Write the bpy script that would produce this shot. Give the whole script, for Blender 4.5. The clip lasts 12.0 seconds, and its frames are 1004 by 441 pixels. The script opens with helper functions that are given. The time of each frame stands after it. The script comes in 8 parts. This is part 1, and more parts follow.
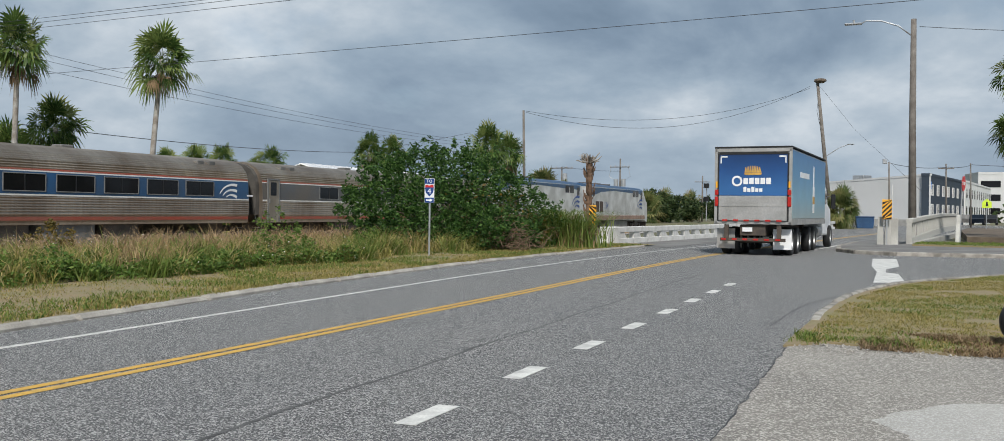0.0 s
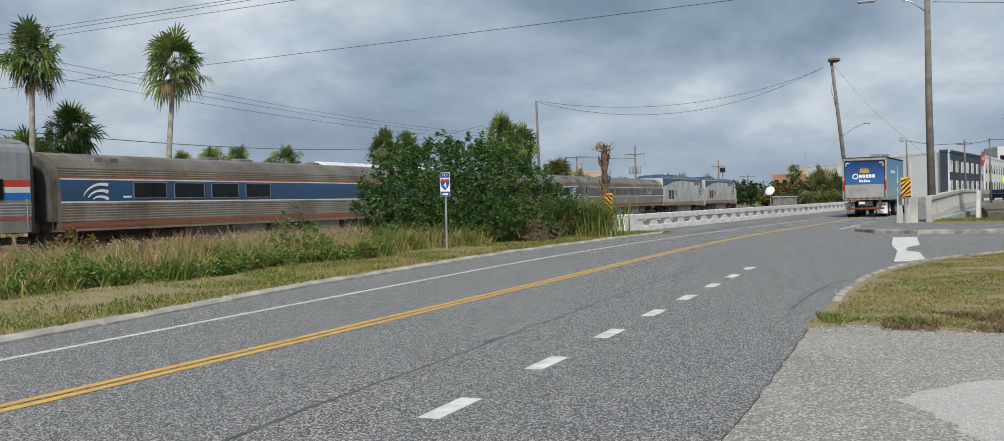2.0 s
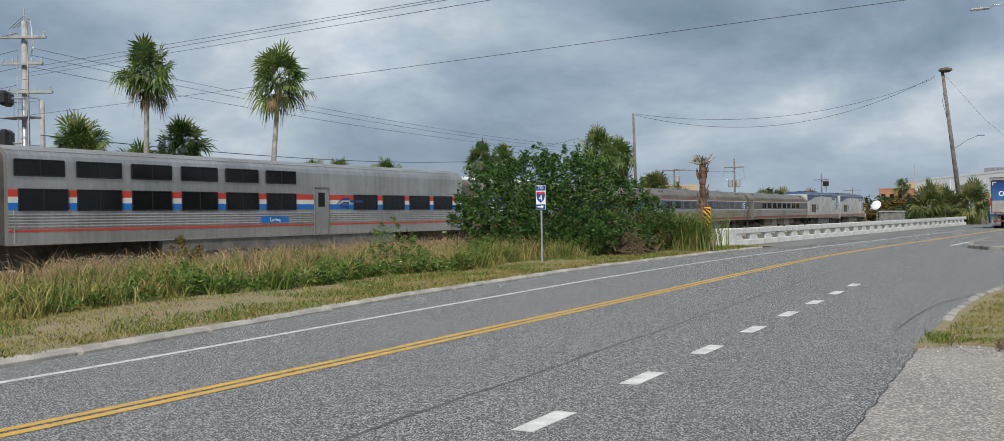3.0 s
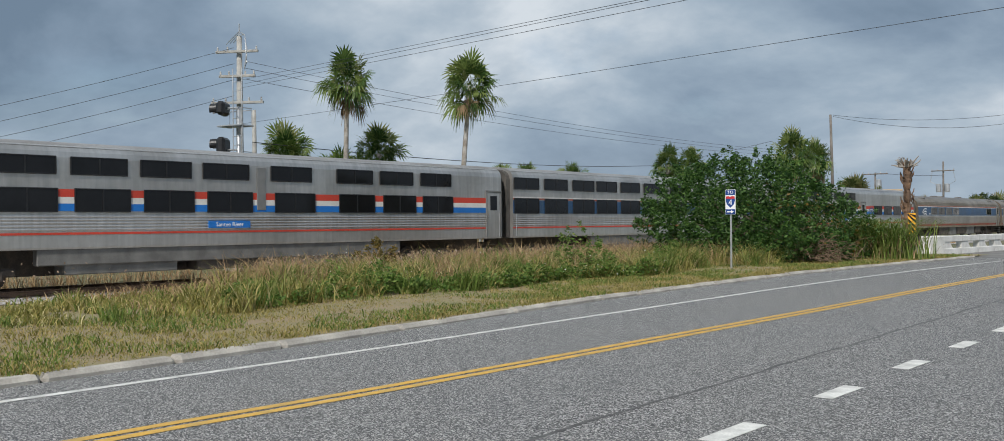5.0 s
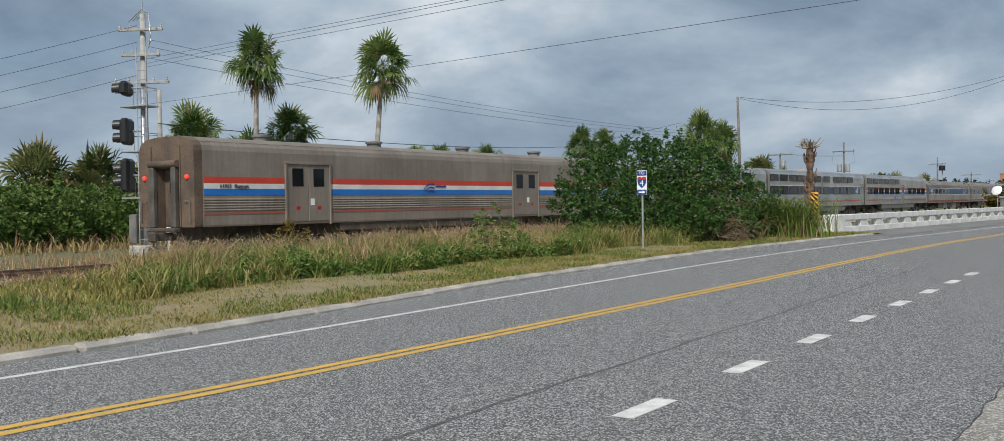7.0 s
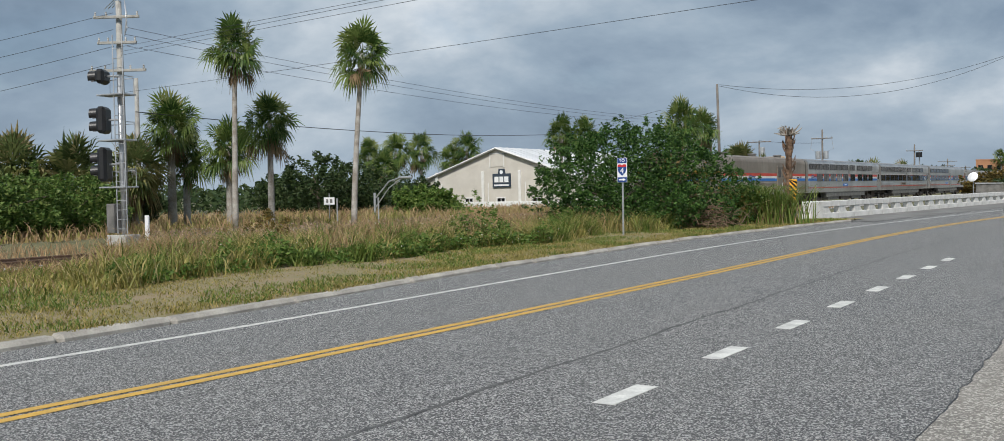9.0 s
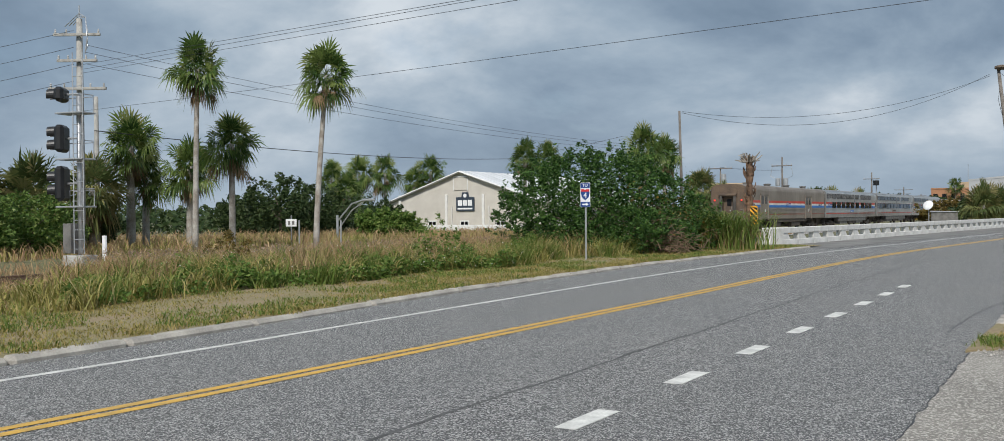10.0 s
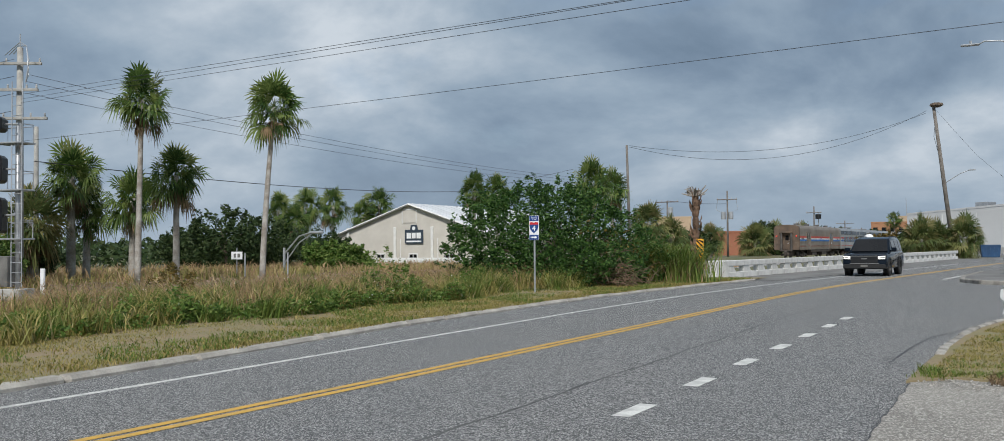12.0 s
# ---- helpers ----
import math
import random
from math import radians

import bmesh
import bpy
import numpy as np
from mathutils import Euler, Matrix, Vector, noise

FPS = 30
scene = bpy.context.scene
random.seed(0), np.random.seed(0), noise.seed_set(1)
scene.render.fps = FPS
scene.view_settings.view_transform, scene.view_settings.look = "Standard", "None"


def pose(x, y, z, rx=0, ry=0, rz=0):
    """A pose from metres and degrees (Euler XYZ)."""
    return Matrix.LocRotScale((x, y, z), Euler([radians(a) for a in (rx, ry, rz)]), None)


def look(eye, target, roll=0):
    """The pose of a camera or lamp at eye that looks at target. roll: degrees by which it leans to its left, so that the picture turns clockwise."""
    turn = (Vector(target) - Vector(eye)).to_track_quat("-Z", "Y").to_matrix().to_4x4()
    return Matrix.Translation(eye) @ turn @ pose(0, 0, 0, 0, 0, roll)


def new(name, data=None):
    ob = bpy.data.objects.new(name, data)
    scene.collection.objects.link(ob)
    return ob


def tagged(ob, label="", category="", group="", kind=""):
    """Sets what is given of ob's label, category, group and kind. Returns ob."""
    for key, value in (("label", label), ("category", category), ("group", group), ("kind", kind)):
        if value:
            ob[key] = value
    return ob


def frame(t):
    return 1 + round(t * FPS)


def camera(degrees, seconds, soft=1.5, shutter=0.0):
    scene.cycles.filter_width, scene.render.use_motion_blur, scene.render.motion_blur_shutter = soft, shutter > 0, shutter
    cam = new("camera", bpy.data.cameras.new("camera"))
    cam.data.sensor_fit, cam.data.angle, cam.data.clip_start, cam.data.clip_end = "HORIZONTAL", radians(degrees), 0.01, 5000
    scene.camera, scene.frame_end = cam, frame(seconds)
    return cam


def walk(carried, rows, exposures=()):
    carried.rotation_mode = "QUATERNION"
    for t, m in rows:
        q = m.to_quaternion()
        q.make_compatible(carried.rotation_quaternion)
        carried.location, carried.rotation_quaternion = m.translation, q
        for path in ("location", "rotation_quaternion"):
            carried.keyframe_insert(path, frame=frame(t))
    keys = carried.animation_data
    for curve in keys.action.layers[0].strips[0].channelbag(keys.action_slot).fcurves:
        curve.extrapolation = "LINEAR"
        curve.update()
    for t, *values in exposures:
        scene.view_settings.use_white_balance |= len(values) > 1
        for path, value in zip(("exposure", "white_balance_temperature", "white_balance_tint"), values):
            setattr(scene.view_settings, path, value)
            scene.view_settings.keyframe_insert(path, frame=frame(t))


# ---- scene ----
cam = camera(55.11, 12.0, soft=0.85)
PATH = [
    (0.0, 0, 0, 1.5, 89.40, -0.70, 22.01),
    (0.5, 0, 0, 1.5, 89.34, -0.01, 21.89),
    (1.0, 0, 0, 1.5, 89.17, 0.74, 22.17),
    (1.5, 0, 0, 1.5, 88.72, 1.14, 22.32),
    (2.0, 0, 0, 1.5, 88.91, 1.28, 22.97),
    (2.5, 0, 0, 1.5, 89.33, 1.45, 23.53),
    (2.6, 0, 0, 1.5, 89.33, 1.34, 23.72),
    (2.7, 0, 0, 1.5, 89.46, 1.24, 24.16),
    (2.8, 0, 0, 1.5, 89.55, 1.13, 24.86),
    (2.9, 0, 0, 1.5, 89.73, 1.03, 26.15),
    (3.0, 0, 0, 1.5, 89.78, 0.92, 28.66),
    (3.1, 0, 0, 1.5, 89.84, 0.93, 31.36),
    (3.2, 0, 0, 1.5, 89.89, 0.94, 33.77),
    (3.3, 0, 0, 1.5, 89.93, 0.95, 36.01),
    (3.4, 0, 0, 1.5, 89.89, 0.96, 38.03),
    (3.5, 0, 0, 1.5, 89.84, 0.96, 39.83),
    (3.7, 0, 0, 1.5, 89.90, 1.02, 41.22),
    (5.3, 0, 0, 1.5, 90.21, 0.21, 38.67),
    (5.5, 0, 0, 1.5, 90.09, 0.09, 37.82),
    (6.0, 0, 0, 1.5, 89.74, 0.18, 36.52),
    (6.5, 0, 0, 1.5, 89.59, 0.59, 35.96),
    (7.0, 0, 0, 1.5, 89.00, 0.85, 34.62),
    (7.5, 0, 0, 1.5, 88.32, 0.85, 34.02),
    (9.3, 0, 0, 1.5, 88.27, 1.00, 33.32),
    (9.5, 0, 0, 1.5, 88.56, 0.61, 32.89),
    (10.0, 0, 0, 1.5, 89.64, 0.48, 31.29),
    (10.5, 0, 0, 1.5, 91.03, 0.04, 29.55),
    (11.0, 0, 0, 1.5, 91.45, 0.15, 28.42),
    (11.5, 0, 0, 1.5, 91.85, 0.29, 28.16),
    (12.0, 0, 0, 1.5, 91.57, 0.43, 28.25),
]
walk(cam, [(t, pose(*p)) for t, *p in PATH], [(0, 0.0, 6500, 10), (9.5, 0.0, 6500, 10), (10.5, -0.06, 6420, 10), (12, -0.12, 6350, 10)])

# ---- world, sun ----
SUN_EL, SUN_AZ = 46.0, 160.0     # degrees; azimuth clockwise from the road's direction (+y)
world = bpy.data.worlds.new("sky")
scene.world = world
world.use_nodes = True
wn, wl = world.node_tree.nodes, world.node_tree.links
wn.clear()
w_out = wn.new("ShaderNodeOutputWorld")
w_bg = wn.new("ShaderNodeBackground")
sky = wn.new("ShaderNodeTexSky")
sky.sky_type, sky.sun_disc = "NISHITA", False
sky.sun_elevation, sky.sun_rotation = radians(SUN_EL), radians(SUN_AZ)
sky_gain = wn.new("ShaderNodeMix")
sky_gain.data_type, sky_gain.blend_type = "RGBA", "MULTIPLY"
sky_gain.inputs[0].default_value = 1.0
sky_gain.inputs[7].default_value = (0.095, 0.095, 0.095, 1)
coord = wn.new("ShaderNodeTexCoord")
sep = wn.new("ShaderNodeSeparateXYZ")
wl.new(coord.outputs["Generated"], sep.inputs[0])
lift = wn.new("ShaderNodeMath"); lift.operation = "ADD"; lift.inputs[1].default_value = 0.42
wl.new(sep.outputs["Z"], lift.inputs[0])
lim = wn.new("ShaderNodeMath"); lim.operation = "MAXIMUM"; lim.inputs[1].default_value = 0.05
wl.new(lift.outputs[0], lim.inputs[0])
comb = wn.new("ShaderNodeCombineXYZ")
for i, axis in enumerate("XY"):
    d = wn.new("ShaderNodeMath"); d.operation = "DIVIDE"
    wl.new(sep.outputs[axis], d.inputs[0]); wl.new(lim.outputs[0], d.inputs[1])
    wl.new(d.outputs[0], comb.inputs[i])


def sky_noise(scale, detail, rough, shift):
    m = wn.new("ShaderNodeMapping")
    m.inputs["Location"].default_value = shift
    wl.new(comb.outputs[0], m.inputs[0])
    n = wn.new("ShaderNodeTexNoise")
    n.inputs["Scale"].default_value, n.inputs["Detail"].default_value = scale, detail
    n.inputs["Roughness"].default_value = rough
    n.inputs["Distortion"].default_value = 0.2
    wl.new(m.outputs[0], n.inputs["Vector"])
    return n.outputs["Fac"]


def sky_ramp(src, stops):
    r = wn.new("ShaderNodeValToRGB")
    while len(r.color_ramp.elements) < len(stops):
        r.color_ramp.elements.new(0.5)
    for e, (p, c) in zip(r.color_ramp.elements, stops):
        e.position, e.color = p, (*c, 1)
    wl.new(src, r.inputs[0])
    return r.outputs[0]


cloud_col = sky_ramp(sky_noise(1.55, 9, 0.56, (3.1, 1.7, 0)),
                     [(0.34, (0.165, 0.234, 0.320)), (0.43, (0.232, 0.312, 0.410)), (0.52, (0.335, 0.425, 0.520)), (0.59, (0.46, 0.54, 0.62)), (0.67, (0.66, 0.72, 0.775))])
cover = sky_ramp(sky_noise(0.95, 7, 0.58, (-1.5, 6.3, 0)), [(0.33, (0.25, 0.25, 0.25)), (0.46, (1, 1, 1))])
mixsky = wn.new("ShaderNodeMix"); mixsky.data_type = "RGBA"
wl.new(sky.outputs[0], sky_gain.inputs[6])
wl.new(cover, mixsky.inputs[0])
wl.new(sky_gain.outputs[2], mixsky.inputs[6])
wl.new(cloud_col, mixsky.inputs[7])
haze = wn.new("ShaderNodeMapRange")
haze.inputs["From Min"].default_value, haze.inputs["From Max"].default_value = 0.0, 0.13
haze.inputs["To Min"].default_value, haze.inputs["To Max"].default_value = 0.55, 0.0
wl.new(sep.outputs["Z"], haze.inputs["Value"])
hazemix = wn.new("ShaderNodeMix"); hazemix.data_type = "RGBA"
hazemix.inputs[7].default_value = (0.40, 0.48, 0.56, 1)
wl.new(haze.outputs[0], hazemix.inputs[0]); wl.new(mixsky.outputs[2], hazemix.inputs[6])
wl.new(hazemix.outputs[2], w_bg.inputs[0])
w_bg.inputs[1].default_value = 1.0
wl.new(w_bg.outputs[0], w_out.inputs[0])

sun = new("sun", bpy.data.lights.new("sun", "SUN"))
sun.data.energy, sun.data.angle, sun.data.color = 3.9, radians(6), (1.0, 0.965, 0.91)
sun_way = Vector((math.sin(radians(SUN_AZ)) * math.cos(radians(SUN_EL)), math.cos(radians(SUN_AZ)) * math.cos(radians(SUN_EL)), math.sin(radians(SUN_EL))))
sun.matrix_world = look(sun_way * 60, (0, 0, 0))

# ---- tools ----
rng = random.Random(7)


class MB:
    """Collects verts and faces of one mesh."""

    def __init__(self):
        self.v, self.f = [], []

    def add(self, verts, faces):
        n = len(self.v)
        self.v += [tuple(p) for p in verts]
        self.f += [tuple(i + n for i in f) for f in faces]
        return self

    def box(self, x0, x1, y0, y1, z0, z1, b=0.0):
        """A box with chamfered edges of width b."""
        if b <= 0:
            v = [(x, y, z) for x in (x0, x1) for y in (y0, y1) for z in (z0, z1)]
            return self.add(v, [(0, 1, 3, 2), (4, 6, 7, 5), (0, 4, 5, 1), (2, 3, 7, 6), (0, 2, 6, 4), (1, 5, 7, 3)])
        bm = bmesh.new()
        bmesh.ops.create_cube(bm, size=1)
        for v in bm.verts:
            v.co = (x0 if v.co.x < 0 else x1, y0 if v.co.y < 0 else y1, z0 if v.co.z < 0 else z1)
        bmesh.ops.bevel(bm, geom=bm.edges[:], offset=b, segments=1, affect="EDGES", profile=0.5)
        bm.verts.index_update()
        self.add([v.co[:] for v in bm.verts], [[v.index for v in f.verts] for f in bm.faces])
        bm.free()
        return self

    def tube(self, pts, r0, r1=None, n=8, caps=True):
        """A round bar along the points, tapering from r0 to r1."""
        pts = [Vector(p) for p in pts]
        r1 = r0 if r1 is None else r1
        base, rings = len(self.v), []
        for i, p in enumerate(pts):
            d = (pts[min(i + 1, len(pts) - 1)] - pts[max(i - 1, 0)]).normalized()
            side = d.cross(Vector((0, 0, 1)) if abs(d.z) < 0.9 else Vector((1, 0, 0))).normalized()
            up = side.cross(d)
            r = r0 + (r1 - r0) * i / max(1, len(pts) - 1)
            self.v += [tuple(p + (side * math.cos(a) + up * math.sin(a)) * r) for a in (2 * math.pi * k / n for k in range(n))]
        for i in range(len(pts) - 1):
            a, b = base + i * n, base + (i + 1) * n
            self.f += [(a + k, a + (k + 1) % n, b + (k + 1) % n, b + k) for k in range(n)]
        if caps:
            self.f += [tuple(base + k for k in reversed(range(n))), tuple(base + (len(pts) - 1) * n + k for k in range(n))]
        return self

    def prism(self, poly, z0, z1, m=None):
        """An upright prism over the plan polygon; m turns it elsewhere."""
        n = len(poly)
        v = [Vector((x, y, z)) for z in (z0, z1) for x, y in poly]
        if m is not None:
            v = [m @ p for p in v]
        return self.add(v, [tuple(reversed(range(n))), tuple(range(n, 2 * n))] + [(i, (i + 1) % n, n + (i + 1) % n, n + i) for i in range(n)])

    def lathe(self, prof, n=16, m=None):
        """Turns the (r, z) profile round z."""
        v, k = [], len(prof)
        for i in range(n):
            a = 2 * math.pi * i / n
            v += [Vector((r * math.cos(a), r * math.sin(a), z)) for r, z in prof]
        if m is not None:
            v = [m @ p for p in v]
        return self.add(v, [(i * k + j, ((i + 1) % n) * k + j, ((i + 1) % n) * k + j + 1, i * k + j + 1) for i in range(n) for j in range(k - 1)])

    def mesh(self, name):
        me = bpy.data.meshes.new(name)
        me.from_pydata(self.v, [], self.f)
        me.update()
        return me


def smooth(me, on=True):
    me.polygons.foreach_set("use_smooth", [on] * len(me.polygons))
    return me


def part(name, mb, material, parent=None, label="", m=None, round_=False):
    """Links the mesh as one object under a thing or part."""
    me = mb.mesh(name) if isinstance(mb, MB) else mb
    if isinstance(mb, MB):
        me.materials.append(material)
        if round_:
            smooth(me)
    ob = new(name, me)
    if parent is not None:
        ob.parent = parent
    if m is not None:
        ob.matrix_basis = m
    return tagged(ob, label) if label else ob


def thing(name, label, category, m=None, group="", kind=""):
    ob = new(name)
    ob.empty_display_size = 0.2
    if m is not None:
        ob.matrix_basis = m
    return tagged(ob, label, category, group, kind)


def plan(az, d):
    """The place d metres off at az degrees left of the road's direction."""
    return -math.sin(radians(az)) * d, math.cos(radians(az)) * d


def words(text, size, material, parent, m, name="lettering", depth=0.004):
    """Letters as a mesh, centred, in the local xy plane."""
    cu = bpy.data.curves.new(name, "FONT")
    cu.body, cu.size, cu.extrude, cu.resolution_u = text, size, depth, 2
    cu.align_x, cu.align_y = "CENTER", "CENTER"
    tmp = bpy.data.objects.new(name, cu)
    scene.collection.objects.link(tmp)
    bpy.context.view_layer.update()
    me = bpy.data.meshes.new_from_object(tmp.evaluated_get(bpy.context.evaluated_depsgraph_get()))
    bpy.data.objects.remove(tmp)
    me.materials.clear()
    me.materials.append(material)
    ob = new(name, me)
    ob.parent, ob.matrix_basis = parent, m
    return ob


# ---- materials ----
def mat(name, base, rough=0.7, metal=0.0, vary=0.25, scale=3.0, fine=40.0, bump=0.15, other=None, island=0.0, spec=0.5, dist=0.01, random_=0.0):
    """A surface with stains (scale) and grain (fine); other: the colour it is stained with; island: spread from piece to piece."""
    m = bpy.data.materials.new(name)
    m.use_nodes = True
    n, l = m.node_tree.nodes, m.node_tree.links
    b = n["Principled BSDF"]
    b.inputs["Roughness"].default_value, b.inputs["Metallic"].default_value = rough, metal
    b.inputs["Specular IOR Level"].default_value = spec
    tc = n.new("ShaderNodeTexCoord")
    big, small = n.new("ShaderNodeTexNoise"), n.new("ShaderNodeTexNoise")
    for t, s, d in ((big, scale, 5), (small, fine, 3)):
        t.inputs["Scale"].default_value, t.inputs["Detail"].default_value = s, d
        l.new(tc.outputs["Object"], t.inputs["Vector"])
    r = n.new("ShaderNodeValToRGB")
    dark = other if other else tuple(c * (1 - vary) for c in base)
    lite = base if other else tuple(min(1, c * (1 + vary * 0.6)) for c in base)
    r.color_ramp.elements[0].position, r.color_ramp.elements[1].position = 0.36, 0.64
    r.color_ramp.elements[0].color, r.color_ramp.elements[1].color = (*dark, 1), (*lite, 1)
    l.new(big.outputs["Fac"], r.inputs[0])
    mul = n.new("ShaderNodeMix"); mul.data_type, mul.blend_type = "RGBA", "MULTIPLY"
    mul.inputs[0].default_value = 1.0
    g = n.new("ShaderNodeMapRange")
    g.inputs["From Min"].default_value, g.inputs["From Max"].default_value = 0.25, 0.75
    g.inputs["To Min"].default_value, g.inputs["To Max"].default_value = 1 - vary * 0.6, 1 + vary * 0.6
    l.new(small.outputs["Fac"], g.inputs["Value"])
    l.new(r.outputs[0], mul.inputs[6]); l.new(g.outputs[0], mul.inputs[7])
    col = mul.outputs[2]
    for amount, node in ((island, "ShaderNodeNewGeometry"), (random_, "ShaderNodeObjectInfo")):
        if amount:
            src = n.new(node)
            hsv = n.new("ShaderNodeHueSaturation")
            mr = n.new("ShaderNodeMapRange")
            mr.inputs["To Min"].default_value, mr.inputs["To Max"].default_value = 1 - amount, 1 + amount
            l.new(src.outputs["Random Per Island" if island and node.endswith("Geometry") else "Random"], mr.inputs["Value"])
            l.new(mr.outputs[0], hsv.inputs["Value"])
            l.new(col, hsv.inputs["Color"])
            col = hsv.outputs[0]
    l.new(col, b.inputs["Base Color"])
    if bump:
        bp = n.new("ShaderNodeBump")
        bp.inputs["Strength"].default_value, bp.inputs["Distance"].default_value = bump, dist
        l.new(small.outputs["Fac"], bp.inputs["Height"])
        l.new(bp.outputs[0], b.inputs["Normal"])
    return m


def leafy(name, colours, rough=0.55, light=0.25):
    """Leaves or blades: colours spread from piece to piece, a little light shining through."""
    m = bpy.data.materials.new(name)
    m.use_nodes = True
    n, l = m.node_tree.nodes, m.node_tree.links
    b = n["Principled BSDF"]
    geo = n.new("ShaderNodeNewGeometry")
    r = n.new("ShaderNodeValToRGB")
    while len(r.color_ramp.elements) < len(colours):
        r.color_ramp.elements.new(0.5)
    for i, (e, c) in enumerate(zip(r.color_ramp.elements, colours)):
        e.position, e.color = i / (len(colours) - 1), (*c, 1)
    l.new(geo.outputs["Random Per Island"], r.inputs[0])
    l.new(r.outputs[0], b.inputs["Base Color"])
    b.inputs["Roughness"].default_value = rough
    b.inputs["Specular IOR Level"].default_value = 0.2
    tr = n.new("ShaderNodeBsdfTranslucent")
    l.new(r.outputs[0], tr.inputs["Color"])
    mx = n.new("ShaderNodeMixShader")
    mx.inputs[0].default_value = light
    l.new(b.outputs[0], mx.inputs[1]); l.new(tr.outputs[0], mx.inputs[2])
    l.new(mx.outputs[0], n["Material Output"].inputs["Surface"])
    return m


def speckled(name, base, stone, scale, rough, patch):
    """Asphalt or worn concrete: stones in a binder, with broad patches and fine relief."""
    m = mat(name, base, rough, vary=0.12, scale=0.35, fine=60, bump=0.0, other=patch)
    n, l = m.node_tree.nodes, m.node_tree.links
    b = n["Principled BSDF"]
    old = b.inputs["Base Color"].links[0].from_socket
    tc = n.new("ShaderNodeTexCoord")
    vo = n.new("ShaderNodeTexVoronoi"); vo.inputs["Scale"].default_value = scale
    l.new(tc.outputs["Object"], vo.inputs["Vector"])
    rp = n.new("ShaderNodeValToRGB")
    rp.color_ramp.elements[0].position, rp.color_ramp.elements[1].position = 0.56, 0.86
    rp.color_ramp.elements[0].color, rp.color_ramp.elements[1].color = (0, 0, 0, 1), (1, 1, 1, 1)
    sepc = n.new("ShaderNodeSeparateColor")
    l.new(vo.outputs["Color"], sepc.inputs[0]); l.new(sepc.outputs[0], rp.inputs[0])
    mx = n.new("ShaderNodeMix"); mx.data_type = "RGBA"
    l.new(rp.outputs[0], mx.inputs[0]); l.new(old, mx.inputs[6]); mx.inputs[7].default_value = (*stone, 1)
    l.new(mx.outputs[2], b.inputs["Base Color"])
    bp = n.new("ShaderNodeBump"); bp.inputs["Strength"].default_value, bp.inputs["Distance"].default_value = 0.6, 0.006
    l.new(vo.outputs["Distance"], bp.inputs["Height"]); l.new(bp.outputs[0], b.inputs["Normal"])
    return m


def streaked(name, base, dirt, rough, metal):
    """Train steel: dirt running down in streaks, soft clouds of grime, no grain."""
    m = mat(name, base, rough, metal, vary=0.10, scale=0.5, fine=5, bump=0.0, other=dirt)
    n, l = m.node_tree.nodes, m.node_tree.links
    b = n["Principled BSDF"]
    old = b.inputs["Base Color"].links[0].from_socket
    tc, mp, t = n.new("ShaderNodeTexCoord"), n.new("ShaderNodeMapping"), n.new("ShaderNodeTexNoise")
    mp.inputs["Scale"].default_value = (1.0, 5.0, 0.35)
    t.inputs["Scale"].default_value, t.inputs["Detail"].default_value = 1.6, 5
    l.new(tc.outputs["Object"], mp.inputs[0]); l.new(mp.outputs[0], t.inputs["Vector"])
    mr = n.new("ShaderNodeMapRange")
    mr.inputs["From Min"].default_value, mr.inputs["From Max"].default_value = 0.3, 0.7
    mr.inputs["To Min"].default_value, mr.inputs["To Max"].default_value = 0.87, 1.07
    l.new(t.outputs["Fac"], mr.inputs["Value"])
    mx = n.new("ShaderNodeMix"); mx.data_type, mx.blend_type = "RGBA", "MULTIPLY"
    mx.inputs[0].default_value = 1.0
    l.new(old, mx.inputs[6]); l.new(mr.outputs[0], mx.inputs[7]); l.new(mx.outputs[2], b.inputs["Base Color"])
    return m


def glass(name, tint, rough=0.08):
    return mat(name, tint, rough, 0.0, vary=0.2, scale=0.6, fine=8, bump=0.0, spec=0.25)


def glow(name, colour, strength):
    m = bpy.data.materials.new(name)
    m.use_nodes = True
    b = m.node_tree.nodes["Principled BSDF"]
    b.inputs["Base Color"].default_value = (*colour, 1)
    b.inputs["Emission Color"].default_value = (*colour, 1)
    b.inputs["Emission Strength"].default_value = strength
    return m


def faded(name, stops, z0, z1, rough=0.4):
    """A print that fades from colour to colour up the panel."""
    m = mat(name, (1, 1, 1), rough, vary=0.1, scale=1.2, bump=0.0)
    n, l = m.node_tree.nodes, m.node_tree.links
    b = n["Principled BSDF"]
    old = b.inputs["Base Color"].links[0].from_socket
    tc, sp, mr, rp, mx = n.new("ShaderNodeTexCoord"), n.new("ShaderNodeSeparateXYZ"), n.new("ShaderNodeMapRange"), n.new("ShaderNodeValToRGB"), n.new("ShaderNodeMix")
    l.new(tc.outputs["Object"], sp.inputs[0]); l.new(sp.outputs["Z"], mr.inputs["Value"])
    mr.inputs["From Min"].default_value, mr.inputs["From Max"].default_value = z0, z1
    while len(rp.color_ramp.elements) < len(stops):
        rp.color_ramp.elements.new(0.5)
    for i, (e, c) in enumerate(zip(rp.color_ramp.elements, stops)):
        e.position, e.color = i / (len(stops) - 1), (*c, 1)
    l.new(mr.outputs[0], rp.inputs[0])
    mx.data_type, mx.blend_type = "RGBA", "MULTIPLY"
    mx.inputs[0].default_value = 1.0
    l.new(rp.outputs[0], mx.inputs[6]); l.new(old, mx.inputs[7])
    l.new(mx.outputs[2], b.inputs["Base Color"])
    return m


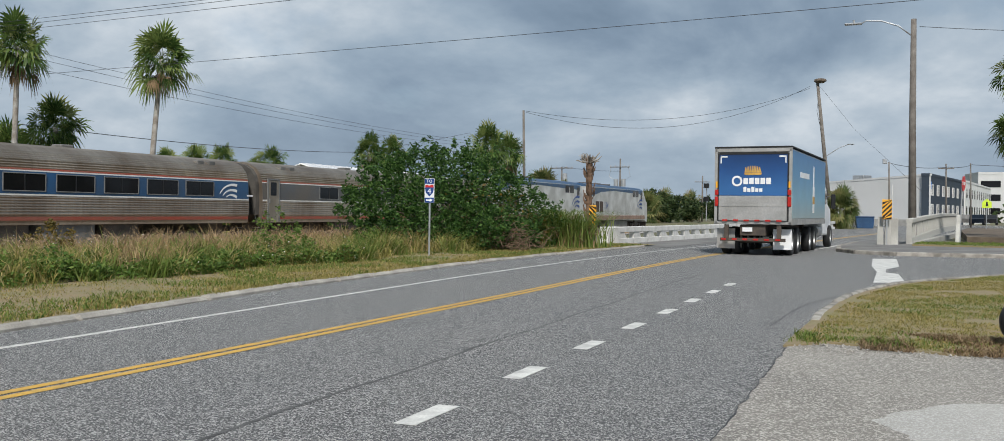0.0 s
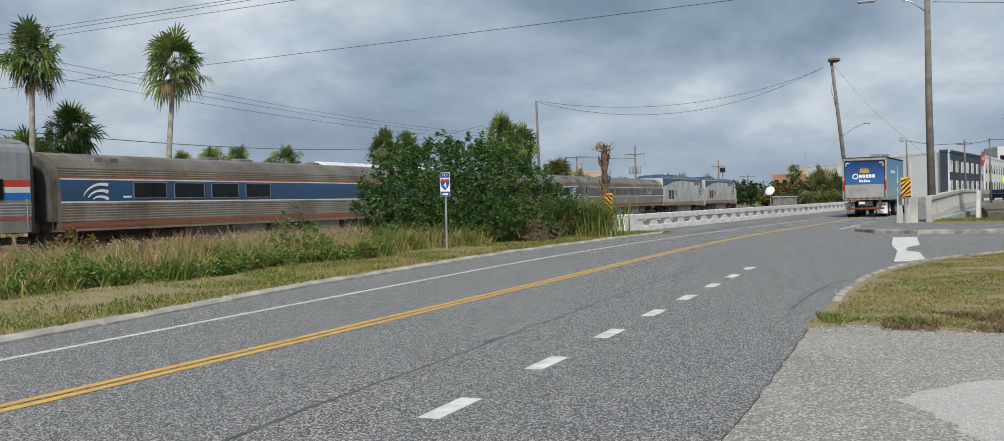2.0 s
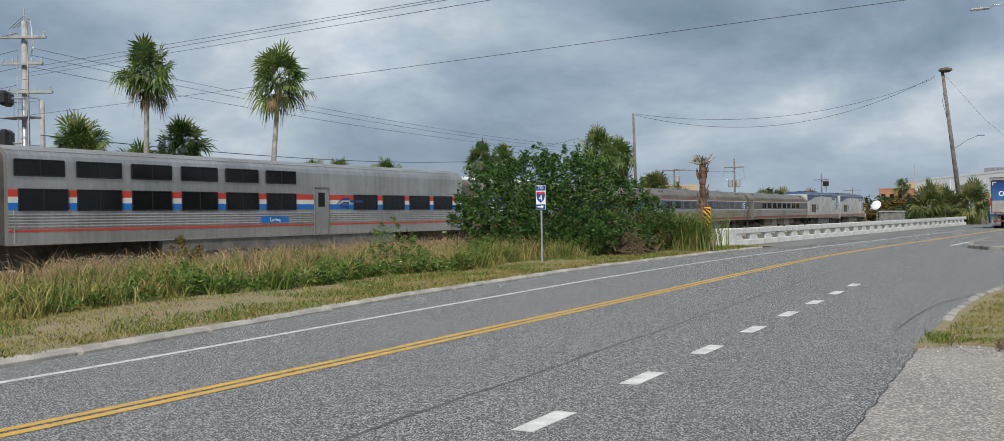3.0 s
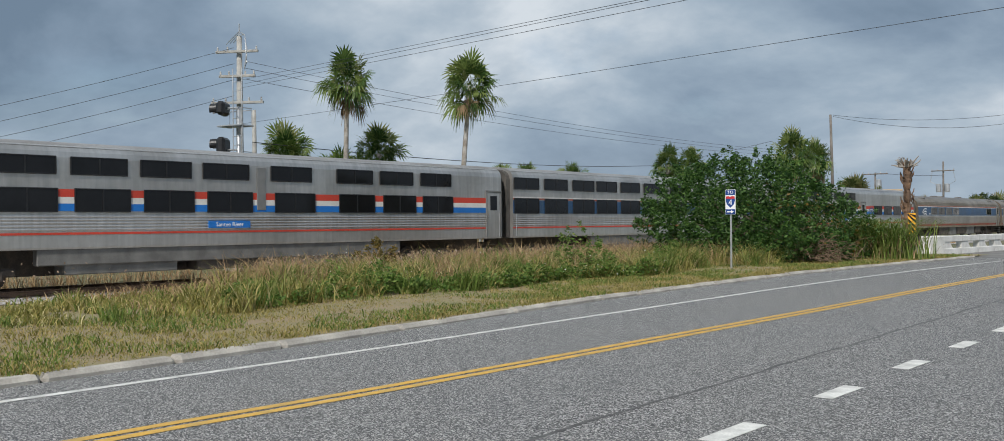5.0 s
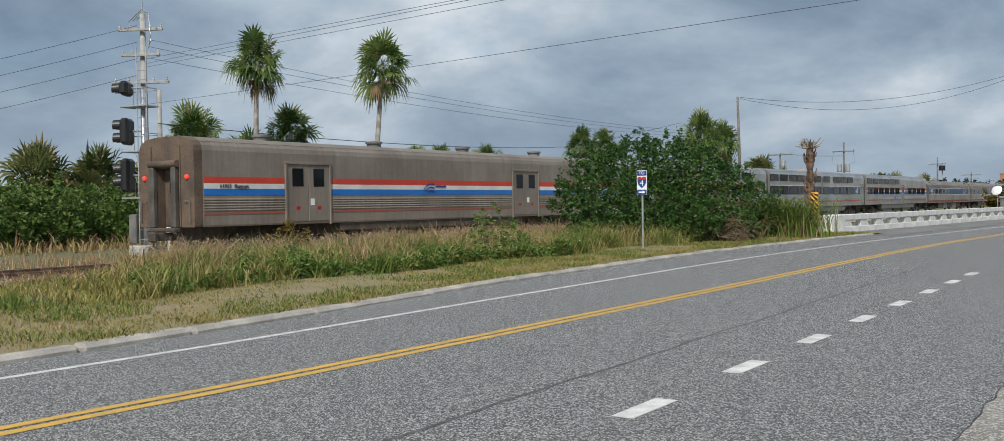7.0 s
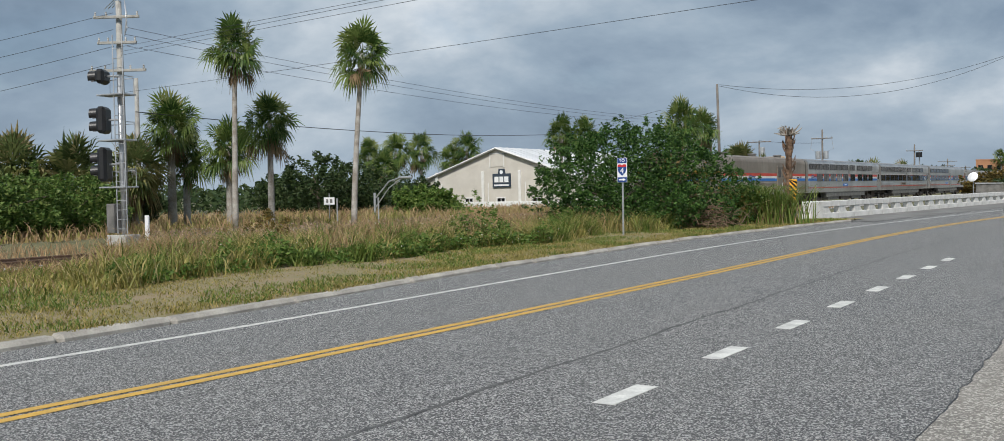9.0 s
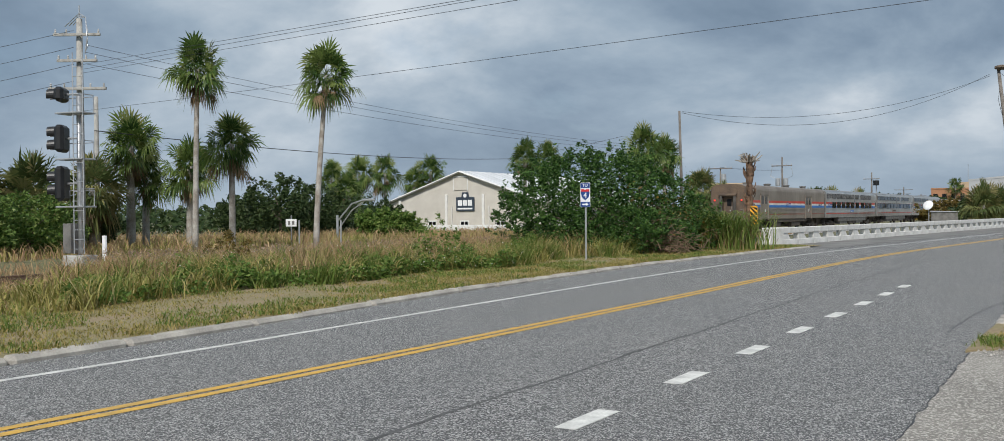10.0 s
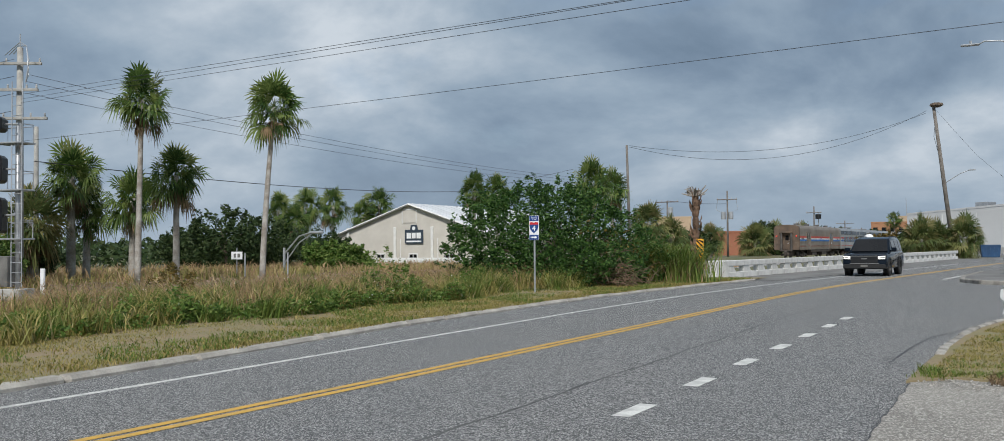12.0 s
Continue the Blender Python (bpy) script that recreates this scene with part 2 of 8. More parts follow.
M = dict(
    asphalt=speckled("asphalt", (0.070, 0.070, 0.069), (0.45, 0.44, 0.42), 100, 0.85, (0.062, 0.063, 0.065)),
    tar=mat("tar", (0.035, 0.035, 0.037), 0.6, vary=0.3, scale=6),
    apron=speckled("worn_concrete", (0.255, 0.236, 0.205), (0.48, 0.45, 0.405), 75, 0.9, (0.155, 0.145, 0.128)),
    pale=speckled("pale_concrete", (0.39, 0.375, 0.345), (0.52, 0.51, 0.48), 85, 0.9, (0.33, 0.315, 0.29)),
    kerb=mat("kerb_concrete", (0.44, 0.41, 0.36), 0.9, vary=0.25, scale=2, fine=35, bump=0.3, other=(0.27, 0.25, 0.22), random_=0.08),
    kerb_old=mat("old_kerb_concrete", (0.36, 0.335, 0.295), 0.95, vary=0.3, scale=3.5, fine=30, bump=0.6, other=(0.17, 0.155, 0.135), random_=0.12),
    paving=mat("grey_paving", (0.20, 0.195, 0.185), 0.95, vary=0.2, scale=0.8, fine=20, bump=0.3, other=(0.13, 0.125, 0.118)),
    louvre=mat("dark_brown_louvre", (0.075, 0.05, 0.038), 0.7, vary=0.3, scale=3),
    white_line=mat("white_road_paint", (0.68, 0.67, 0.63), 0.75, vary=0.2, scale=5, fine=50, other=(0.46, 0.455, 0.43)),
    yellow_line=mat("yellow_road_paint", (0.62, 0.36, 0.055), 0.7, vary=0.2, scale=5, fine=45, other=(0.45, 0.29, 0.08)),
    soil=mat("dry_grass_soil", (0.21, 0.185, 0.09), 0.95, vary=0.3, scale=0.9, fine=25, bump=0.5, other=(0.25, 0.19, 0.11)),
    ground=mat("ground", (0.11, 0.12, 0.055), 0.95, vary=0.3, scale=0.15, fine=6, bump=0.3, other=(0.16, 0.14, 0.085)),
    bank=mat("earth_bank", (0.13, 0.10, 0.07), 0.95, vary=0.4, scale=1.2, fine=12, bump=0.6),
    ballast=speckled("ballast", (0.30, 0.29, 0.28), (0.50, 0.49, 0.47), 18, 0.95, (0.24, 0.22, 0.20)),
    sleeper=mat("tie_wood", (0.10, 0.075, 0.055), 0.9, vary=0.3, scale=3, fine=30),
    rail=mat("rail_steel", (0.22, 0.14, 0.10), 0.6, 0.6, vary=0.3, scale=4),
    parapet=mat("white_painted_concrete", (0.74, 0.73, 0.70), 0.85, vary=0.12, scale=1.2, fine=20, bump=0.3, other=(0.52, 0.51, 0.48)),
    weathered=mat("weathered_pale_concrete", (0.52, 0.51, 0.47), 0.9, vary=0.2, scale=0.9, fine=20, bump=0.3, other=(0.36, 0.35, 0.32)),
    concrete=mat("concrete", (0.42, 0.41, 0.38), 0.9, vary=0.2, scale=1.0, fine=20, bump=0.3, other=(0.30, 0.29, 0.27)),
    steel=streaked("dirty_stainless_steel", (0.45, 0.385, 0.315), (0.29, 0.23, 0.175), 0.34, 0.75),
    steel_clean=streaked("stainless_steel", (0.53, 0.52, 0.505), (0.41, 0.395, 0.375), 0.34, 0.7),
    bag_steel=streaked("grimy_baggage_steel", (0.31, 0.265, 0.218), (0.235, 0.195, 0.158), 0.5, 0.35),
    bag_end=mat("brown_grimy_end", (0.15, 0.105, 0.072), 0.75, 0.1, vary=0.3, scale=1.5, fine=12, bump=0.1, other=(0.085, 0.062, 0.047)),
    diaphragm=mat("grey_brown_diaphragm", (0.10, 0.092, 0.082), 0.7, 0.2, vary=0.3, scale=2),
    old_seam=mat("faint_dark_seam", (0.095, 0.094, 0.092), 0.85, vary=0.35, scale=8, fine=60),
    roof_steel=mat("grey_roof", (0.34, 0.335, 0.33), 0.55, 0.4, vary=0.2, scale=0.6, fine=10, other=(0.25, 0.24, 0.23)),
    blue=mat("dull_blue_paint", (0.018, 0.078, 0.185), 0.45, vary=0.2, scale=0.6, other=(0.030, 0.066, 0.125)),
    bright_blue=mat("bright_blue_paint", (0.012, 0.16, 0.52), 0.45, vary=0.1, scale=1.0),
    red=mat("red_paint", (0.55, 0.055, 0.03), 0.5, vary=0.12, scale=1.0),
    dull_red=mat("dull_red_paint", (0.36, 0.075, 0.045), 0.6, vary=0.25, scale=1.0, other=(0.28, 0.10, 0.07)),
    white=mat("white_paint", (0.74, 0.73, 0.70), 0.5, vary=0.1, scale=1.0, other=(0.60, 0.58, 0.54)),
    dark_glass=glass("dark_window_glass", (0.012, 0.012, 0.013)),
    gasket=mat("grey_window_frame", (0.24, 0.24, 0.235), 0.5, 0.4, vary=0.1),
    under=mat("grimy_running_gear", (0.055, 0.045, 0.038), 0.8, vary=0.4, scale=3, fine=20, bump=0.3, other=(0.095, 0.075, 0.058)),
    under_grey=mat("grey_equipment_box", (0.16, 0.155, 0.145), 0.7, vary=0.3, scale=2),
    black=mat("black_paint", (0.012, 0.012, 0.013), 0.45, vary=0.2),
    rubber=mat("black_rubber", (0.018, 0.018, 0.018), 0.8, vary=0.2),
    loco_grey=mat("silver_locomotive_paint", (0.66, 0.655, 0.64), 0.45, 0.2, vary=0.12, scale=0.8, other=(0.44, 0.43, 0.41)),
    loco_dirt=mat("rusty_sill", (0.30, 0.20, 0.15), 0.7, vary=0.25, scale=1.5),
    loco_blue=mat("locomotive_blue", (0.035, 0.095, 0.20), 0.5, vary=0.2, other=(0.07, 0.10, 0.14)),
    wood_pole=mat("weathered_pole_wood", (0.19, 0.17, 0.15), 0.9, vary=0.3, scale=2.5, fine=40, bump=0.3, other=(0.12, 0.105, 0.09)),
    pale_pole=mat("pale_pole_wood", (0.40, 0.39, 0.36), 0.9, vary=0.2, scale=2.5, fine=40, bump=0.3, other=(0.28, 0.27, 0.25)),
    galv=mat("galvanised_steel", (0.48, 0.49, 0.50), 0.45, 0.6, vary=0.15, scale=2),
    wire=mat("cable", (0.03, 0.03, 0.032), 0.6, vary=0.1),
    porcelain=mat("insulator", (0.45, 0.44, 0.42), 0.3, vary=0.1),
    hazard_yellow=mat("hazard_yellow", (0.85, 0.42, 0.03), 0.5, vary=0.08),
    sign_blue=mat("sign_blue", (0.015, 0.06, 0.24), 0.45, vary=0.05),
    sign_white=mat("sign_white", (0.80, 0.80, 0.80), 0.45, vary=0.05),
    sign_red=mat("sign_red", (0.58, 0.03, 0.03), 0.45, vary=0.05),
    lime=mat("fluorescent_sign", (0.62, 0.80, 0.05), 0.5, vary=0.05),
    trunk=mat("palm_trunk", (0.42, 0.395, 0.36), 0.95, vary=0.3, scale=3, fine=18, bump=0.6, other=(0.24, 0.21, 0.175)),
    dead_trunk=mat("dead_palm_trunk", (0.19, 0.115, 0.07), 0.95, vary=0.45, scale=3, fine=18, bump=0.8, other=(0.10, 0.065, 0.045)),
    bark=mat("bark", (0.13, 0.10, 0.075), 0.95, vary=0.35, scale=4, fine=25, bump=0.6),
    twig=mat("dead_twigs", (0.14, 0.095, 0.06), 0.95, vary=0.3, scale=3, island=0.35),
    frond=leafy("palm_frond", [(0.036, 0.072, 0.018), (0.070, 0.122, 0.028), (0.115, 0.172, 0.04), (0.17, 0.225, 0.062), (0.26, 0.27, 0.10)], 0.4, 0.35),
    frond_blue=leafy("sabal_frond", [(0.065, 0.095, 0.032), (0.11, 0.145, 0.048), (0.16, 0.19, 0.065), (0.25, 0.24, 0.09), (0.32, 0.25, 0.13)], 0.5, 0.35),
    dead_frond=leafy("dead_frond", [(0.20, 0.135, 0.075), (0.30, 0.21, 0.12), (0.14, 0.095, 0.055), (0.36, 0.27, 0.17)], 0.8),
    bush=leafy("bush_leaves", [(0.016, 0.044, 0.010), (0.034, 0.084, 0.017), (0.060, 0.128, 0.027), (0.115, 0.195, 0.050)], 0.45, 0.2),
    thicket=leafy("thicket_leaves", [(0.045, 0.09, 0.02), (0.08, 0.15, 0.03), (0.125, 0.195, 0.045), (0.20, 0.245, 0.075)], 0.5, 0.3),
    grey_band=mat("dull_grey_band", (0.105, 0.108, 0.112), 0.5, 0.2, vary=0.25, scale=0.7, other=(0.13, 0.115, 0.10)),
    oak=leafy("dark_tree_leaves", [(0.026, 0.048, 0.018), (0.040, 0.068, 0.022), (0.058, 0.088, 0.030), (0.08, 0.105, 0.045)], 0.55, 0.25),
    autumn=leafy("autumn_leaves", [(0.16, 0.10, 0.025), (0.10, 0.09, 0.03), (0.22, 0.14, 0.03), (0.07, 0.08, 0.03)], 0.6, 0.2),
    mown=leafy("mown_grass", [(0.15, 0.165, 0.04), (0.26, 0.225, 0.065), (0.40, 0.31, 0.12), (0.18, 0.19, 0.045), (0.48, 0.36, 0.16)], 0.7, 0.3),
    fresh=leafy("fresh_grass", [(0.08, 0.135, 0.026), (0.12, 0.185, 0.036), (0.17, 0.225, 0.05), (0.25, 0.26, 0.085)], 0.6, 0.3),
    weeds=leafy("tall_weeds", [(0.14, 0.165, 0.036), (0.24, 0.235, 0.060), (0.33, 0.29, 0.09), (0.46, 0.37, 0.15), (0.18, 0.20, 0.045), (0.56, 0.47, 0.25)], 0.7, 0.3),
    straw=leafy("dry_seed_stalks", [(0.44, 0.30, 0.155), (0.35, 0.225, 0.12), (0.54, 0.40, 0.22), (0.27, 0.175, 0.10), (0.38, 0.26, 0.16)], 0.8, 0.25),
    seed=leafy("seed_heads", [(0.34, 0.24, 0.17), (0.42, 0.31, 0.22), (0.25, 0.17, 0.12), (0.38, 0.29, 0.23)], 0.85, 0.3),
    herb=leafy("leafy_weeds", [(0.06, 0.12, 0.022), (0.095, 0.17, 0.032), (0.14, 0.215, 0.045), (0.20, 0.25, 0.07)], 0.55, 0.3),
    flower=mat("small_white_flowers", (0.75, 0.75, 0.70), 0.8, vary=0.05),
    stucco=mat("cream_stucco", (0.57, 0.535, 0.475), 0.9, vary=0.08, scale=0.8, fine=30, bump=0.2, other=(0.51, 0.475, 0.42)),
    metal_roof=mat("white_metal_roof", (0.66, 0.67, 0.68), 0.5, 0.1, vary=0.1, scale=0.5),
    trim_white=mat("white_trim", (0.70, 0.69, 0.66), 0.6, vary=0.08),
    navy=mat("navy_facade", (0.030, 0.045, 0.065), 0.7, vary=0.15, scale=0.3),
    pale_wall=mat("pale_grey_wall", (0.62, 0.62, 0.61), 0.9, vary=0.08, scale=0.2, fine=10, other=(0.57, 0.57, 0.56)),
    white_wall=mat("white_wall", (0.72, 0.72, 0.70), 0.8, vary=0.06, scale=0.3),
    brick=mat("orange_brick", (0.40, 0.205, 0.11), 0.9, vary=0.15, scale=0.4, fine=14, other=(0.34, 0.165, 0.09)),
    red_brick=mat("red_brick", (0.36, 0.15, 0.085), 0.9, vary=0.18, scale=0.4, fine=14, other=(0.30, 0.12, 0.07)),
    tan=mat("tan_concrete", (0.48, 0.36, 0.24), 0.9, vary=0.1, scale=0.4),
    skip_blue=mat("blue_skip_paint", (0.02, 0.065, 0.15), 0.5, vary=0.2, scale=1),
    alu=mat("scuffed_aluminium", (0.50, 0.49, 0.47), 0.5, 0.6, vary=0.18, scale=1.5, fine=15, other=(0.38, 0.37, 0.35)),
    box_blue=faded("deep_blue_print", [(0.035, 0.13, 0.33), (0.018, 0.075, 0.23), (0.008, 0.035, 0.12)], 2.4, 3.7),
    box_sky=faded("sky_blue_print", [(0.34, 0.42, 0.42), (0.20, 0.40, 0.52), (0.10, 0.28, 0.48), (0.06, 0.20, 0.42)], 1.3, 3.7),
    gold=mat("gold_print", (0.55, 0.33, 0.08), 0.5, vary=0.2),
    tail_red=mat("red_lens", (0.45, 0.02, 0.015), 0.3, vary=0.1),
    chrome=mat("polished_wheel", (0.42, 0.42, 0.42), 0.45, 0.7, vary=0.1),
    suv_paint=mat("dark_blue_black_car_paint", (0.006, 0.010, 0.017), 0.10, 0.0, vary=0.1, bump=0.0, spec=0.22),
    headlight=glow("lit_headlight", (1.0, 0.97, 0.9), 1.3),
    lamp_red=glow("lit_red_marker", (0.9, 0.05, 0.03), 0.7),
)

# ---- ground, road, bridge ----
def bend(y):
    """How far the road has swung to the right at y."""
    return 0.0 if y < 22 else 0.00275 * (y - 22) ** 2 if y < 42 else 1.1 + 0.11 * (y - 42)


def yellow_x(y):
    return float(np.interp(y, [-40, 3.7, 5.4, 8.7, 11.5, 16, 25, 42, 60], [-6.9, -6.53, -6.43, -6.36, -6.33, -6.26, -6.21, -6.42, -6.54])) + bend(y)


def edge_x(y):
    return float(np.interp(y, [-40, 4.85, 7.4, 11.9, 20, 500], [-8.4, -8.58, -8.56, -8.71, -8.92, -8.92])) + bend(y)


def kerb_x(y):
    return float(np.interp(y, [-40, 8.4, 10.8, 14.6, 19.7, 27, 500], [-6.4, -9.62, -9.91, -10.34, -10.62, -10.82, -11.0])) + bend(y)


def strip(y0, y1, left, right, z, step=2.0):
    """A flat band between two lines."""
    mb = MB()
    n = max(2, int((y1 - y0) / step) + 1)
    for i in range(n):
        y = y0 + (y1 - y0) * i / (n - 1)
        mb.v += [(left(y), y, z), (right(y), y, z)]
    mb.f += [(2 * i, 2 * i + 1, 2 * i + 3, 2 * i + 2) for i in range(n - 1)]
    return mb


def structure(name, mb, material, label, round_=False):
    return tagged(part(name, mb, material, None, "", None, round_), label, name.split("_")[0], "", "structure")


def rail_x(y):
    """Centre line of the railway."""
    return -28.75 + 0.028 * y


# one ground sheet, cut down to the ballast along the railway
CUT = [(-5 - d, -0.06) for d in (1400, 700, 350, 170, 90, 45, 20, 8)] + [(-5, -0.06), (-3.5, -0.66), (3.3, -0.66), (12, -0.10)] + [(12 + d, -0.06) for d in (2, 5, 15, 30, 60, 120, 300, 700, 1500)]
mb = MB()
N, K = 60, len(CUT)
for j in range(N + 1):
    v = (j / N - 0.5) * 2
    y = 1500 * v * abs(v) + 60
    mb.v += [(rail_x(y) + o, y, z) for o, z in CUT]
mb.f += [(j * K + i, j * K + i + 1, (j + 1) * K + i + 1, (j + 1) * K + i) for j in range(N) for i in range(K - 1)]
structure("ground", mb, M["ground"], "flat rough grass ground reaching the horizon")

structure("road", strip(-60, 130, lambda y: kerb_x(y) + 0.02 if y < 41 else kerb_x(y) - 0.6, lambda y: -0.85 if y < 16 else 60.0 if y < 46 else bend(y) - 0.8, 0.0), M["asphalt"],
          "worn grey asphalt road with coarse pale aggregate")
structure("road_far", MB().prism([(-12, 130), (12, 130), (60, 150), (60, 175), (-20, 175)], -0.05, -0.004), M["asphalt"], "grey asphalt road bending away beyond the bridge")

# painted lines
for k, off in enumerate((-0.145, 0.03)):
    structure("marking_yellow", strip(-40, 95, lambda y: yellow_x(y) + off, lambda y: yellow_x(y) + off + 0.115, 0.005, 1.0), M["yellow_line"], "worn yellow centre line painted on asphalt")
structure("marking_edge", strip(-30, 78, lambda y: edge_x(y) - 0.06, lambda y: edge_x(y) + 0.05, 0.005, 1.0), M["white_line"], "thin white edge line painted on asphalt")
for k in range(9):
    y = 4.27 + 2.03 * k
    o = tagged(part("lane_dash", MB().prism([(-3.20, y - 0.36), (-3.03, y - 0.36), (-3.02, y + 0.36), (-3.20, y + 0.36)], 0.0035, 0.0065), M["white_line"]),
               "short worn white dash painted on asphalt", "road marking", "lane dashes")
    o["kind"] = "structure"
structure("marking_stop", MB().prism([(-0.34, 22.8), (0.34, 23.0), (0.20, 26.5), (-0.1, 27.0), (-0.1, 28.6), (0.25, 30.2), (0.2, 35.6), (-0.55, 35.2), (-0.50, 30.0), (-0.32, 27.2)], 0.0035, 0.0065), M["white_line"],
          "broken white stop marking painted on the side street")
structure("marking_far", MB().prism([(-2.9, 44.0), (-2.75, 44.0), (-2.2, 50.0), (-2.35, 50.0)], 0.0035, 0.0065), M["white_line"], "short white line beside the island")

# seam and cracks of the asphalt
mb = MB()
for i in range(120):
    y = -4 + i * 0.5
    x = -4.05 - 0.012 * min(max(y, 0), 20) + bend(y) + 0.02 * math.sin(y * 1.7) + 0.015 * math.sin(y * 5.1)
    w = 0.022 + 0.014 * noise.noise(Vector((y * 1.3, 2, 0)))
    mb.v += [(x - w, y, 0.003), (x + w, y, 0.003)]
mb.f += [(2 * i, 2 * i + 1, 2 * i + 3, 2 * i + 2) for i in range(119)]
structure("seam", mb, M["old_seam"], "dark tar seam running along the asphalt")
mb = MB()
n = 92
APRON_EDGE = []
for i in range(n):
    y = 3.0 + i * 0.09
    x = -1.06 + 0.03 * noise.noise(Vector((y * 0.9, 3, 0))) + 0.035 * noise.noise(Vector((y * 3.1, 7, 0))) + rng.uniform(-0.006, 0.006)
    w = 0.0035 + 0.006 * max(0, noise.noise(Vector((y * 2.3, 11, 0))))
    mb.v += [(x - w - 0.002, y, 0.0105), (x + w, y, 0.0105)]
    APRON_EDGE.append((x, y))
mb.f += [(2 * i, 2 * i + 1, 2 * i + 3, 2 * i + 2) for i in range(n - 1)]
structure("crack", mb, M["tar"], "ragged dark crack between asphalt and concrete apron")
mb = MB()
for i in range(40):
    f = i / 39
    x, y = float(np.interp(f, [0, 0.3, 0.55, 1], [-1.47, -1.39, -1.27, -0.60])) + rng.uniform(-0.008, 0.008), float(np.interp(f, [0, 0.3, 0.55, 1], [13.15, 15.3, 16.85, 19.85]))
    mb.v += [(x - 0.010, y, 0.004), (x + 0.010, y, 0.004)]
mb.f += [(2 * i, 2 * i + 1, 2 * i + 3, 2 * i + 2) for i in range(39)]
structure("crack_side", mb, M["tar"], "thin dark crack in the asphalt near the corner")

# apron where the camera stands, with a paler patch
structure("apron", MB().prism([(-1.06, -20), (14, -20), (14, 11.9), (3, 11.9), (-0.4, 11.9), (-1.06, 11.4)] + APRON_EDGE[::-1], -0.05, 0.008), M["apron"], "worn pale concrete and gravel apron beside the road")
pts = [(1.55 + 1.5 * math.cos(a) * (1 + 0.07 * math.sin(3 * a) + 0.10 * noise.noise(Vector((2.5 * math.cos(a), 2.5 * math.sin(a), 1))) + 0.05 * noise.noise(Vector((9 * math.cos(a), 9 * math.sin(a), 4)))), 7.2 + 1.5 * math.sin(a) * (1 + 0.08 * math.cos(2 * a + 1))) for a in np.linspace(0, 2 * math.pi, 150, endpoint=False)]
structure("patch", MB().prism(pts, 0.0, 0.0095), M["pale"], "pale concrete patch in the worn apron")

# corner lawn with its broken kerb
LAWN = [(-1.10, 11.2), (-1.06, 12.7), (-0.96, 15.0), (-0.80, 17.2), (-0.62, 18.7), (-0.35, 20.2), (0.25, 22.5), (2.7, 27.3), (9, 31.5), (22, 34), (22, 11.4), (3, 11.4), (1.13, 11.43), (0.6, 11.27), (0.3, 11.4), (0.0, 11.42), (-0.3, 11.6), (-0.63, 11.68), (-0.9, 11.4)]
structure("lawn", MB().prism(LAWN, -0.05, 0.03), M["soil"], "short dry grass lawn on the street corner")
kl = [(-1.03, 14.0), (-1.03, 15.1), (-0.90, 17.2), (-0.75, 18.7), (-0.52, 20.2), (0.10, 22.5), (0.45, 23.5), (1.4, 25.4), (2.7, 27.3), (5.0, 29.2), (9.0, 31.5), (15, 33), (22, 34)]
kerb_r = thing("kerb_corner", "broken pale concrete kerb round the corner lawn", "kerb", kind="structure")
for a, b in zip(kl[:-1], kl[1:]):
    d = (Vector(b) - Vector(a)); L = d.length; ang = math.degrees(math.atan2(d.y, d.x))
    part("kerb_stone", MB().box(0.01, L - 0.015, -0.14, 0.0, -0.05, 0.05 + rng.uniform(-0.012, 0.012), 0.02), M["kerb_old"], kerb_r, m=pose(a[0], a[1], 0, 0, rng.uniform(-0.6, 0.3), ang))

# verge beyond the far kerb
def verge_z(x, y):
    """The verge lies level by the kerb and falls towards the railway."""
    far = -25.6 + 0.028 * y
    return 0.09 + 0.02 * math.sin(x * 0.9 + y * 0.5) + float(np.interp(x, [far, far + 3.5, far + 8.5], [-0.62, -0.28, 0.0]))


mb = MB()
for j in range(104):
    y = -60 + j
    for i in range(13):
        a, b = -25.6 + 0.028 * y, kerb_x(y) - 0.16
        x = a + (b - a) * i / 12
        mb.v.append((x, y, 0.055 if i == 12 else verge_z(x, y)))
mb.f += [(j * 13 + i, j * 13 + i + 1, (j + 1) * 13 + i + 1, (j + 1) * 13 + i) for j in range(103) for i in range(12)]
structure("verge", mb, M["soil"], "grass verge between the road and the railway")
kerb_l = thing("kerb_verge", "long pale concrete kerb along the grass verge", "kerb", kind="structure")
y = -24.0
while y < 40.5:
    L = rng.choice((1.5, 1.5, 2.2, 3.0))
    a, b = Vector((kerb_x(y), y)), Vector((kerb_x(y + L), y + L))
    d = b - a
    part("kerb_stone", MB().box(0.012, d.length - 0.012, -0.03 + rng.uniform(-0.012, 0.012), 0.20, -0.05, 0.076 + rng.uniform(-0.006, 0.006), 0.045), M["kerb"], kerb_l, m=pose(a.x, a.y, 0, rng.uniform(-1.0, 0.6), rng.uniform(-0.15, 0.15), math.degrees(math.atan2(d.y, d.x))))
    y += L


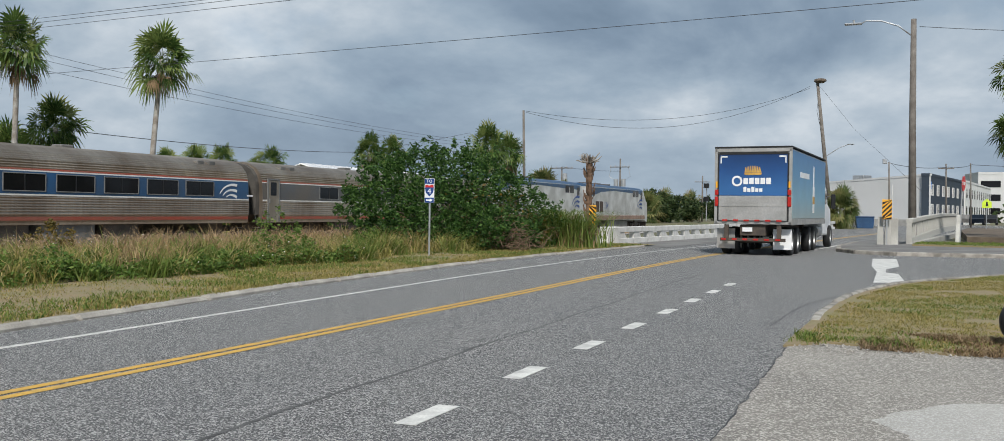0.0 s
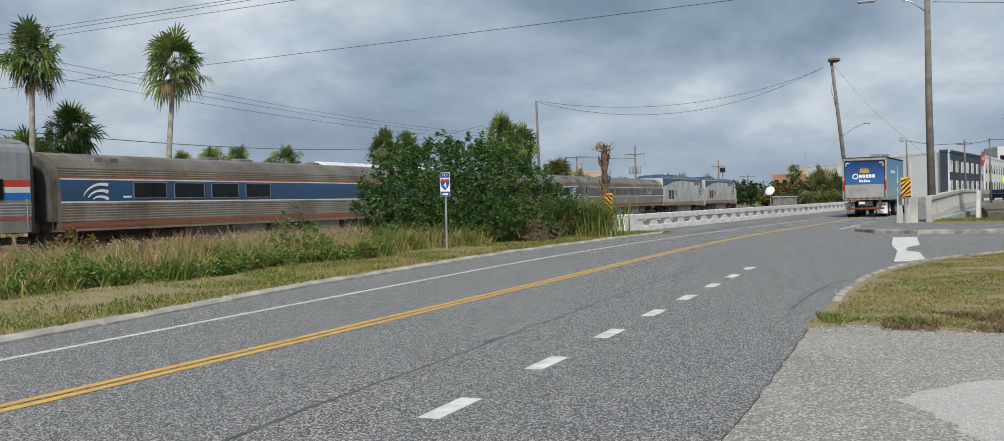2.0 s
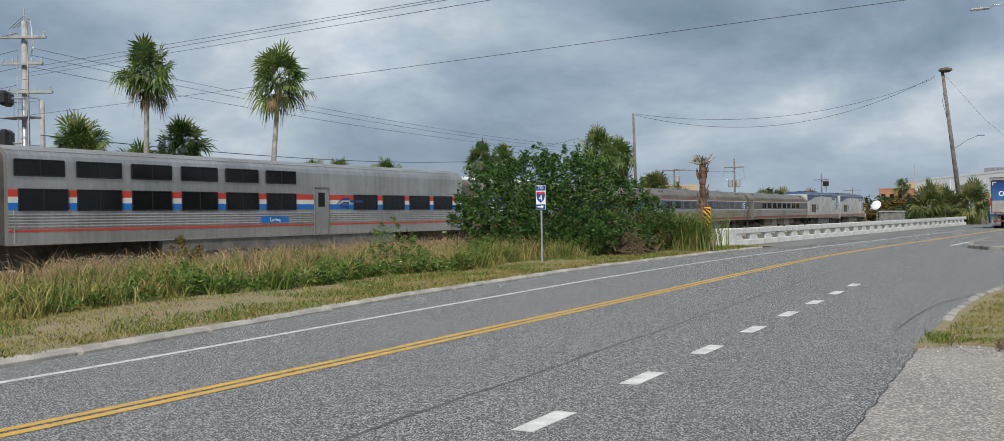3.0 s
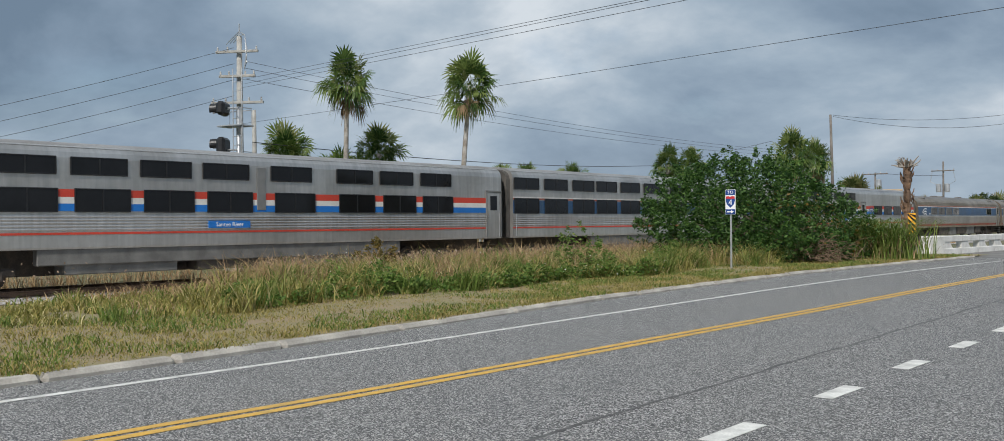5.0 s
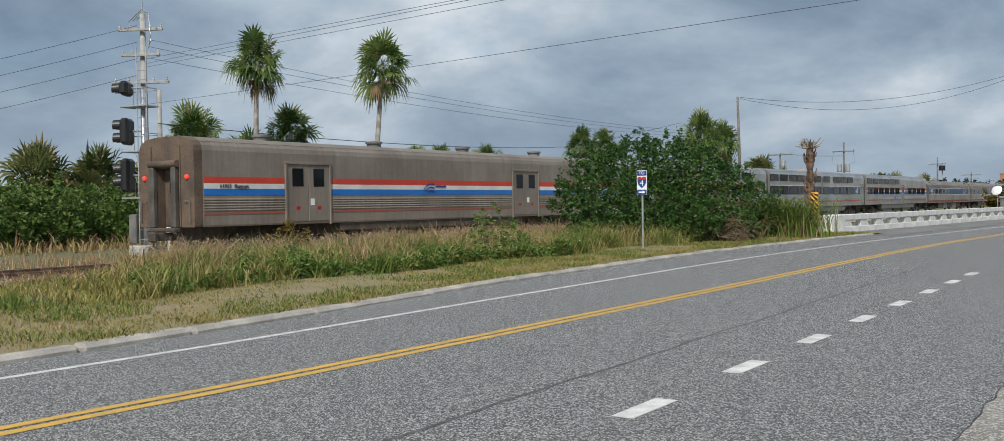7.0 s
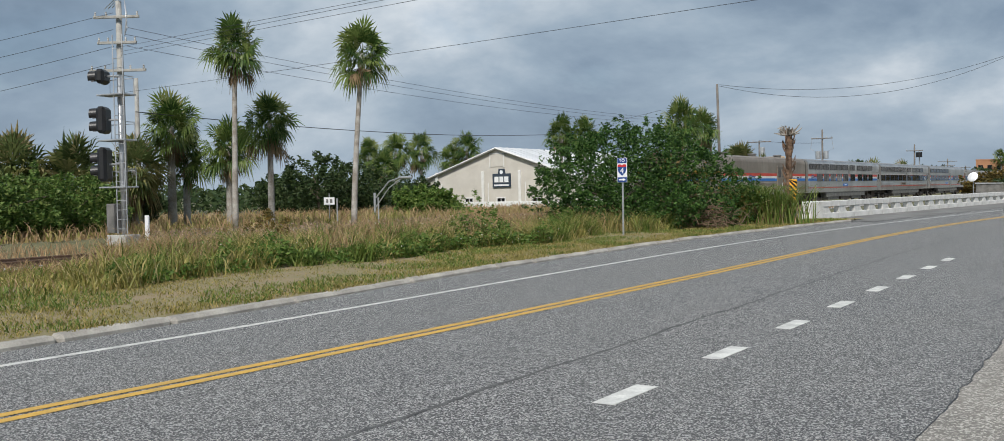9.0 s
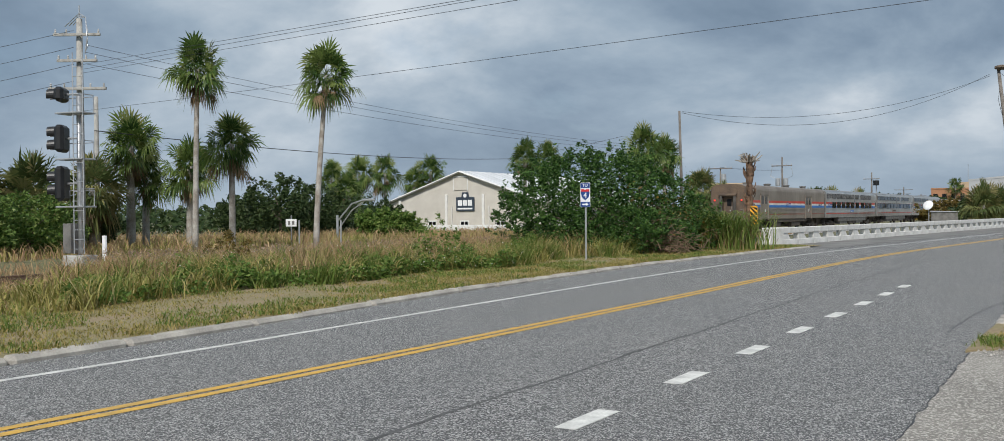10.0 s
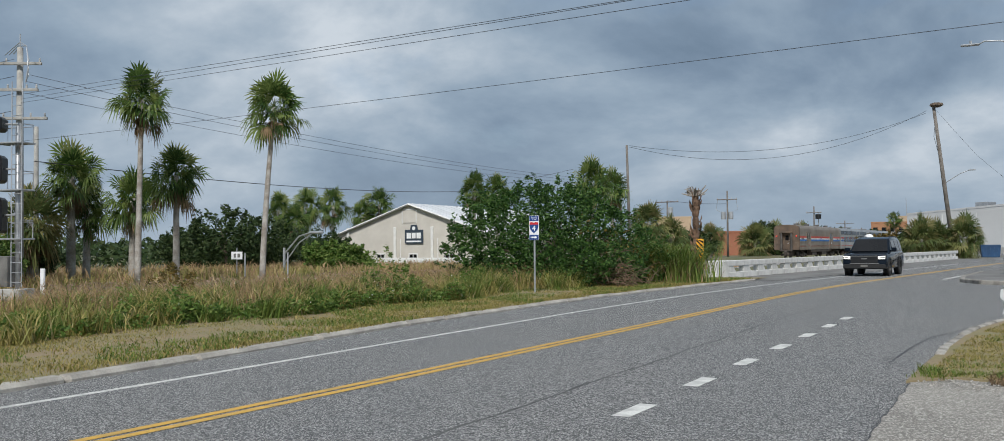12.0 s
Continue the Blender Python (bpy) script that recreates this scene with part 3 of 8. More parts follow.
# left bridge parapet: solid end block, sill, short posts and a top beam
def parapet(name, label, x_of, y0, y1, pitch, h, open0, open1, key="parapet", z_of=lambda y: 0.0, post=0.52):
    th = thing(name, label, "bridge parapet", kind="structure")
    y = y0
    n = int((y1 - y0) / pitch)
    for i in range(n):
        ya, yb = y0 + i * pitch, y0 + (i + 1) * pitch
        a, b = Vector((x_of(ya), ya)), Vector((x_of(yb), yb))
        d = b - a
        m = pose(a.x, a.y, z_of(ya), 0, -math.degrees(math.atan2(z_of(yb) - z_of(ya), pitch)), math.degrees(math.atan2(d.y, d.x)))
        L = d.length
        part("top_beam", MB().box(0, L + 0.005, -0.15, 0.15, open1, h, 0.02), M[key], th, m=m)
        part("sill_beam", MB().box(0, L + 0.005, -0.14, 0.14, -0.05, open0, 0.015), M[key], th, m=m)
        mb = MB()
        poly = [(0, open0 - 0.01), (post * L, open0 - 0.01), (post * 0.66 * L, open1 + 0.01), (0, open1 + 0.01)]
        mb.prism(poly, -0.12, 0.12, pose(0, 0, 0, 90, 0, 0))
        part("post", mb, M[key], th, m=m)
    return th


par_x = lambda y: -11.95 + 0.107 * (y - 42)
lp = parapet("parapet_left", "white painted concrete bridge parapet with rows of small openings", par_x, 43.4, 103.5, 2.0, 0.80, 0.26, 0.54)
part("end_block", MB().box(-0.22, 0.2, -1.6, 0.02, -0.05, 0.82, 0.05), M["parapet"], lp, m=pose(par_x(43.4), 43.4, 0, 0, 0, -6.1))
structure("pavement_bridge", strip(40.6, 104, lambda y: par_x(y) - 0.2, lambda y: edge_x(y) - 0.9, 0.012, 1.0), M["paving"], "narrow dark stained concrete pavement along the bridge parapet")
structure("deck_edge", strip(43, 104, lambda y: par_x(y) - 0.5, lambda y: par_x(y) - 0.14, 0.02, 1.0), M["concrete"], "grey concrete edge of the bridge deck")

# corner island with kerb, pavement and grass
ISL = [(-1.95, 41.2), (-1.2, 39.3), (0.2, 38.3), (6, 38.9), (40, 41), (40, 56), (3.2, 52.0), (0.9, 60.0), (0.2, 66.0), (-0.5, 60.0), (-1.6, 52), (-2.1, 45.0)]
structure("island", MB().prism(ISL, -0.05, 0.13), M["paving"], "raised concrete pavement island with a rounded dark-edged kerb")
ik = thing("kerb_island", "stained concrete kerb round the pavement island", "kerb", kind="structure")
for a, b in zip(ISL[-2:] + ISL[:4], ISL[-1:] + ISL[:5]):
    d = Vector(b) - Vector(a)
    part("kerb_stone", MB().box(0, d.length, -0.10, 0.10, -0.05, 0.15, 0.03), M["kerb_old"], ik, m=pose(a[0], a[1], 0, 0, 0, math.degrees(math.atan2(d.y, d.x))))
structure("island_grass", MB().prism([(0.9, 47.0), (40, 47.5), (40, 55), (3.0, 51.6), (1.4, 50.5)], 0.1, 0.20), M["soil"], "strip of grass on the pavement island")

# right bridge parapet: tall narrow openings, arched over the canal
rx = lambda y: 0.75 + 0.115 * (y - 49)
rp = parapet("parapet_right", "pale concrete bridge balustrade with tall narrow openings", rx, 49.6, 84, 0.95, 1.22, 0.32, 1.02, "weathered", z_of=lambda y: 0.12 + 0.35 * math.sin(min(1, (y - 49.6) / 34) * math.pi * 0.62), post=0.26)
part("end_pillar", MB().box(-0.3, 0.28, -0.5, 0.15, -0.05, 1.38, 0.04), M["weathered"], rp, m=pose(0.05, 48.9, 0.0))
structure("bridge_side", MB().prism([(1.0, 50.5), (1.35, 50.5), (5.2, 84), (4.8, 84)], -1.6, 0.25), M["concrete"], "stained concrete side of the road bridge")
structure("bank", MB().prism([(4.0, 60), (60, 60), (60, 105), (7, 105), (5.3, 86)], -1.0, 0.33), M["bank"], "bare brown earth bank by the canal")

# railway: ballast, ties, rails
TX = rail_x
TA = -math.degrees(math.atan(0.028))
RAIL_Z = -0.30
mb = MB()
for y in (-160, 400):
    mb.v += [(TX(y) - 3.2, y, -0.55), (TX(y) - 1.9, y, RAIL_Z - 0.17), (TX(y) + 1.7, y, RAIL_Z - 0.17), (TX(y) + 3.0, y, -0.62)]
mb.f += [(0, 1, 5, 4), (1, 2, 6, 5), (2, 3, 7, 6)]
structure("ballast", mb, M["ballast"], "grey crushed stone ballast of the railway")
mb = MB()
for j in range(24):
    y = 1 + j * 0.8
    for i in range(6):
        x = TX(y) + 1.75 + i * (0.95 + 0.12 * math.sin(j * 1.3))
        mb.v.append((x, y, (RAIL_Z - 0.165 if i == 0 else verge_z(max(x, -25.6 + 0.028 * y), y) + 0.014)))
mb.f += [(j * 6 + i, j * 6 + i + 1, (j + 1) * 6 + i + 1, (j + 1) * 6 + i) for j in range(23) for i in range(5)]
structure("gravel_shoulder", mb, M["ballast"], "grey gravel spilling from the railway ballast")
track = thing("railway_track", "rusty steel rails on dark wooden ties in ballast", "railway track", pose(TX(0), 0, RAIL_Z, 0, 0, TA), kind="structure")
prof = [(-0.07, -0.17), (0.07, -0.17), (0.07, -0.155), (0.012, -0.13), (0.012, -0.045), (0.036, -0.03), (0.036, 0.0), (-0.036, 0.0), (-0.036, -0.03), (-0.012, -0.045), (-0.012, -0.13), (-0.07, -0.155)]
for sx in (-0.7525, 0.7525):
    part("rail", MB().prism([(sx + x, z) for x, z in prof], -400, 160, pose(0, 0, 0, 90, 0, 0)), M["rail"], track)
tie = MB().box(-1.3, 1.3, -0.11, 0.11, -0.33, -0.155, 0.012).mesh("tie")
tie.materials.append(M["sleeper"])
for k in range(90):
    part("tie", tie, None, track, m=pose(0, -6 + k * 0.55, 0))

# ---- the train ----
def train_pose(s, t):
    """Pose of a vehicle whose middle has the train coordinate s."""
    y = s + 20.2 * t
    return pose(TX(y), y, RAIL_Z, 0, 0, TA)


def hull(prof, flutes, L, material, name, parent):
    """A car body: the half profile (x, z) from sill to roof, fluted in the given z ranges."""
    pts = []
    for (x0, z0), (x1, z1) in zip(prof[:-1], prof[1:]):
        d = math.hypot(x1 - x0, z1 - z0)
        n = max(1, round(d / 0.046))
        for i in range(n):
            x, z = x0 + (x1 - x0) * i / n, z0 + (z1 - z0) * i / n
            nx, nz = (z1 - z0) / d, -(x1 - x0) / d
            if any(a < z < b for a, b in flutes) and len(pts) % 2:
                x, z = x + nx * 0.026, z + nz * 0.026
            pts.append((x, z))
    pts.append(prof[-1])
    loop = pts + [(-x, z) for x, z in reversed(pts[:-1])]
    mb = MB()
    n = len(loop)
    for y in (-L / 2, L / 2):
        mb.v += [(x, y, z) for x, z in loop]
    mb.f += [(i, (i + 1) % n, n + (i + 1) % n, n + i) for i in range(n)]
    mb.f += [tuple(reversed(range(n))), tuple(range(n, 2 * n))]
    return part(name, mb, material, parent)


AMF = [(1.50, 1.12), (1.56, 1.2), (1.585, 1.5), (1.60, 2.0), (1.58, 2.6), (1.54, 3.0), (1.44, 3.30), (1.22, 3.58), (0.85, 3.77), (0.40, 3.86), (0.0, 3.88)]
VWL = [(1.53, 1.16), (1.57, 1.22), (1.575, 2.4), (1.57, 3.75), (1.53, 3.92), (1.40, 4.08), (1.1, 4.19), (0.6, 4.25), (0.0, 4.27)]


def side_x(prof, z):
    return float(np.interp(z, [p[1] for p in prof], [p[0] for p in prof]))


def band(parent, prof, name, y0, y1, z0, z1, material, out=0.02, label=""):
    """A painted band that follows the side between two heights."""
    mb = MB()
    n = max(1, int((z1 - z0) / 0.15))
    for i in range(n + 1):
        z = z0 + (z1 - z0) * i / n
        x = side_x(prof, z) + out
        mb.v += [(x, y0, z), (x, y1, z), (x - 0.03, y0, z), (x - 0.03, y1, z)]
    for i in range(n):
        a, b = 4 * i, 4 * i + 4
        mb.f += [(a, a + 1, b + 1, b), (a + 2, a, b, b + 2), (a + 1, a + 3, b + 3, b + 1)]
    mb.f += [(0, 2, 3, 1), (4 * n, 4 * n + 1, 4 * n + 3, 4 * n + 2)]
    return part(name, mb, material, parent, label)


def window(parent, prof, yc, w, z0, z1, panes=2, frame_mat="gasket"):
    x = max(side_x(prof, z0), side_x(prof, z1), side_x(prof, (z0 + z1) / 2)) + 0.012
    y0, y1, t = yc - w / 2, yc + w / 2, 0.032
    mb = MB()
    mb.box(x, x + 0.03, y0 - t, y1 + t, z0 - t, z0, 0.008).box(x, x + 0.03, y0 - t, y1 + t, z1, z1 + t, 0.008)
    mb.box(x, x + 0.03, y0 - t, y0, z0, z1).box(x, x + 0.03, y1, y1 + t, z0, z1)
    fr = part("window_frame", mb, M[frame_mat], parent)
    wd = (w - (panes - 1) * 0.05) / panes
    for k in range(panes):
        a = y0 + k * (wd + 0.05)
        part("pane", MB().box(x - 0.005, x + 0.016, a, a + wd, z0, z1), M["dark_glass"], fr)
        if k:
            part("bar", MB().box(x, x + 0.026, a - 0.05, a, z0, z1), M["black"], fr)


def door(parent, prof, yc, w, z0, z1, material, glass_z=(2.35, 2.95), gw=0.42):
    x = side_x(prof, (z0 + z1) / 2) + 0.012
    d = part("door", MB().box(x - 0.02, x + 0.02, yc - w / 2, yc + w / 2, z0, z1, 0.02), material, parent)
    mb = MB()
    for a, b, c, e in ((yc - w / 2 - 0.05, yc - w / 2, z0, z1), (yc + w / 2, yc + w / 2 + 0.05, z0, z1), (yc - w / 2 - 0.05, yc + w / 2 + 0.05, z1, z1 + 0.06)):
        mb.box(x - 0.02, x + 0.045, a, b, c, e)
    part("door_frame", mb, M["gasket"], d)
    part("door_window", MB().box(x, x + 0.032, yc - gw / 2, yc + gw / 2, *glass_z, 0.012), M["dark_glass"], d)
    part("door_handle", MB().box(x + 0.02, x + 0.06, yc - w / 2 + 0.06, yc - w / 2 + 0.1, z0 + 0.85, z0 + 1.05), M["steel_clean"], d)
    return d


def bogie(parent, yc, spread=2.59):
    b = part("bogie", MB().box(1.02, 1.22, yc - 1.85, yc + 1.85, 0.42, 0.66, 0.05).box(-1.22, -1.02, yc - 1.85, yc + 1.85, 0.42, 0.66, 0.05)
             .box(-1.2, 1.2, yc - 0.35, yc + 0.35, 0.40, 0.75, 0.05).box(1.0, 1.3, yc - 0.5, yc + 0.5, 0.35, 0.80, 0.06), M["under"], parent, "grimy dark steel bogie frame")
    for dy in (-spread / 2, spread / 2):
        for sx in (-0.75, 0.75):
            part("wheel", MB().lathe([(0.0, -0.07), (0.36, -0.07), (0.455, -0.06), (0.455, 0.05), (0.48, 0.06), (0.48, 0.075), (0.36, 0.07), (0.2, 0.03), (0.0, 0.03)], 20, pose(sx, yc + dy, 0.455, 0, -90 if sx > 0 else 90, 0)), M["under"], b)
        part("axle_box", MB().box(1.0, 1.32, yc + dy - 0.2, yc + dy + 0.2, 0.30, 0.62, 0.05), M["under"], b)
        mb = MB()
        for k in range(6):
            mb.lathe([(0.07, 0.0), (0.11, 0.02), (0.11, 0.035), (0.07, 0.05)], 10, pose(1.15, yc + dy * 0.55, 0.62 + 0.05 * k - 0.12))
        part("spring", mb, M["under"], b)


def ends(parent, prof, L, sides=(-1, 1)):
    """Vestibule hoods, diaphragms and couplers at the ends; a dark centre sill under the floor."""
    part("centre_sill", MB().box(-0.45, 0.45, -L / 2 + 0.3, L / 2 - 0.3, 0.38, 1.14, 0.03), M["under"], parent)
    for sg in sides:
        mb = MB()
        y = sg * (L / 2 + 0.40)
        mb.box(-0.62, 0.62, min(y, sg * L / 2), max(y, sg * L / 2), 1.1, 3.25, 0.05)
        part("diaphragm", mb, M["diaphragm"], parent)
        hood = [(x * 0.90, z * 0.985) for x, z in prof if z > 1.2]
        loop = hood + [(-x, z) for x, z in reversed(hood[:-1])]
        mb = MB().prism(loop, 0, 0.24, pose(0, sg * L / 2 + (0.24 if sg > 0 else 0), 0, 90, 0, 0))
        part("end_hood", mb, M["diaphragm"], parent)
        part("coupler", MB().box(-0.14, 0.14, min(sg * L / 2, sg * (L / 2 + 0.42)), max(sg * L / 2, sg * (L / 2 + 0.42)), 0.72, 0.98, 0.04), M["under"], parent)
        for sx in (-1.3, 1.3):
            mb = MB()
            mb.tube([(sx, sg * (L / 2 + 0.02), 1.25), (sx, sg * (L / 2 + 0.10), 1.3), (sx, sg * (L / 2 + 0.10), 2.3), (sx, sg * (L / 2 + 0.02), 2.35)], 0.018, n=6)
            for k in range(3):
                part("step_bar", MB().tube([(sx + 0.05, sg * (L / 2 - 0.15), 0.5 + 0.2 * k), (sx - 0.25 * (1 if sx > 0 else -1), sg * (L / 2 - 0.15), 0.5 + 0.2 * k)], 0.016, n=6), M["gasket"], parent)
            part("grab_iron", mb, M["gasket"], parent)


def boxes_under(parent, spec):
    for y0, y1, z0, key in spec:
        for x0, x1 in ((0.7, 1.42), (-1.42, -0.7)):
            part("equipment_box", MB().box(x0, x1, y0, y1, z0, 1.16, 0.03), M[key], parent)


def emblem(parent, prof, y, z, size, key, bars_key):
    """A swept emblem in plain strokes, with a plain bar for the word under it."""
    x = side_x(prof, z) + 0.025
    for k in range(3):
        mb = MB()
        for q in range(8):
            pts = []
            for f, edge in ((q / 8, 0), ((q + 1) / 8, 0), ((q + 1) / 8, 1), (q / 8, 1)):
                a = radians(150 - 78 * f)
                r = size * (1.42 - 0.27 * k + (0.05 + 0.19 * f) * edge)
                pts.append((y + 0.2 * size + r * math.cos(a) * 1.15 + 0.10 * k * size, z - 1.02 * size + r * math.sin(a) * 0.92 - 0.22 * size * f * k))
            mb.prism(pts, 0, 0.006, pose(x, 0, 0, 90, 0, 90))
        part("emblem_stroke", mb, M[key], parent)
    if bars_key:
        part("wordmark_bar", MB().box(x, x + 0.006, y + 0.95 * size, y + 3.0 * size, z - 0.02 * size, z + 0.20 * size), M[bars_key], parent)


def side_words(parent, prof, text, y, z, size, key):
    words(text, size, M[key], parent, pose(side_x(prof, z) + 0.028, y, z, 90, 0, 90))


L = 25.15


def coach(s, label, windows, logo_y=None, doors=(1.15,), paint="blue"):
    c = thing("passenger_coach", label, "train car", train_pose(s, 0), "train cars")
    hull(AMF, [(1.44, 2.10), (3.02, 3.86)], L, M["steel"], "body", c)
    band(c, AMF, "window_band", -12.55, 12.55, 2.16, 2.90, M[paint], 0.018, "dull blue painted window band" if paint == "blue" else "faded dark grey window band")
    band(c, AMF, "white_stripe", -12.55, 12.55, 2.10, 2.155, M["white"], 0.02)
    band(c, AMF, "pale_stripe", -12.55, 12.55, 2.905, 2.95, M["white"], 0.02)
    band(c, AMF, "red_stripe", -12.55, 12.55, 2.955, 3.01, M["dull_red"], 0.02)
    band(c, AMF, "sill_stripe", -12.55, 12.55, 1.27, 1.40, M["dull_red"], 0.02, "dull red stripe along the sill")
    for y in windows:
        window(c, AMF, y - 12.95, 1.62, 2.27, 2.82)
    for y in doors:
        door(c, AMF, y - 12.95, 0.78, 1.16, 3.05, M["steel"])
    if logo_y:
        emblem(c, AMF, logo_y - 12.95, 2.55, 0.55, "sign_white", None)
        part("number_bar", MB().box(1.6, 1.612, logo_y - 12.95 + 1.1, logo_y - 12.95 + 1.5, 2.27, 2.34), M["sign_white"], c)
    for y in (-10.6, -9.9, 9.9, 10.6):
        part("roof_hatch", MB().box(0.9, 1.25, y - 0.2, y + 0.2, 3.56, 3.72, 0.02), M["under_grey"], c)
    for y in (-3.5, -1.5, 4.0):
        part("roof_vent", MB().box(-0.25, 0.25, y - 0.3, y + 0.3, 3.84, 4.0, 0.04), M["under_grey"], c)
    boxes_under(c, [(-6.5, -3.9, 0.45, "under"), (-3.5, -1.5, 0.40, "under_grey"), (-1.2, 1.4, 0.48, "under"), (1.8, 4.2, 0.42, "under_grey"), (4.6, 6.3, 0.5, "under")])
    bogie(c, -9.1), bogie(c, 9.1)
    ends(c, AMF, L)
    return c


def tricolour(c, y0, y1):
    band(c, VWL, "red_stripe", y0, y1, 2.64, 2.86, M["red"], 0.012, "bright red painted stripe")
    band(c, VWL, "white_stripe", y0, y1, 2.455, 2.638, M["white"], 0.012, "white painted stripe")
    band(c, VWL, "blue_stripe", y0, y1, 2.24, 2.453, M["bright_blue"], 0.012, "bright blue painted stripe")


def sleeper_car(s, label, name, up, low, doors, blue=False, plate=None, logo=None, extra=()):
    c = thing(name, label, "train car", train_pose(s, 0), "train cars")
    hull(VWL, [(1.68, 2.17)], L, M["steel_clean"], "body", c)
    if blue:
        band(c, VWL, "window_band", -12.55, 12.55, 2.22, 2.80, M["blue"], 0.012, "dull blue painted window band")
        band(c, VWL, "pale_stripe", -12.55, 12.55, 2.90, 2.945, M["white"], 0.012)
        band(c, VWL, "red_stripe", -12.55, 12.55, 2.82, 2.895, M["dull_red"], 0.012)
        part("name_panel", MB().box(1.58, 1.62, -3.2, -0.6, 1.74, 2.02), M["steel"], c)
        part("name_bar", MB().box(1.62, 1.626, -2.9, -1.0, 1.83, 1.93), M["under"], c)
    else:
        tricolour(c, -12.55, 12.55)
    band(c, VWL, "sill_stripe", -12.55, 12.55, 1.57, 1.635, M["red"], 0.012, "thin red stripe above the sill")
    roof = MB().prism([(1.43, 4.06), (1.12, 4.20), (0.6, 4.265), (0, 4.29), (-0.6, 4.265), (-1.12, 4.20), (-1.43, 4.06), (-1.1, 4.0), (1.1, 4.0)], -L / 2 + 0.02, L / 2 - 0.02, pose(0, 0, 0, 90, 0, 0))
    part("roof_skin", roof, M["roof_steel"], c)
    for y in up:
        window(c, VWL, y - 12.95, 1.64, 3.30, 3.76, 2, "black")
    for y in low:
        window(c, VWL, y - 12.95, 1.62, 2.24, 2.86, 2, "black")
    for y in doors:
        door(c, VWL, y - 12.95, 0.85, 1.2, 3.12, M["steel_clean"], (2.35, 2.95))
    for y in extra:
        part("side_hatch", MB().box(1.575, 1.60, y - 13.1, y - 12.75, 2.3, 3.72, 0.01), M["gasket"], c)
    if plate:
        t, y = plate
        p = part("name_plate", MB().box(1.585, 1.615, y - 12.95 - 0.77, y - 12.95 + 0.77, 1.72, 1.94), M["bright_blue"], c, "blue name plate with white lettering")
        words(t, 0.2, M["sign_white"], p, pose(1.618, y - 12.95, 1.83, 90, 0, 90))
    if logo:
        emblem(c, VWL, logo - 12.95, 2.55, 0.42, "sign_white" if blue else "sign_blue", None if blue else "sign_blue")
    mb = MB().box(1.2, 1.5, -6.8, 6.8, 0.70, 1.18, 0.03).box(-1.5, -1.2, -6.8, 6.8, 0.70, 1.18, 0.03)
    part("underfloor_skirt", mb, M["under_grey"], c)
    boxes_under(c, [(-6, -2.5, 0.42, "under_grey"), (-1.8, 1.2, 0.40, "under"), (2, 5.5, 0.44, "under_grey")])
    for y in (-12.4, 12.4):
        part("grab_rail", MB().tube([(1.5, y, 1.2), (1.62, y, 1.25), (1.62, y, 2.2), (1.56, y, 2.25)], 0.012, n=6), M["galv"], c)
    bogie(c, -9.1), bogie(c, 9.1)
    ends(c, VWL, L)
    return c


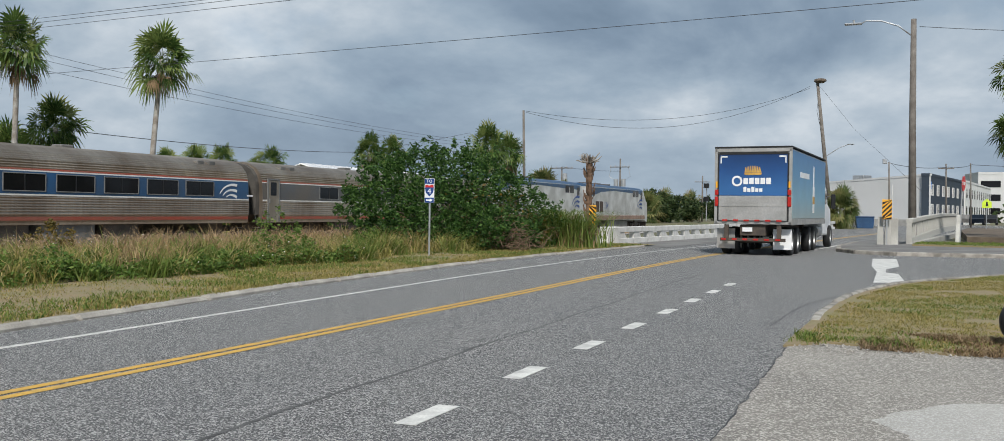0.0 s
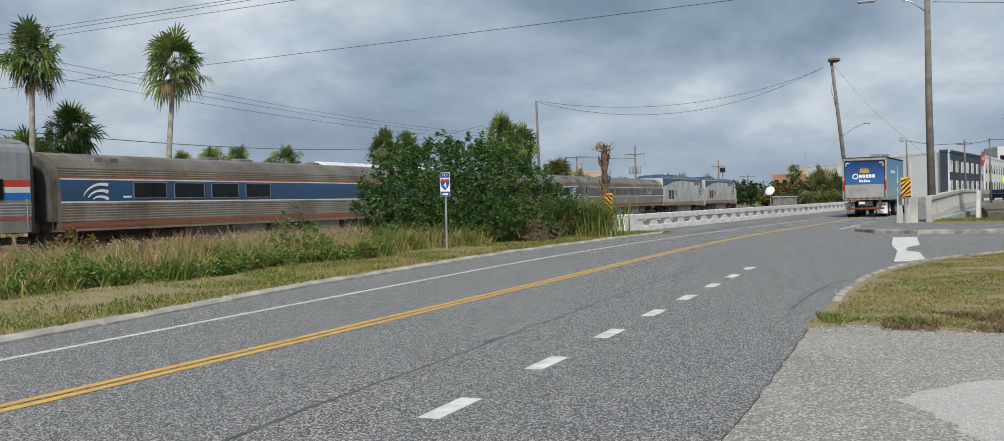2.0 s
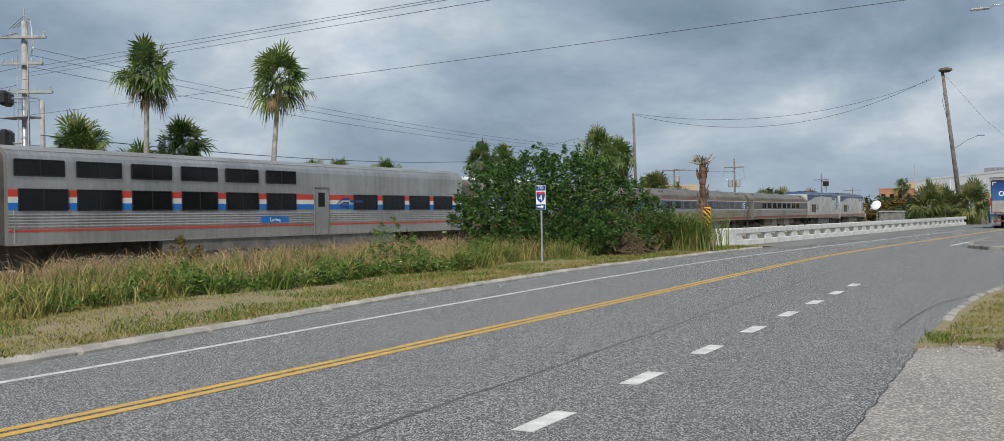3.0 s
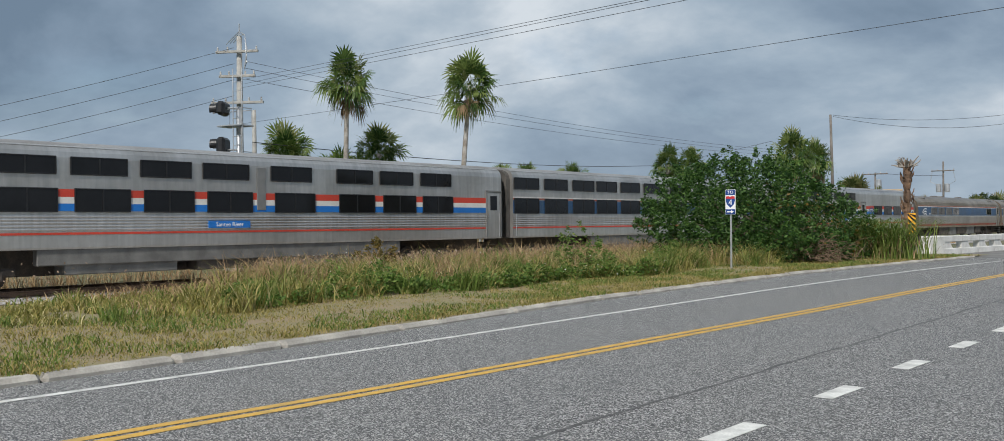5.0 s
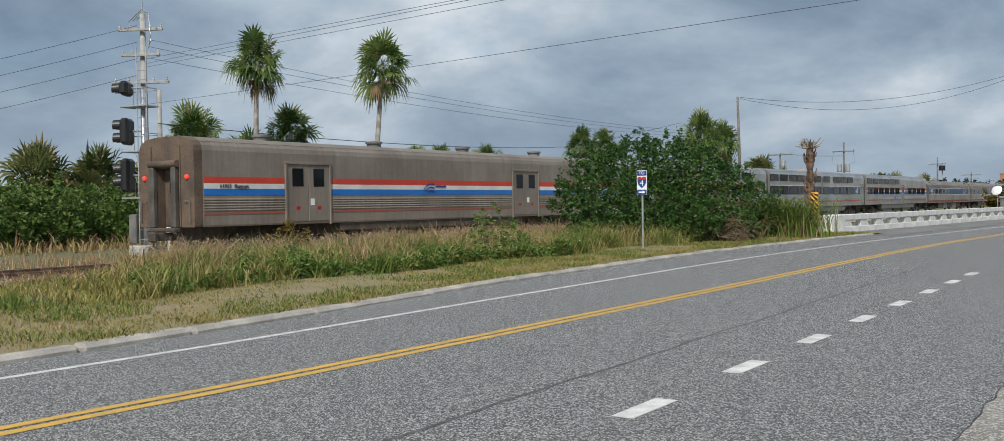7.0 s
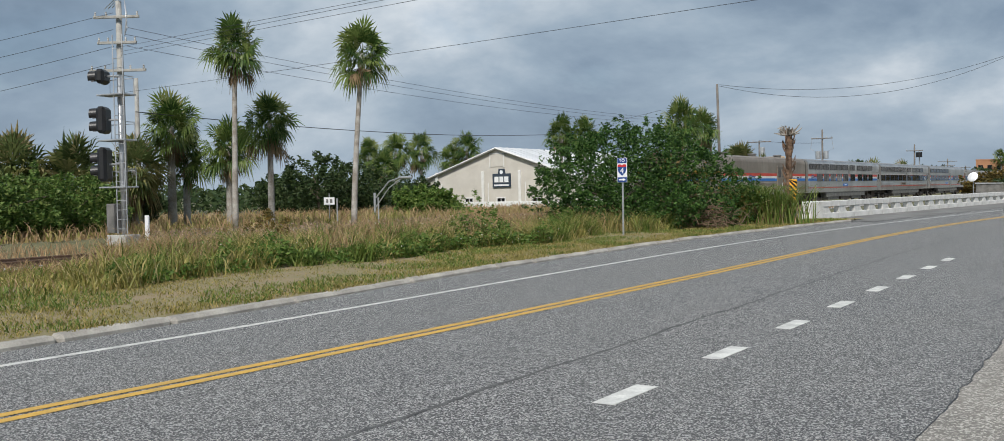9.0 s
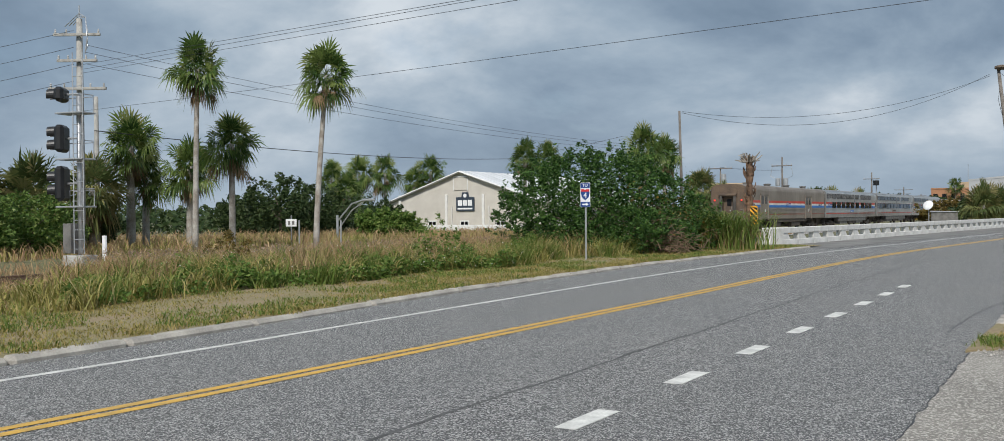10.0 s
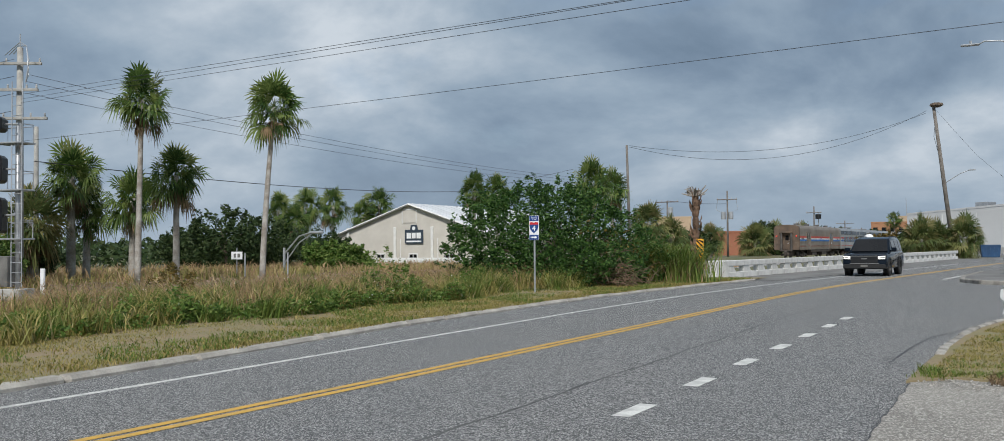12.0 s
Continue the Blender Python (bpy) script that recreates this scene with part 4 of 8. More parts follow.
def baggage_end(c):
    """The open rear end: brown bulkhead round a recessed door, sprung diaphragm, roller and rails."""
    y0, dep = -L / 2, 0.34
    up_ = [(x * 0.985, z) for x, z in VWL]
    face = lambda poly: MB().prism(poly, 0, dep, pose(0, y0, 0, 90, 0, 0))
    rim = [p for p in up_ if p[0] >= 0.5]
    right = [(0.5, 1.16)] + rim + [(0.5, side_top(0.5))]
    part("end_bulkhead", face(right), M["bag_end"], c, "grimy brown bulkhead of the open car end")
    part("end_bulkhead", face([(-x, z) for x, z in reversed(right)]), M["bag_end"], c)
    part("end_lintel", face([(-0.5, 3.18), (0.5, 3.18), (0.5, side_top(0.5)), (0.0, 4.26), (-0.5, side_top(0.5))]), M["bag_end"], c)
    d = part("end_door", MB().box(-0.48, 0.48, y0 - 0.05, y0 - 0.01, 1.2, 3.15, 0.01), M["bag_end"], c)
    part("door_window", MB().box(-0.2, 0.2, y0 - 0.065, y0 - 0.045, 2.35, 2.95, 0.01), M["dark_glass"], d)
    part("door_handle", MB().tube([(0.25, y0 - 0.06, 2.0), (0.25, y0 - 0.13, 2.05), (0.25, y0 - 0.13, 2.3), (0.25, y0 - 0.06, 2.35)], 0.02, n=6).box(0.05, 0.18, y0 - 0.09, y0 - 0.04, 1.9, 2.02, 0.01), M["galv"], d)
    for sx in (-1, 1):
        part("diaphragm_post", MB().box(sx * 0.61 - 0.12, sx * 0.61 + 0.12, y0 - dep - 0.20, y0 - dep + 0.02, 1.12, 3.22, 0.05), M["diaphragm"], c)
        part("marker_light", MB().lathe([(0, 0.0), (0.075, 0.0), (0.075, 0.07), (0.04, 0.10), (0, 0.11)], 12, pose(sx * 1.2, y0 - dep, 2.86, 90, 0, 0)), M["lamp_red"], c)
        part("hinge_rail", MB().box(sx * 0.82 - 0.02, sx * 0.82 + 0.02, y0 - dep - 0.05, y0 - dep, 1.2, 3.95, 0.01), M["bag_end"], c)
        part("grab_iron", MB().tube([(sx * 1.38, y0 - dep, 1.3), (sx * 1.38, y0 - dep - 0.08, 1.35), (sx * 1.38, y0 - dep - 0.08, 2.05), (sx * 1.1, y0 - dep - 0.08, 2.05), (sx * 1.1, y0 - dep, 2.05)], 0.018, n=6), M["under_grey"], c)
        part("air_hose", MB().tube([(sx * 0.35, y0 - dep, 0.95), (sx * 0.38, y0 - dep - 0.25, 0.75), (sx * 0.36, y0 - dep - 0.3, 0.45)], 0.03, n=6), M["rubber"], c)
    part("roller", MB().tube([(-0.78, y0 - dep - 0.1, 3.32), (0.78, y0 - dep - 0.1, 3.32)], 0.12, n=14), M["bag_end"], c)
    part("buffer_plate", MB().box(-0.75, 0.75, y0 - dep - 0.24, y0 - dep + 0.02, 1.0, 1.14, 0.03), M["under"], c)
    part("coupler", MB().box(-0.14, 0.14, y0 - 0.85, y0, 0.70, 0.98, 0.05).box(-0.2, 0.2, y0 - 1.0, y0 - 0.8, 0.66, 1.02, 0.06), M["under"], c)


def side_top(x):
    """Height of the roof over x."""
    return float(np.interp(x, [p[0] for p in reversed(VWL)], [p[1] for p in reversed(VWL)]))


def baggage_car(s):
    c = thing("baggage_car", "grimy windowless steel baggage car with red, white and blue stripes", "train car", train_pose(s, 0), "train cars")
    hull(VWL, [(1.68, 2.17)], L, M["bag_steel"], "body", c)
    for a, b in ((-12.55, -9.05), (-6.75, 5.2), (7.5, 12.55)):
        tricolour(c, a, b)
    band(c, VWL, "sill_stripe", -12.55, 12.55, 1.57, 1.635, M["dull_red"], 0.012)
    part("roof_skin", MB().prism([(1.43, 4.06), (1.12, 4.20), (0.6, 4.265), (0, 4.29), (-0.6, 4.265), (-1.12, 4.20), (-1.43, 4.06), (-1.1, 4.0), (1.1, 4.0)], -L / 2 + 0.02, L / 2 - 0.02, pose(0, 0, 0, 90, 0, 0)), M["bag_steel"], c)
    for yc in (-7.9, 6.35):
        d = part("door", MB().box(1.57, 1.60, yc - 1.06, yc - 0.01, 1.26, 3.36, 0.015).box(1.57, 1.60, yc + 0.01, yc + 1.06, 1.26, 3.36, 0.015), M["bag_steel"], c, "grimy double loading door with two small windows")
        mb = MB()
        for a, b, z0, z1 in ((yc - 1.14, yc - 1.06, 1.12, 3.44), (yc + 1.06, yc + 1.14, 1.12, 3.44), (yc - 1.14, yc + 1.14, 3.36, 3.46)):
            mb.box(1.56, 1.64, a, b, z0, z1, 0.01)
        part("door_frame", mb, M["bag_steel"], d)
        for o in (-0.52, 0.52):
            part("door_window", MB().box(1.59, 1.612, yc + o - 0.27, yc + o + 0.27, 2.55, 3.22, 0.01), M["dark_glass"], d)
            part("door_reflector", MB().box(1.60, 1.612, yc + o - 0.09, yc + o + 0.09, 1.70, 1.82, 0.01), M["tail_red"], d)
        part("door_notice", MB().box(1.60, 1.612, yc + 0.1, yc + 0.28, 1.85, 2.1), M["sign_white"], d)
    emblem(c, VWL, -0.9, 2.56, 0.36, "sign_blue", "sign_blue")
    side_words(c, VWL, "Baggage   61065", 10.9, 2.545, 0.2, "black")
    side_words(c, VWL, "61065  Baggage", -11.3, 2.545, 0.2, "black")
    for y in (-9, -3, 3, 9):
        part("roof_vent", MB().lathe([(0.0, 0.0), (0.30, 0.0), (0.30, 0.14), (0.36, 0.16), (0.36, 0.24), (0.0, 0.28)], 14, pose(0.3, y, 4.25)), M["under_grey"], c)
    part("underfloor_skirt", MB().box(1.2, 1.5, -6.2, 6.2, 0.85, 1.18, 0.03).box(-1.5, -1.2, -6.2, 6.2, 0.85, 1.18, 0.03), M["under"], c)
    boxes_under(c, [(-5, -2.5, 0.45, "under"), (1, 4, 0.45, "under")])
    bogie(c, -9.1), bogie(c, 9.1)
    ends(c, VWL, L, (1,))
    baggage_end(c)
    return c


def locomotive(s, label, number):
    c = thing("locomotive", label, "locomotive", train_pose(s, 0), "locomotives")
    # side outline (y, z): blunt tail, sloped nose
    side = [(-10.1, 1.05), (-10.1, 3.95), (-9.8, 4.05), (8.1, 4.05), (8.6, 4.02), (9.55, 3.05), (10.15, 2.75), (10.25, 1.4), (10.1, 0.75), (9.3, 0.95)]
    part("body", MB().prism(side, -1.5, 1.5, pose(0, 0, 0, 90, 0, 90)), M["loco_grey"], c)
    roof = [(1.5, 4.04), (1.2, 4.26), (0.6, 4.36), (-0.6, 4.36), (-1.2, 4.26), (-1.5, 4.04)]
    part("roof", MB().prism(roof, -8.2, 9.9, pose(0, 0, 0, 90, 0, 0)), M["loco_blue"], c)
    x = 1.503
    # blue sweep along the roof edge, deeper over the tail
    poly = [(-10.0, 3.1), (-8.4, 3.25), (-6.0, 3.62), (-2.0, 3.82), (4.0, 3.72), (6.0, 3.80), (8.3, 3.55), (8.2, 4.03), (-10.0, 3.98)]
    part("blue_sweep", MB().prism(poly, 0, 0.006, pose(x, 0, 0, 90, 0, 90)), M["loco_blue"], c, "blue sweep painted below the roof edge")
    part("sill", MB().box(1.46, 1.53, -10.0, 9.2, 1.05, 1.45, 0.02), M["loco_dirt"], c, "rusty brown dirty sill")
    for y0 in (4.6, 5.75):
        part("grille", MB().box(1.50, 1.52, y0, y0 + 0.95, 3.35, 3.95, 0.01), M["dark_glass"], c)
    part("cab_window", MB().box(1.50, 1.52, 7.55, 8.15, 3.15, 3.85, 0.01), M["dark_glass"], c)
    part("windscreen", MB().prism([(-1.25, -0.55), (1.25, -0.55), (1.2, 0.5), (-1.2, 0.5)], 0, 0.02, pose(0, 9.08, 3.53, 46, 0, 180)), M["dark_glass"], c)
    for y0 in (-7.6, -6.4):
        mb = MB().box(1.50, 1.52, y0, y0 + 1.0, 1.75, 2.75, 0.01)
        part("louvre_panel", mb, M["louvre"], c)
    part("door", MB().box(1.50, 1.53, 6.6, 7.25, 1.45, 3.35, 0.02), M["loco_grey"], c)
    emblem(c, [(1.5, 0), (1.5, 5)], 7.4, 2.7, 0.95, "sign_blue", None)
    words(number, 0.85, M["sign_blue"], c, pose(1.512, -4.4, 2.35, 90, 0, 90))
    for y in (-6.5, -3.5, -0.5):
        part("roof_fan", MB().lathe([(0, 0), (0.62, 0), (0.62, 0.14), (0, 0.16)], 18, pose(0, y, 4.34)), M["under"], c)
    part("fuel_tank", MB().box(-1.35, 1.35, -3.2, 3.2, 0.28, 1.0, 0.08), M["under_grey"], c)
    for yc in (-6.6, 6.6):
        bogie(c, yc, 2.74)
    for y0, y1 in ((10.1, 10.6), (-10.5, -10.0)):
        part("coupler", MB().box(-0.15, 0.15, y0, y1, 0.7, 1.0, 0.04), M["under"], c)
    part("pilot", MB().box(-1.4, 1.4, 10.0, 10.3, 0.2, 0.95, 0.04), M["under"], c)
    return c


def wins(first, count):
    return [first + 2.1 * k for k in range(count)]


TRAIN = [
    (locomotive(91.9, "silver diesel locomotive with blue roof sweep", "154"), 91.9),
    (locomotive(71.6, "silver and blue diesel locomotive behind the leading one", "83"), 71.6),
    (coach(48.6, "dirty fluted steel coach with a faded dark grey window band", wins(5.65, 8), paint="grey_band"), 48.6),
    (coach(22.5, "dirty fluted steel coach with blue band and long row of windows", wins(3.5, 10), 24.3), 22.5),
    (coach(-3.6, "dirty fluted steel cafe coach with few windows in the blue band", [4.43, 6.5, 8.6, 10.72, 21.5], 2.0, (24.7,)), -3.6),
    (sleeper_car(-29.9, "steel dining car with red, white and blue stripes", "dining_car", [1.44, 3.56, 5.65, 7.77, 9.88, 12.0], [1.55, 3.56, 5.65, 7.77, 9.88, 12.0, 17.4, 19.5, 21.6, 23.65], [14.4], False, ("Lansing", 11.6), 15.9), -29.9),
    (sleeper_car(-56.0, "steel sleeping car with dull blue band and two rows of windows", "sleeping_car", [1.3, 3.4, 5.5, 7.4, 9.45, 11.55, 14.1, 16.9, 18.96, 21.0], [1.3, 3.4, 5.5, 7.4, 9.45, 11.55, 14.1, 16.9, 18.96, 21.0], [24.75], True, None, 23.2, (12.85,)), -56.0),
    (sleeper_car(-81.9, "steel sleeping car with tricolour stripes and two rows of windows", "sleeping_car", [1.62, 3.7, 5.8, 7.9, 10.0, 12.1, 14.65, 17.45, 19.5, 21.6], [3.78, 5.85, 8.0, 10.1, 12.24, 14.8, 17.55, 19.65, 21.7], [25.0], False, ("Santee River", 12.2), 1.6, (13.4,)), -81.9),
    (baggage_car(-107.9), -107.9),
]

# ---- truck and car ----
def wheel(parent, x, y, r, w, rim_key, out):
    """A wheel at (x, y); out: the side its rim faces."""
    m = pose(x, y, r, 0, 90 * out, 0)
    k = part("wheel", MB().lathe([(r * 0.62, -w / 2), (r * 0.92, -w / 2), (r, -w * 0.36), (r, w * 0.36), (r * 0.92, w / 2), (r * 0.62, w / 2), (r * 0.62, -w / 2)], 28), M["rubber"], parent, m=m, round_=True)
    mb = MB().lathe([(0, w * 0.30), (r * 0.18, w * 0.34), (r * 0.22, w * 0.18), (r * 0.5, w * 0.10), (r * 0.56, w * 0.42), (r * 0.63, w * 0.44), (r * 0.63, -w * 0.4), (0, -w * 0.4)], 24)
    part("rim", mb, M[rim_key], k)
    mb = MB()
    for i in range(8):
        a = math.pi * i / 4
        mb.box(r * 0.36 * math.cos(a) - 0.03, r * 0.36 * math.cos(a) + 0.03, r * 0.36 * math.sin(a) - 0.03, r * 0.36 * math.sin(a) + 0.03, w * 0.1, w * 0.2)
    part("wheel_nut", mb, M["black"], k)
    return k


def delivery_truck():
    """Origin on the road under the middle of the rear; y ahead."""
    c = thing("delivery_truck", "white cab delivery truck with blue-printed box body and tail lift", "truck")
    W, B, T = 1.36, 1.12, 3.85
    part("box_body", MB().box(-W + 0.03, W - 0.03, 0.06, 9.3, B, T - 0.04, 0.02), M["alu"], c)
    mb = MB().box(-W, -W + 0.1, 0, 0.1, B, T).box(W - 0.1, W, 0, 0.1, B, T).box(-W, W, 0, 0.1, T - 0.16, T, 0.02).box(-W, W, 0, 0.1, B, B + 0.1)
    part("rear_frame", mb, M["alu"], c)
    part("door_seal", MB().box(-W + 0.10, -W + 0.16, 0.01, 0.09, B + 0.1, T - 0.2).box(W - 0.16, W - 0.10, 0.01, 0.09, B + 0.1, T - 0.2).box(-W + 0.16, W - 0.16, 0.01, 0.09, T - 0.24, T - 0.16), M["rubber"], c)
    part("roof_edge", MB().box(-W - 0.01, W + 0.01, -0.02, 9.3, T - 0.01, T + 0.05, 0.015), M["rubber"], c)
    part("door_panel", MB().box(-W + 0.16, W - 0.16, 0.02, 0.07, 2.14, T - 0.24), M["box_blue"], c, "deep blue printed roller door")
    part("tail_lift", MB().box(-W + 0.16, W - 0.16, -0.06, 0.05, 1.24, 2.12, 0.02).box(-W + 0.2, W - 0.2, -0.075, -0.05, 1.75, 1.78), M["alu"], c, "scuffed aluminium tail lift platform")
    mb = MB()
    for k in range(6):
        mb.box(-1.05 + 0.38 * k, -0.87 + 0.38 * k, -0.075, -0.05, 1.22, 1.28)
    part("reflector_strip", mb, M["tail_red"], c)
    # print: crown and plain strokes for the brand's word
    crown = MB()
    for k in range(7):
        crown.prism([(-0.30 + 0.085 * k, 2.96), (-0.21 + 0.085 * k, 2.96), (-0.24 + 0.08 * k, 3.16 + 0.05 * math.sin(math.pi * k / 6)), (-0.27 + 0.08 * k, 3.16 + 0.05 * math.sin(math.pi * k / 6))], 0, 0.01, pose(0, 0.02, 0, 90, 0, 0))
    crown.prism([(-0.28, 2.88), (0.28, 2.88), (0.31, 2.95), (-0.31, 2.95)], 0, 0.01, pose(0, 0.02, 0, 90, 0, 0))
    part("crown_print", crown, M["gold"], c)
    # plain shapes stand for the brand's words
    part("print_ring", MB().lathe([(0.12, 0), (0.19, 0), (0.19, 0.012), (0.12, 0.012)], 20, pose(-0.56, 0.02, 2.66, 90, 0, 0)), M["sign_white"], c)
    for k in range(5):
        part("print_bar", MB().box(-0.33 + 0.2 * k, -0.17 + 0.2 * k, 0.008, 0.02, 2.55, 2.77, 0.01), M["sign_white"], c)
    for k in range(5):
        part("print_bar", MB().box(-0.33 + 0.14 * k, -0.22 + 0.14 * k, 0.008, 0.02, 2.27, 2.45 if k in (0, 2) else 2.40, 0.008), M["sign_white"], c)
    part("corner_print", MB().box(-W + 0.2, -W + 0.45, 0.012, 0.02, T - 0.34, T - 0.29).box(-W + 0.2, -W + 0.24, 0.012, 0.02, T - 0.55, T - 0.29).box(W - 0.45, W - 0.2, 0.012, 0.02, T - 0.34, T - 0.29).box(W - 0.24, W - 0.2, 0.012, 0.02, T - 0.55, T - 0.29), M["sign_white"], c)
    for sx in (-1, 1):
        sp = part("side_panel", MB().box(min(sx * (W - 0.02), sx * (W + 0.005)), max(sx * (W - 0.02), sx * (W + 0.005)), 0.15, 9.2, B + 0.22, T - 0.1), M["box_sky"], c, "sky blue printed side panel")
        x0, x1 = min(sx * W, sx * (W + 0.016)), max(sx * W, sx * (W + 0.016))
        part("bottle_print", MB().box(x0, x1, 5.3, 5.75, 1.55, 2.6, 0.004).box(x0, x1, 5.42, 5.62, 2.6, 3.4, 0.004), M["sign_white"], sp)
        part("bottle_label", MB().box(min(sx * W, sx * (W + 0.02)), max(sx * W, sx * (W + 0.02)), 5.28, 5.77, 1.9, 2.2), M["gold"], sp)
        part("word_bar", MB().box(x0, x1, 1.9, 4.2, 2.85, 3.05), M["sign_white"], sp)
        part("side_rail", MB().box(min(sx * (W - 0.05), sx * (W + 0.02)), max(sx * (W - 0.05), sx * (W + 0.02)), 0.05, 9.25, B - 0.02, B + 0.2, 0.01), M["alu"], c)
        lamp = part("tail_lamp", MB().box(sx * (W - 0.08) - 0.06, sx * (W - 0.08) + 0.06, -0.05, 0.0, 1.75, 2.1, 0.02).box(sx * (W - 0.08) - 0.06, sx * (W - 0.08) + 0.06, -0.05, 0.0, 2.15, 2.35, 0.02), M["tail_red"], c)
        part("marker", MB().box(sx * (W - 0.08) - 0.03, sx * (W - 0.08) + 0.03, -0.03, 0.0, 2.42, 2.65), M["hazard_yellow"], lamp)
        part("mud_flap", MB().box(sx * 1.0 - 0.32, sx * 1.0 + 0.32, 0.35, 0.38, 0.22, 0.95), M["sign_white"] if sx > 0 else M["alu"], c)
        for y in (1.1, 2.4):
            wheel(c, sx * 1.1, y, 0.50, 0.30, "chrome", sx)
            wheel(c, sx * 0.72, y, 0.50, 0.28, "chrome", sx)
        wheel(c, sx * 1.2, 11.6, 0.50, 0.30, "chrome", sx)
        for y in (5.6, 6.9):
            wheel(c, sx * 1.1, y, 0.50, 0.30, "chrome", sx)
        part("mirror", MB().box(sx * 1.58 - 0.09, sx * 1.58 + 0.09, 10.3, 10.42, 1.75, 2.40, 0.03).tube([(sx * 1.2, 10.3, 2.3), (sx * 1.58, 10.36, 2.3)], 0.02, n=6), M["black"], c)
        part("fuel_tank", MB().tube([(sx * 0.95, 8.0, 0.75), (sx * 0.95, 9.3, 0.75)], 0.3, n=16), M["chrome"], c)
    part("chassis", MB().box(-0.45, 0.45, 0.1, 11, 0.7, 1.1, 0.02).box(-1.15, 1.15, 0.05, 0.15, 0.5, 0.62, 0.01).box(-1.0, -0.85, 0.05, 0.15, 0.55, 1.1).box(0.85, 1.0, 0.05, 0.15, 0.55, 1.1).box(-0.9, 0.9, 0.9, 2.6, 0.42, 0.58), M["under"], c)
    mb = MB()
    for k in range(6):
        mb.box(-1.1 + 0.38 * k, -0.93 + 0.38 * k, 0.035, 0.05, 0.54, 0.60)
    part("bumper_reflector", mb, M["tail_red"], c)
    part("plate_bar", MB().box(-0.35, 0.0, 0.03, 0.05, 0.85, 1.0), M["sign_white"], c)
    cab = [(9.5, 0.85), (9.5, 2.75), (9.9, 2.85), (10.7, 2.7), (11.2, 2.0), (12.3, 1.75), (12.5, 0.9), (12.3, 0.5), (9.6, 0.6)]
    part("cab", rounded(MB().prism(cab, -1.24, 1.24, pose(0, 0, 0, 90, 0, 90)), 0.07), M["sign_white"], c, "white painted cab")
    part("cab_window", MB().box(-1.25, 1.25, 9.85, 10.75, 1.95, 2.55, 0.02), M["dark_glass"], c)
    return c


def rounded(mb, w):
    """The same solid with its edges rounded by w."""
    bm = bmesh.new()
    vs = [bm.verts.new(p) for p in mb.v]
    for f in mb.f:
        bm.faces.new([vs[i] for i in f])
    bmesh.ops.remove_doubles(bm, verts=bm.verts[:], dist=1e-4)
    bmesh.ops.recalc_face_normals(bm, faces=bm.faces[:])
    bmesh.ops.bevel(bm, geom=[e for e in bm.edges if len(e.link_faces) == 2 and e.calc_face_angle() > 0.25], offset=w, segments=2, affect="EDGES", profile=0.5, clamp_overlap=True)
    bm.verts.index_update()
    out = MB().add([v.co[:] for v in bm.verts], [[v.index for v in f.verts] for f in bm.faces])
    bm.free()
    return out


